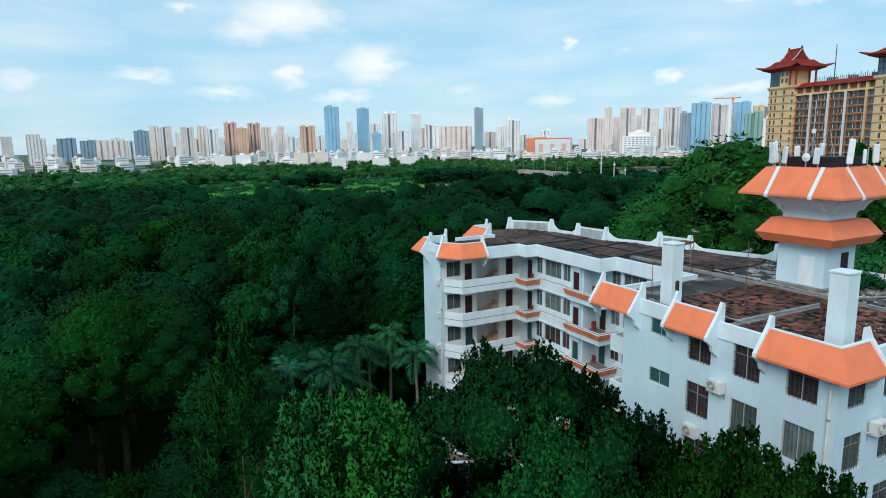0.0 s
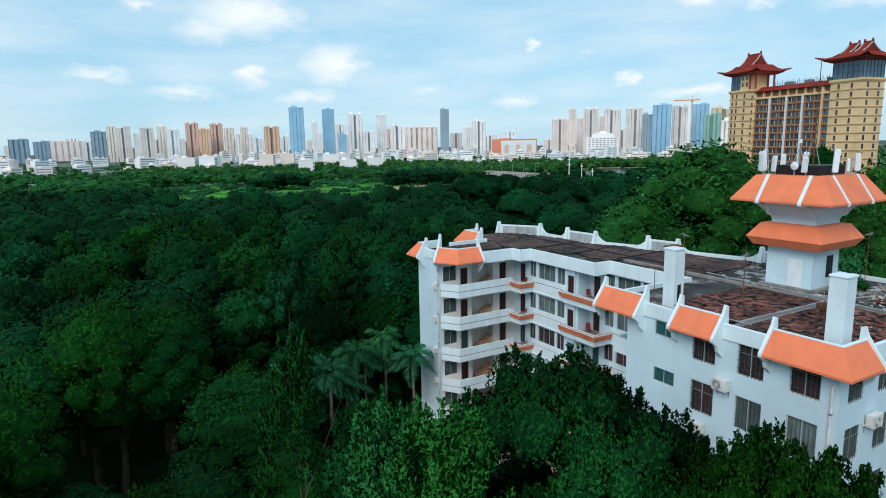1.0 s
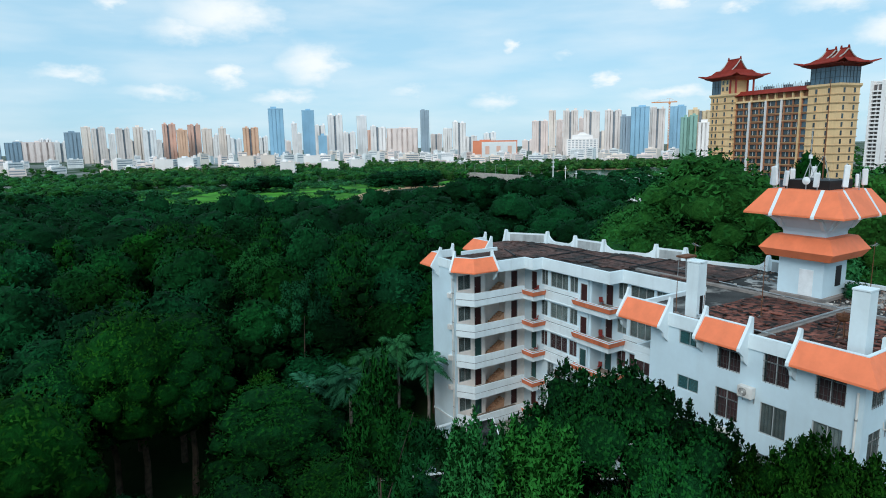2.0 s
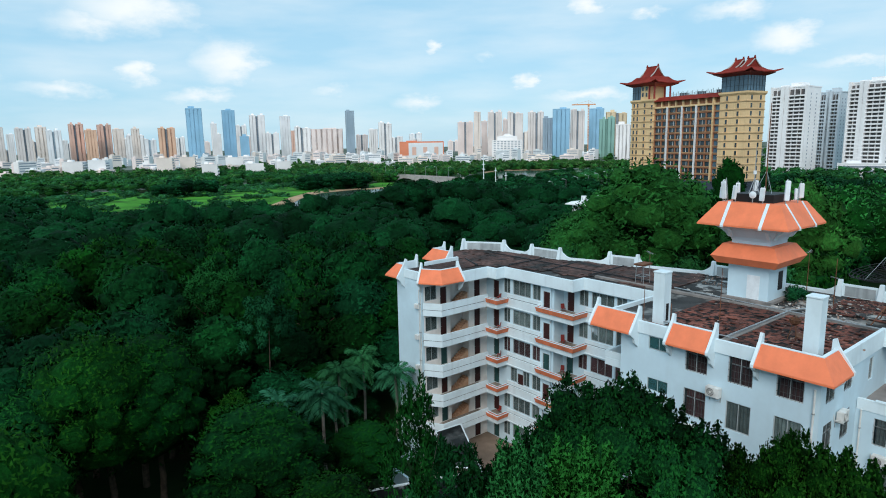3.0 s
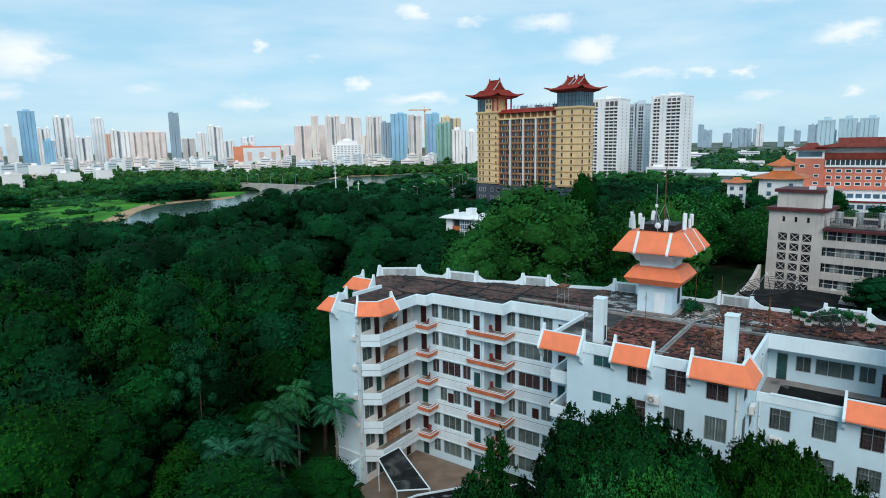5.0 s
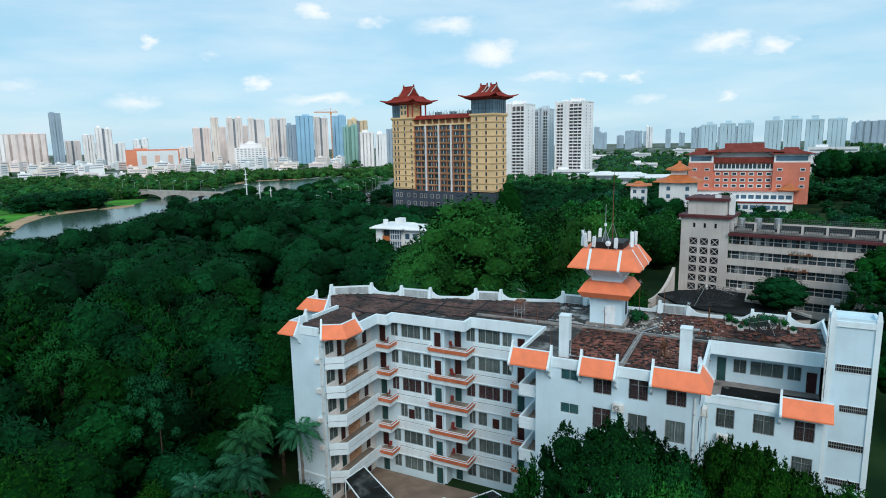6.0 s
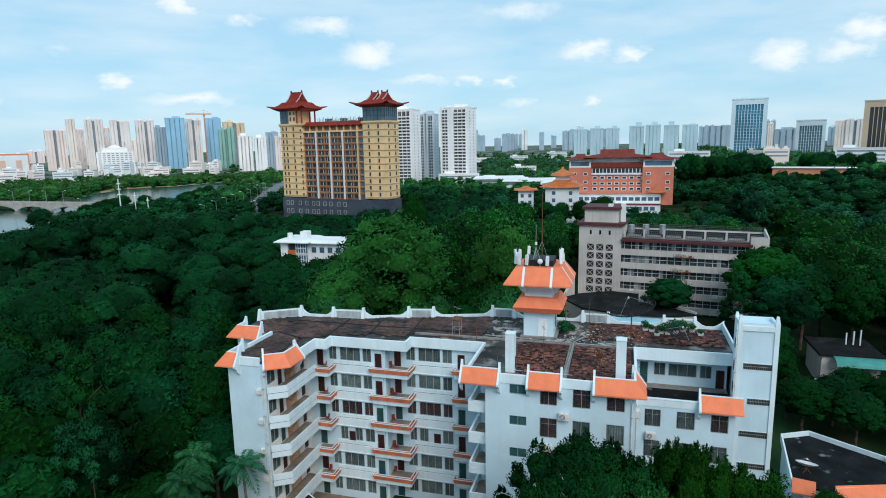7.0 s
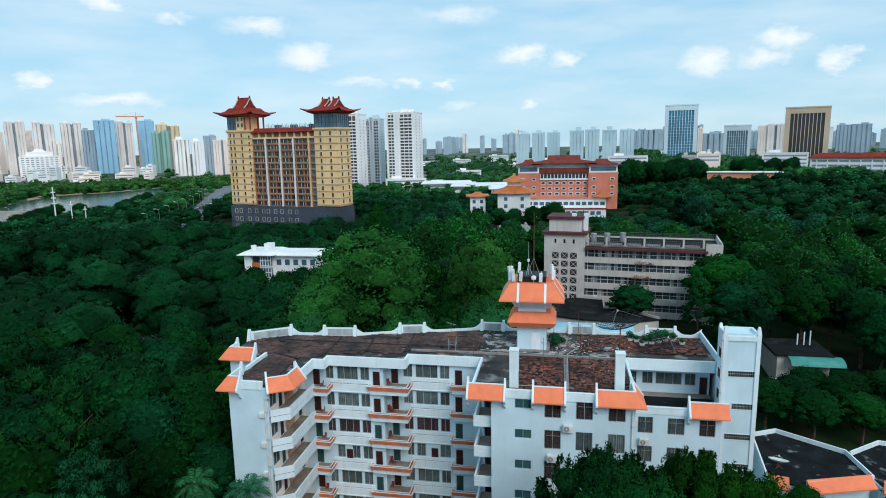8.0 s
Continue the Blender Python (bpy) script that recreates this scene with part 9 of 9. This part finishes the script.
canopy_roof([(26.8, 51.2, 4.0), (30.0, 50.9, 4.0), (26.9, 44.2, 2.7), (24.7, 46.8, 2.7)], "dark glazed canopy with white edges over the yard steps", 4)
canopy_roof([(30.6, 38.2, 2.9), (33.4, 36.4, 2.9), (32.2, 33.2, 2.7), (29.6, 35.0, 2.7)], "dark glazed canopy with white edges beside the court", 3)
ob = thing("garden_shelter", "low shelter with a dark mossy roof and white edge", "shelter")
yard = [(14.0, 48.5), (24.8, 44.2), (29.6, 40.4), (29.0, 37.6), (21.0, 33.5), (11.0, 41.0)]
part("roof", Solid().prism(yard, 2.75, 3.0), TERRACE, ob)
part("edge", Solid().sweep(yard + yard[:1], [(-0.1, 2.7), (0.06, 2.7), (0.06, 3.15), (-0.1, 3.15)], 1), WHITE2, ob)
for x, y in yard:
    part("post", Solid().square(x * 0.97 + 0.6, y * 0.97 + 1.2, [(0.15, 0), (0.15, 2.76)]), WHITE, ob)


# ---------------------------------------------------------------- small things far off
def lamp_post(x, y, z, tall, ang, label="tall grey street lamp beside the road"):
    ob = thing("street_lamp", label, "street lamp", "street lamps", pose(x, y, z, 0, 0, ang))
    part("post", Solid().rod((0, 0, 0), (0, 0, tall), 0.16, 0.10, 6), STEEL, ob)
    part("arm", Solid().rod((0, 0, tall), (1.9, 0, tall + 0.5), 0.08, n=5), STEEL, ob)
    part("lantern", Solid().box(1.6, 2.8, -0.2, 0.2, tall + 0.4, tall + 0.6), PANEL_WHITE, ob)


for i in range(8):
    lamp_post(306.5, 372 + 15 * i, 5.1 if 380 < 372 + 15 * i < 478 else 0, 9, 0 if i % 2 else 180)
for i in range(9):
    lamp_post(268 + 22 * i, 244 + 8.5 * i + (3 if i > 6 else 0), 0, 10, 110)
ob = thing("floodlight_mast", "tall white mast with lamps rising from the wood", "mast", m=pose(252.8, 287.4, 0))
part("pole", Solid().rod((0, 0, 0), (0, 0, 26), 0.4, 0.25, 8), PANEL_WHITE, ob)
for z in (17, 20, 23):
    part("crossarm", Solid().box(-0.3, 0.3, -1.2, 1.2, z, z + 0.5), PANEL_WHITE, ob)
for x, y, tall in ((258, 282, 18), (262, 277, 15)):
    ob = thing("floodlight_mast", "slim white mast rising from the wood", "mast", m=pose(x, y, 0))
    part("pole", Solid().rod((0, 0, 0), (0, 0, tall), 0.3, 0.2, 8), PANEL_WHITE, ob)
    part("crossarm", Solid().box(-0.3, 0.3, -0.9, 0.9, tall - 2, tall - 1.5), PANEL_WHITE, ob)

CAR_PAINTS = [material(n, c, 0.3, var=0.05, spec=0.6) for n, c in (("white_car_paint", (0.75, 0.76, 0.77)), ("grey_car_paint", (0.28, 0.30, 0.32)), ("black_car_paint", (0.03, 0.03, 0.035)), ("red_car_paint", (0.35, 0.03, 0.03)), ("blue_car_paint", (0.05, 0.12, 0.25)))]
CAR_WORDS = ["white", "grey", "black", "red", "blue"]
body_me = Solid().hull([[(x, y * w, z) for y, z in ((-0.88, 0.3), (0.88, 0.3), (0.9, 0.75), (0.8, 0.95), (-0.8, 0.95), (-0.9, 0.75))] for x, w in ((-2.2, 0.92), (-2.0, 1.0), (2.0, 1.0), (2.2, 0.92))]).mesh("body")
cabin_me = Solid().oblong(-0.2, 0, [(1.45, 0.78, 0.95), (0.95, 0.62, 1.45)]).mesh("cabin")
wheel_me = Solid().hull([[(0.32 * math.cos(2 * math.pi * i / 10), y, 0.32 + 0.32 * math.sin(2 * math.pi * i / 10)) for i in range(10)] for y in (-0.1, 0.1)]).mesh("wheel")
wheel_me.materials.append(DARK)
cabin_me.materials.append(SMOKE)
body_me.materials.append(CAR_PAINTS[0])
for k in range(44):
    t = slr.random()
    i = slr.choice((0, 0, 0, 1, 1, 2, 3, 4))
    lane = slr.choice((-5.0, -2.0, 2.0, 5.0))
    ob = thing("car", CAR_WORDS[i] + " car standing on the road", "car", "cars on the road", pose(290 + 150 * t - 0.4 * lane, 249 + 55 * t + lane, 0.17, 0, 0, 20 + slr.choice((0, 180))))
    b_ = new("body", body_me)
    b_.parent = ob
    b_.material_slots[0].link = "OBJECT"
    b_.material_slots[0].material = CAR_PAINTS[i]
    c_ = new("cabin", cabin_me)
    c_.parent = ob
    for wx in (-1.35, 1.35):
        for wy in (-0.8, 0.8):
            w_ = new("wheel", wheel_me)
            w_.parent = ob
            w_.location = (wx, wy, 0)

# tower crane among the towers
ob = thing("tower_crane", "orange tower crane beside unfinished blocks", "crane", m=pose(1035, 815, 0, 0, 0, 130))
CRANE = material("crane_paint", (0.72, 0.28, 0.10), 0.6, var=0.1)
for a in (-1, 1):
    for b in (-1, 1):
        part("mast_leg", Solid().rod((a, b, 0), (a, b, 104), 0.45, n=4), CRANE, ob)
for k in range(20):
    z = 5.2 * k
    part("lacing", Solid().rod((-1, -1, z), (1, -1, z + 5.2), 0.3, n=4).rod((1, 1, z), (-1, 1, z + 5.2), 0.3, n=4), CRANE, ob)
part("jib", Solid().box(-14, 34, -0.7, 0.7, 104, 106), CRANE, ob)
part("cab", Solid().box(-2, 2, -2, 2, 101, 104), CRANE, ob)
part("apex", Solid().rod((0, 0, 106), (0, 0, 113), 0.6, 0.2, 4).rod((0, 0, 112.5), (30, 0, 106), 0.2, n=4).rod((0, 0, 112.5), (-13, 0, 106), 0.2, n=4), CRANE, ob)
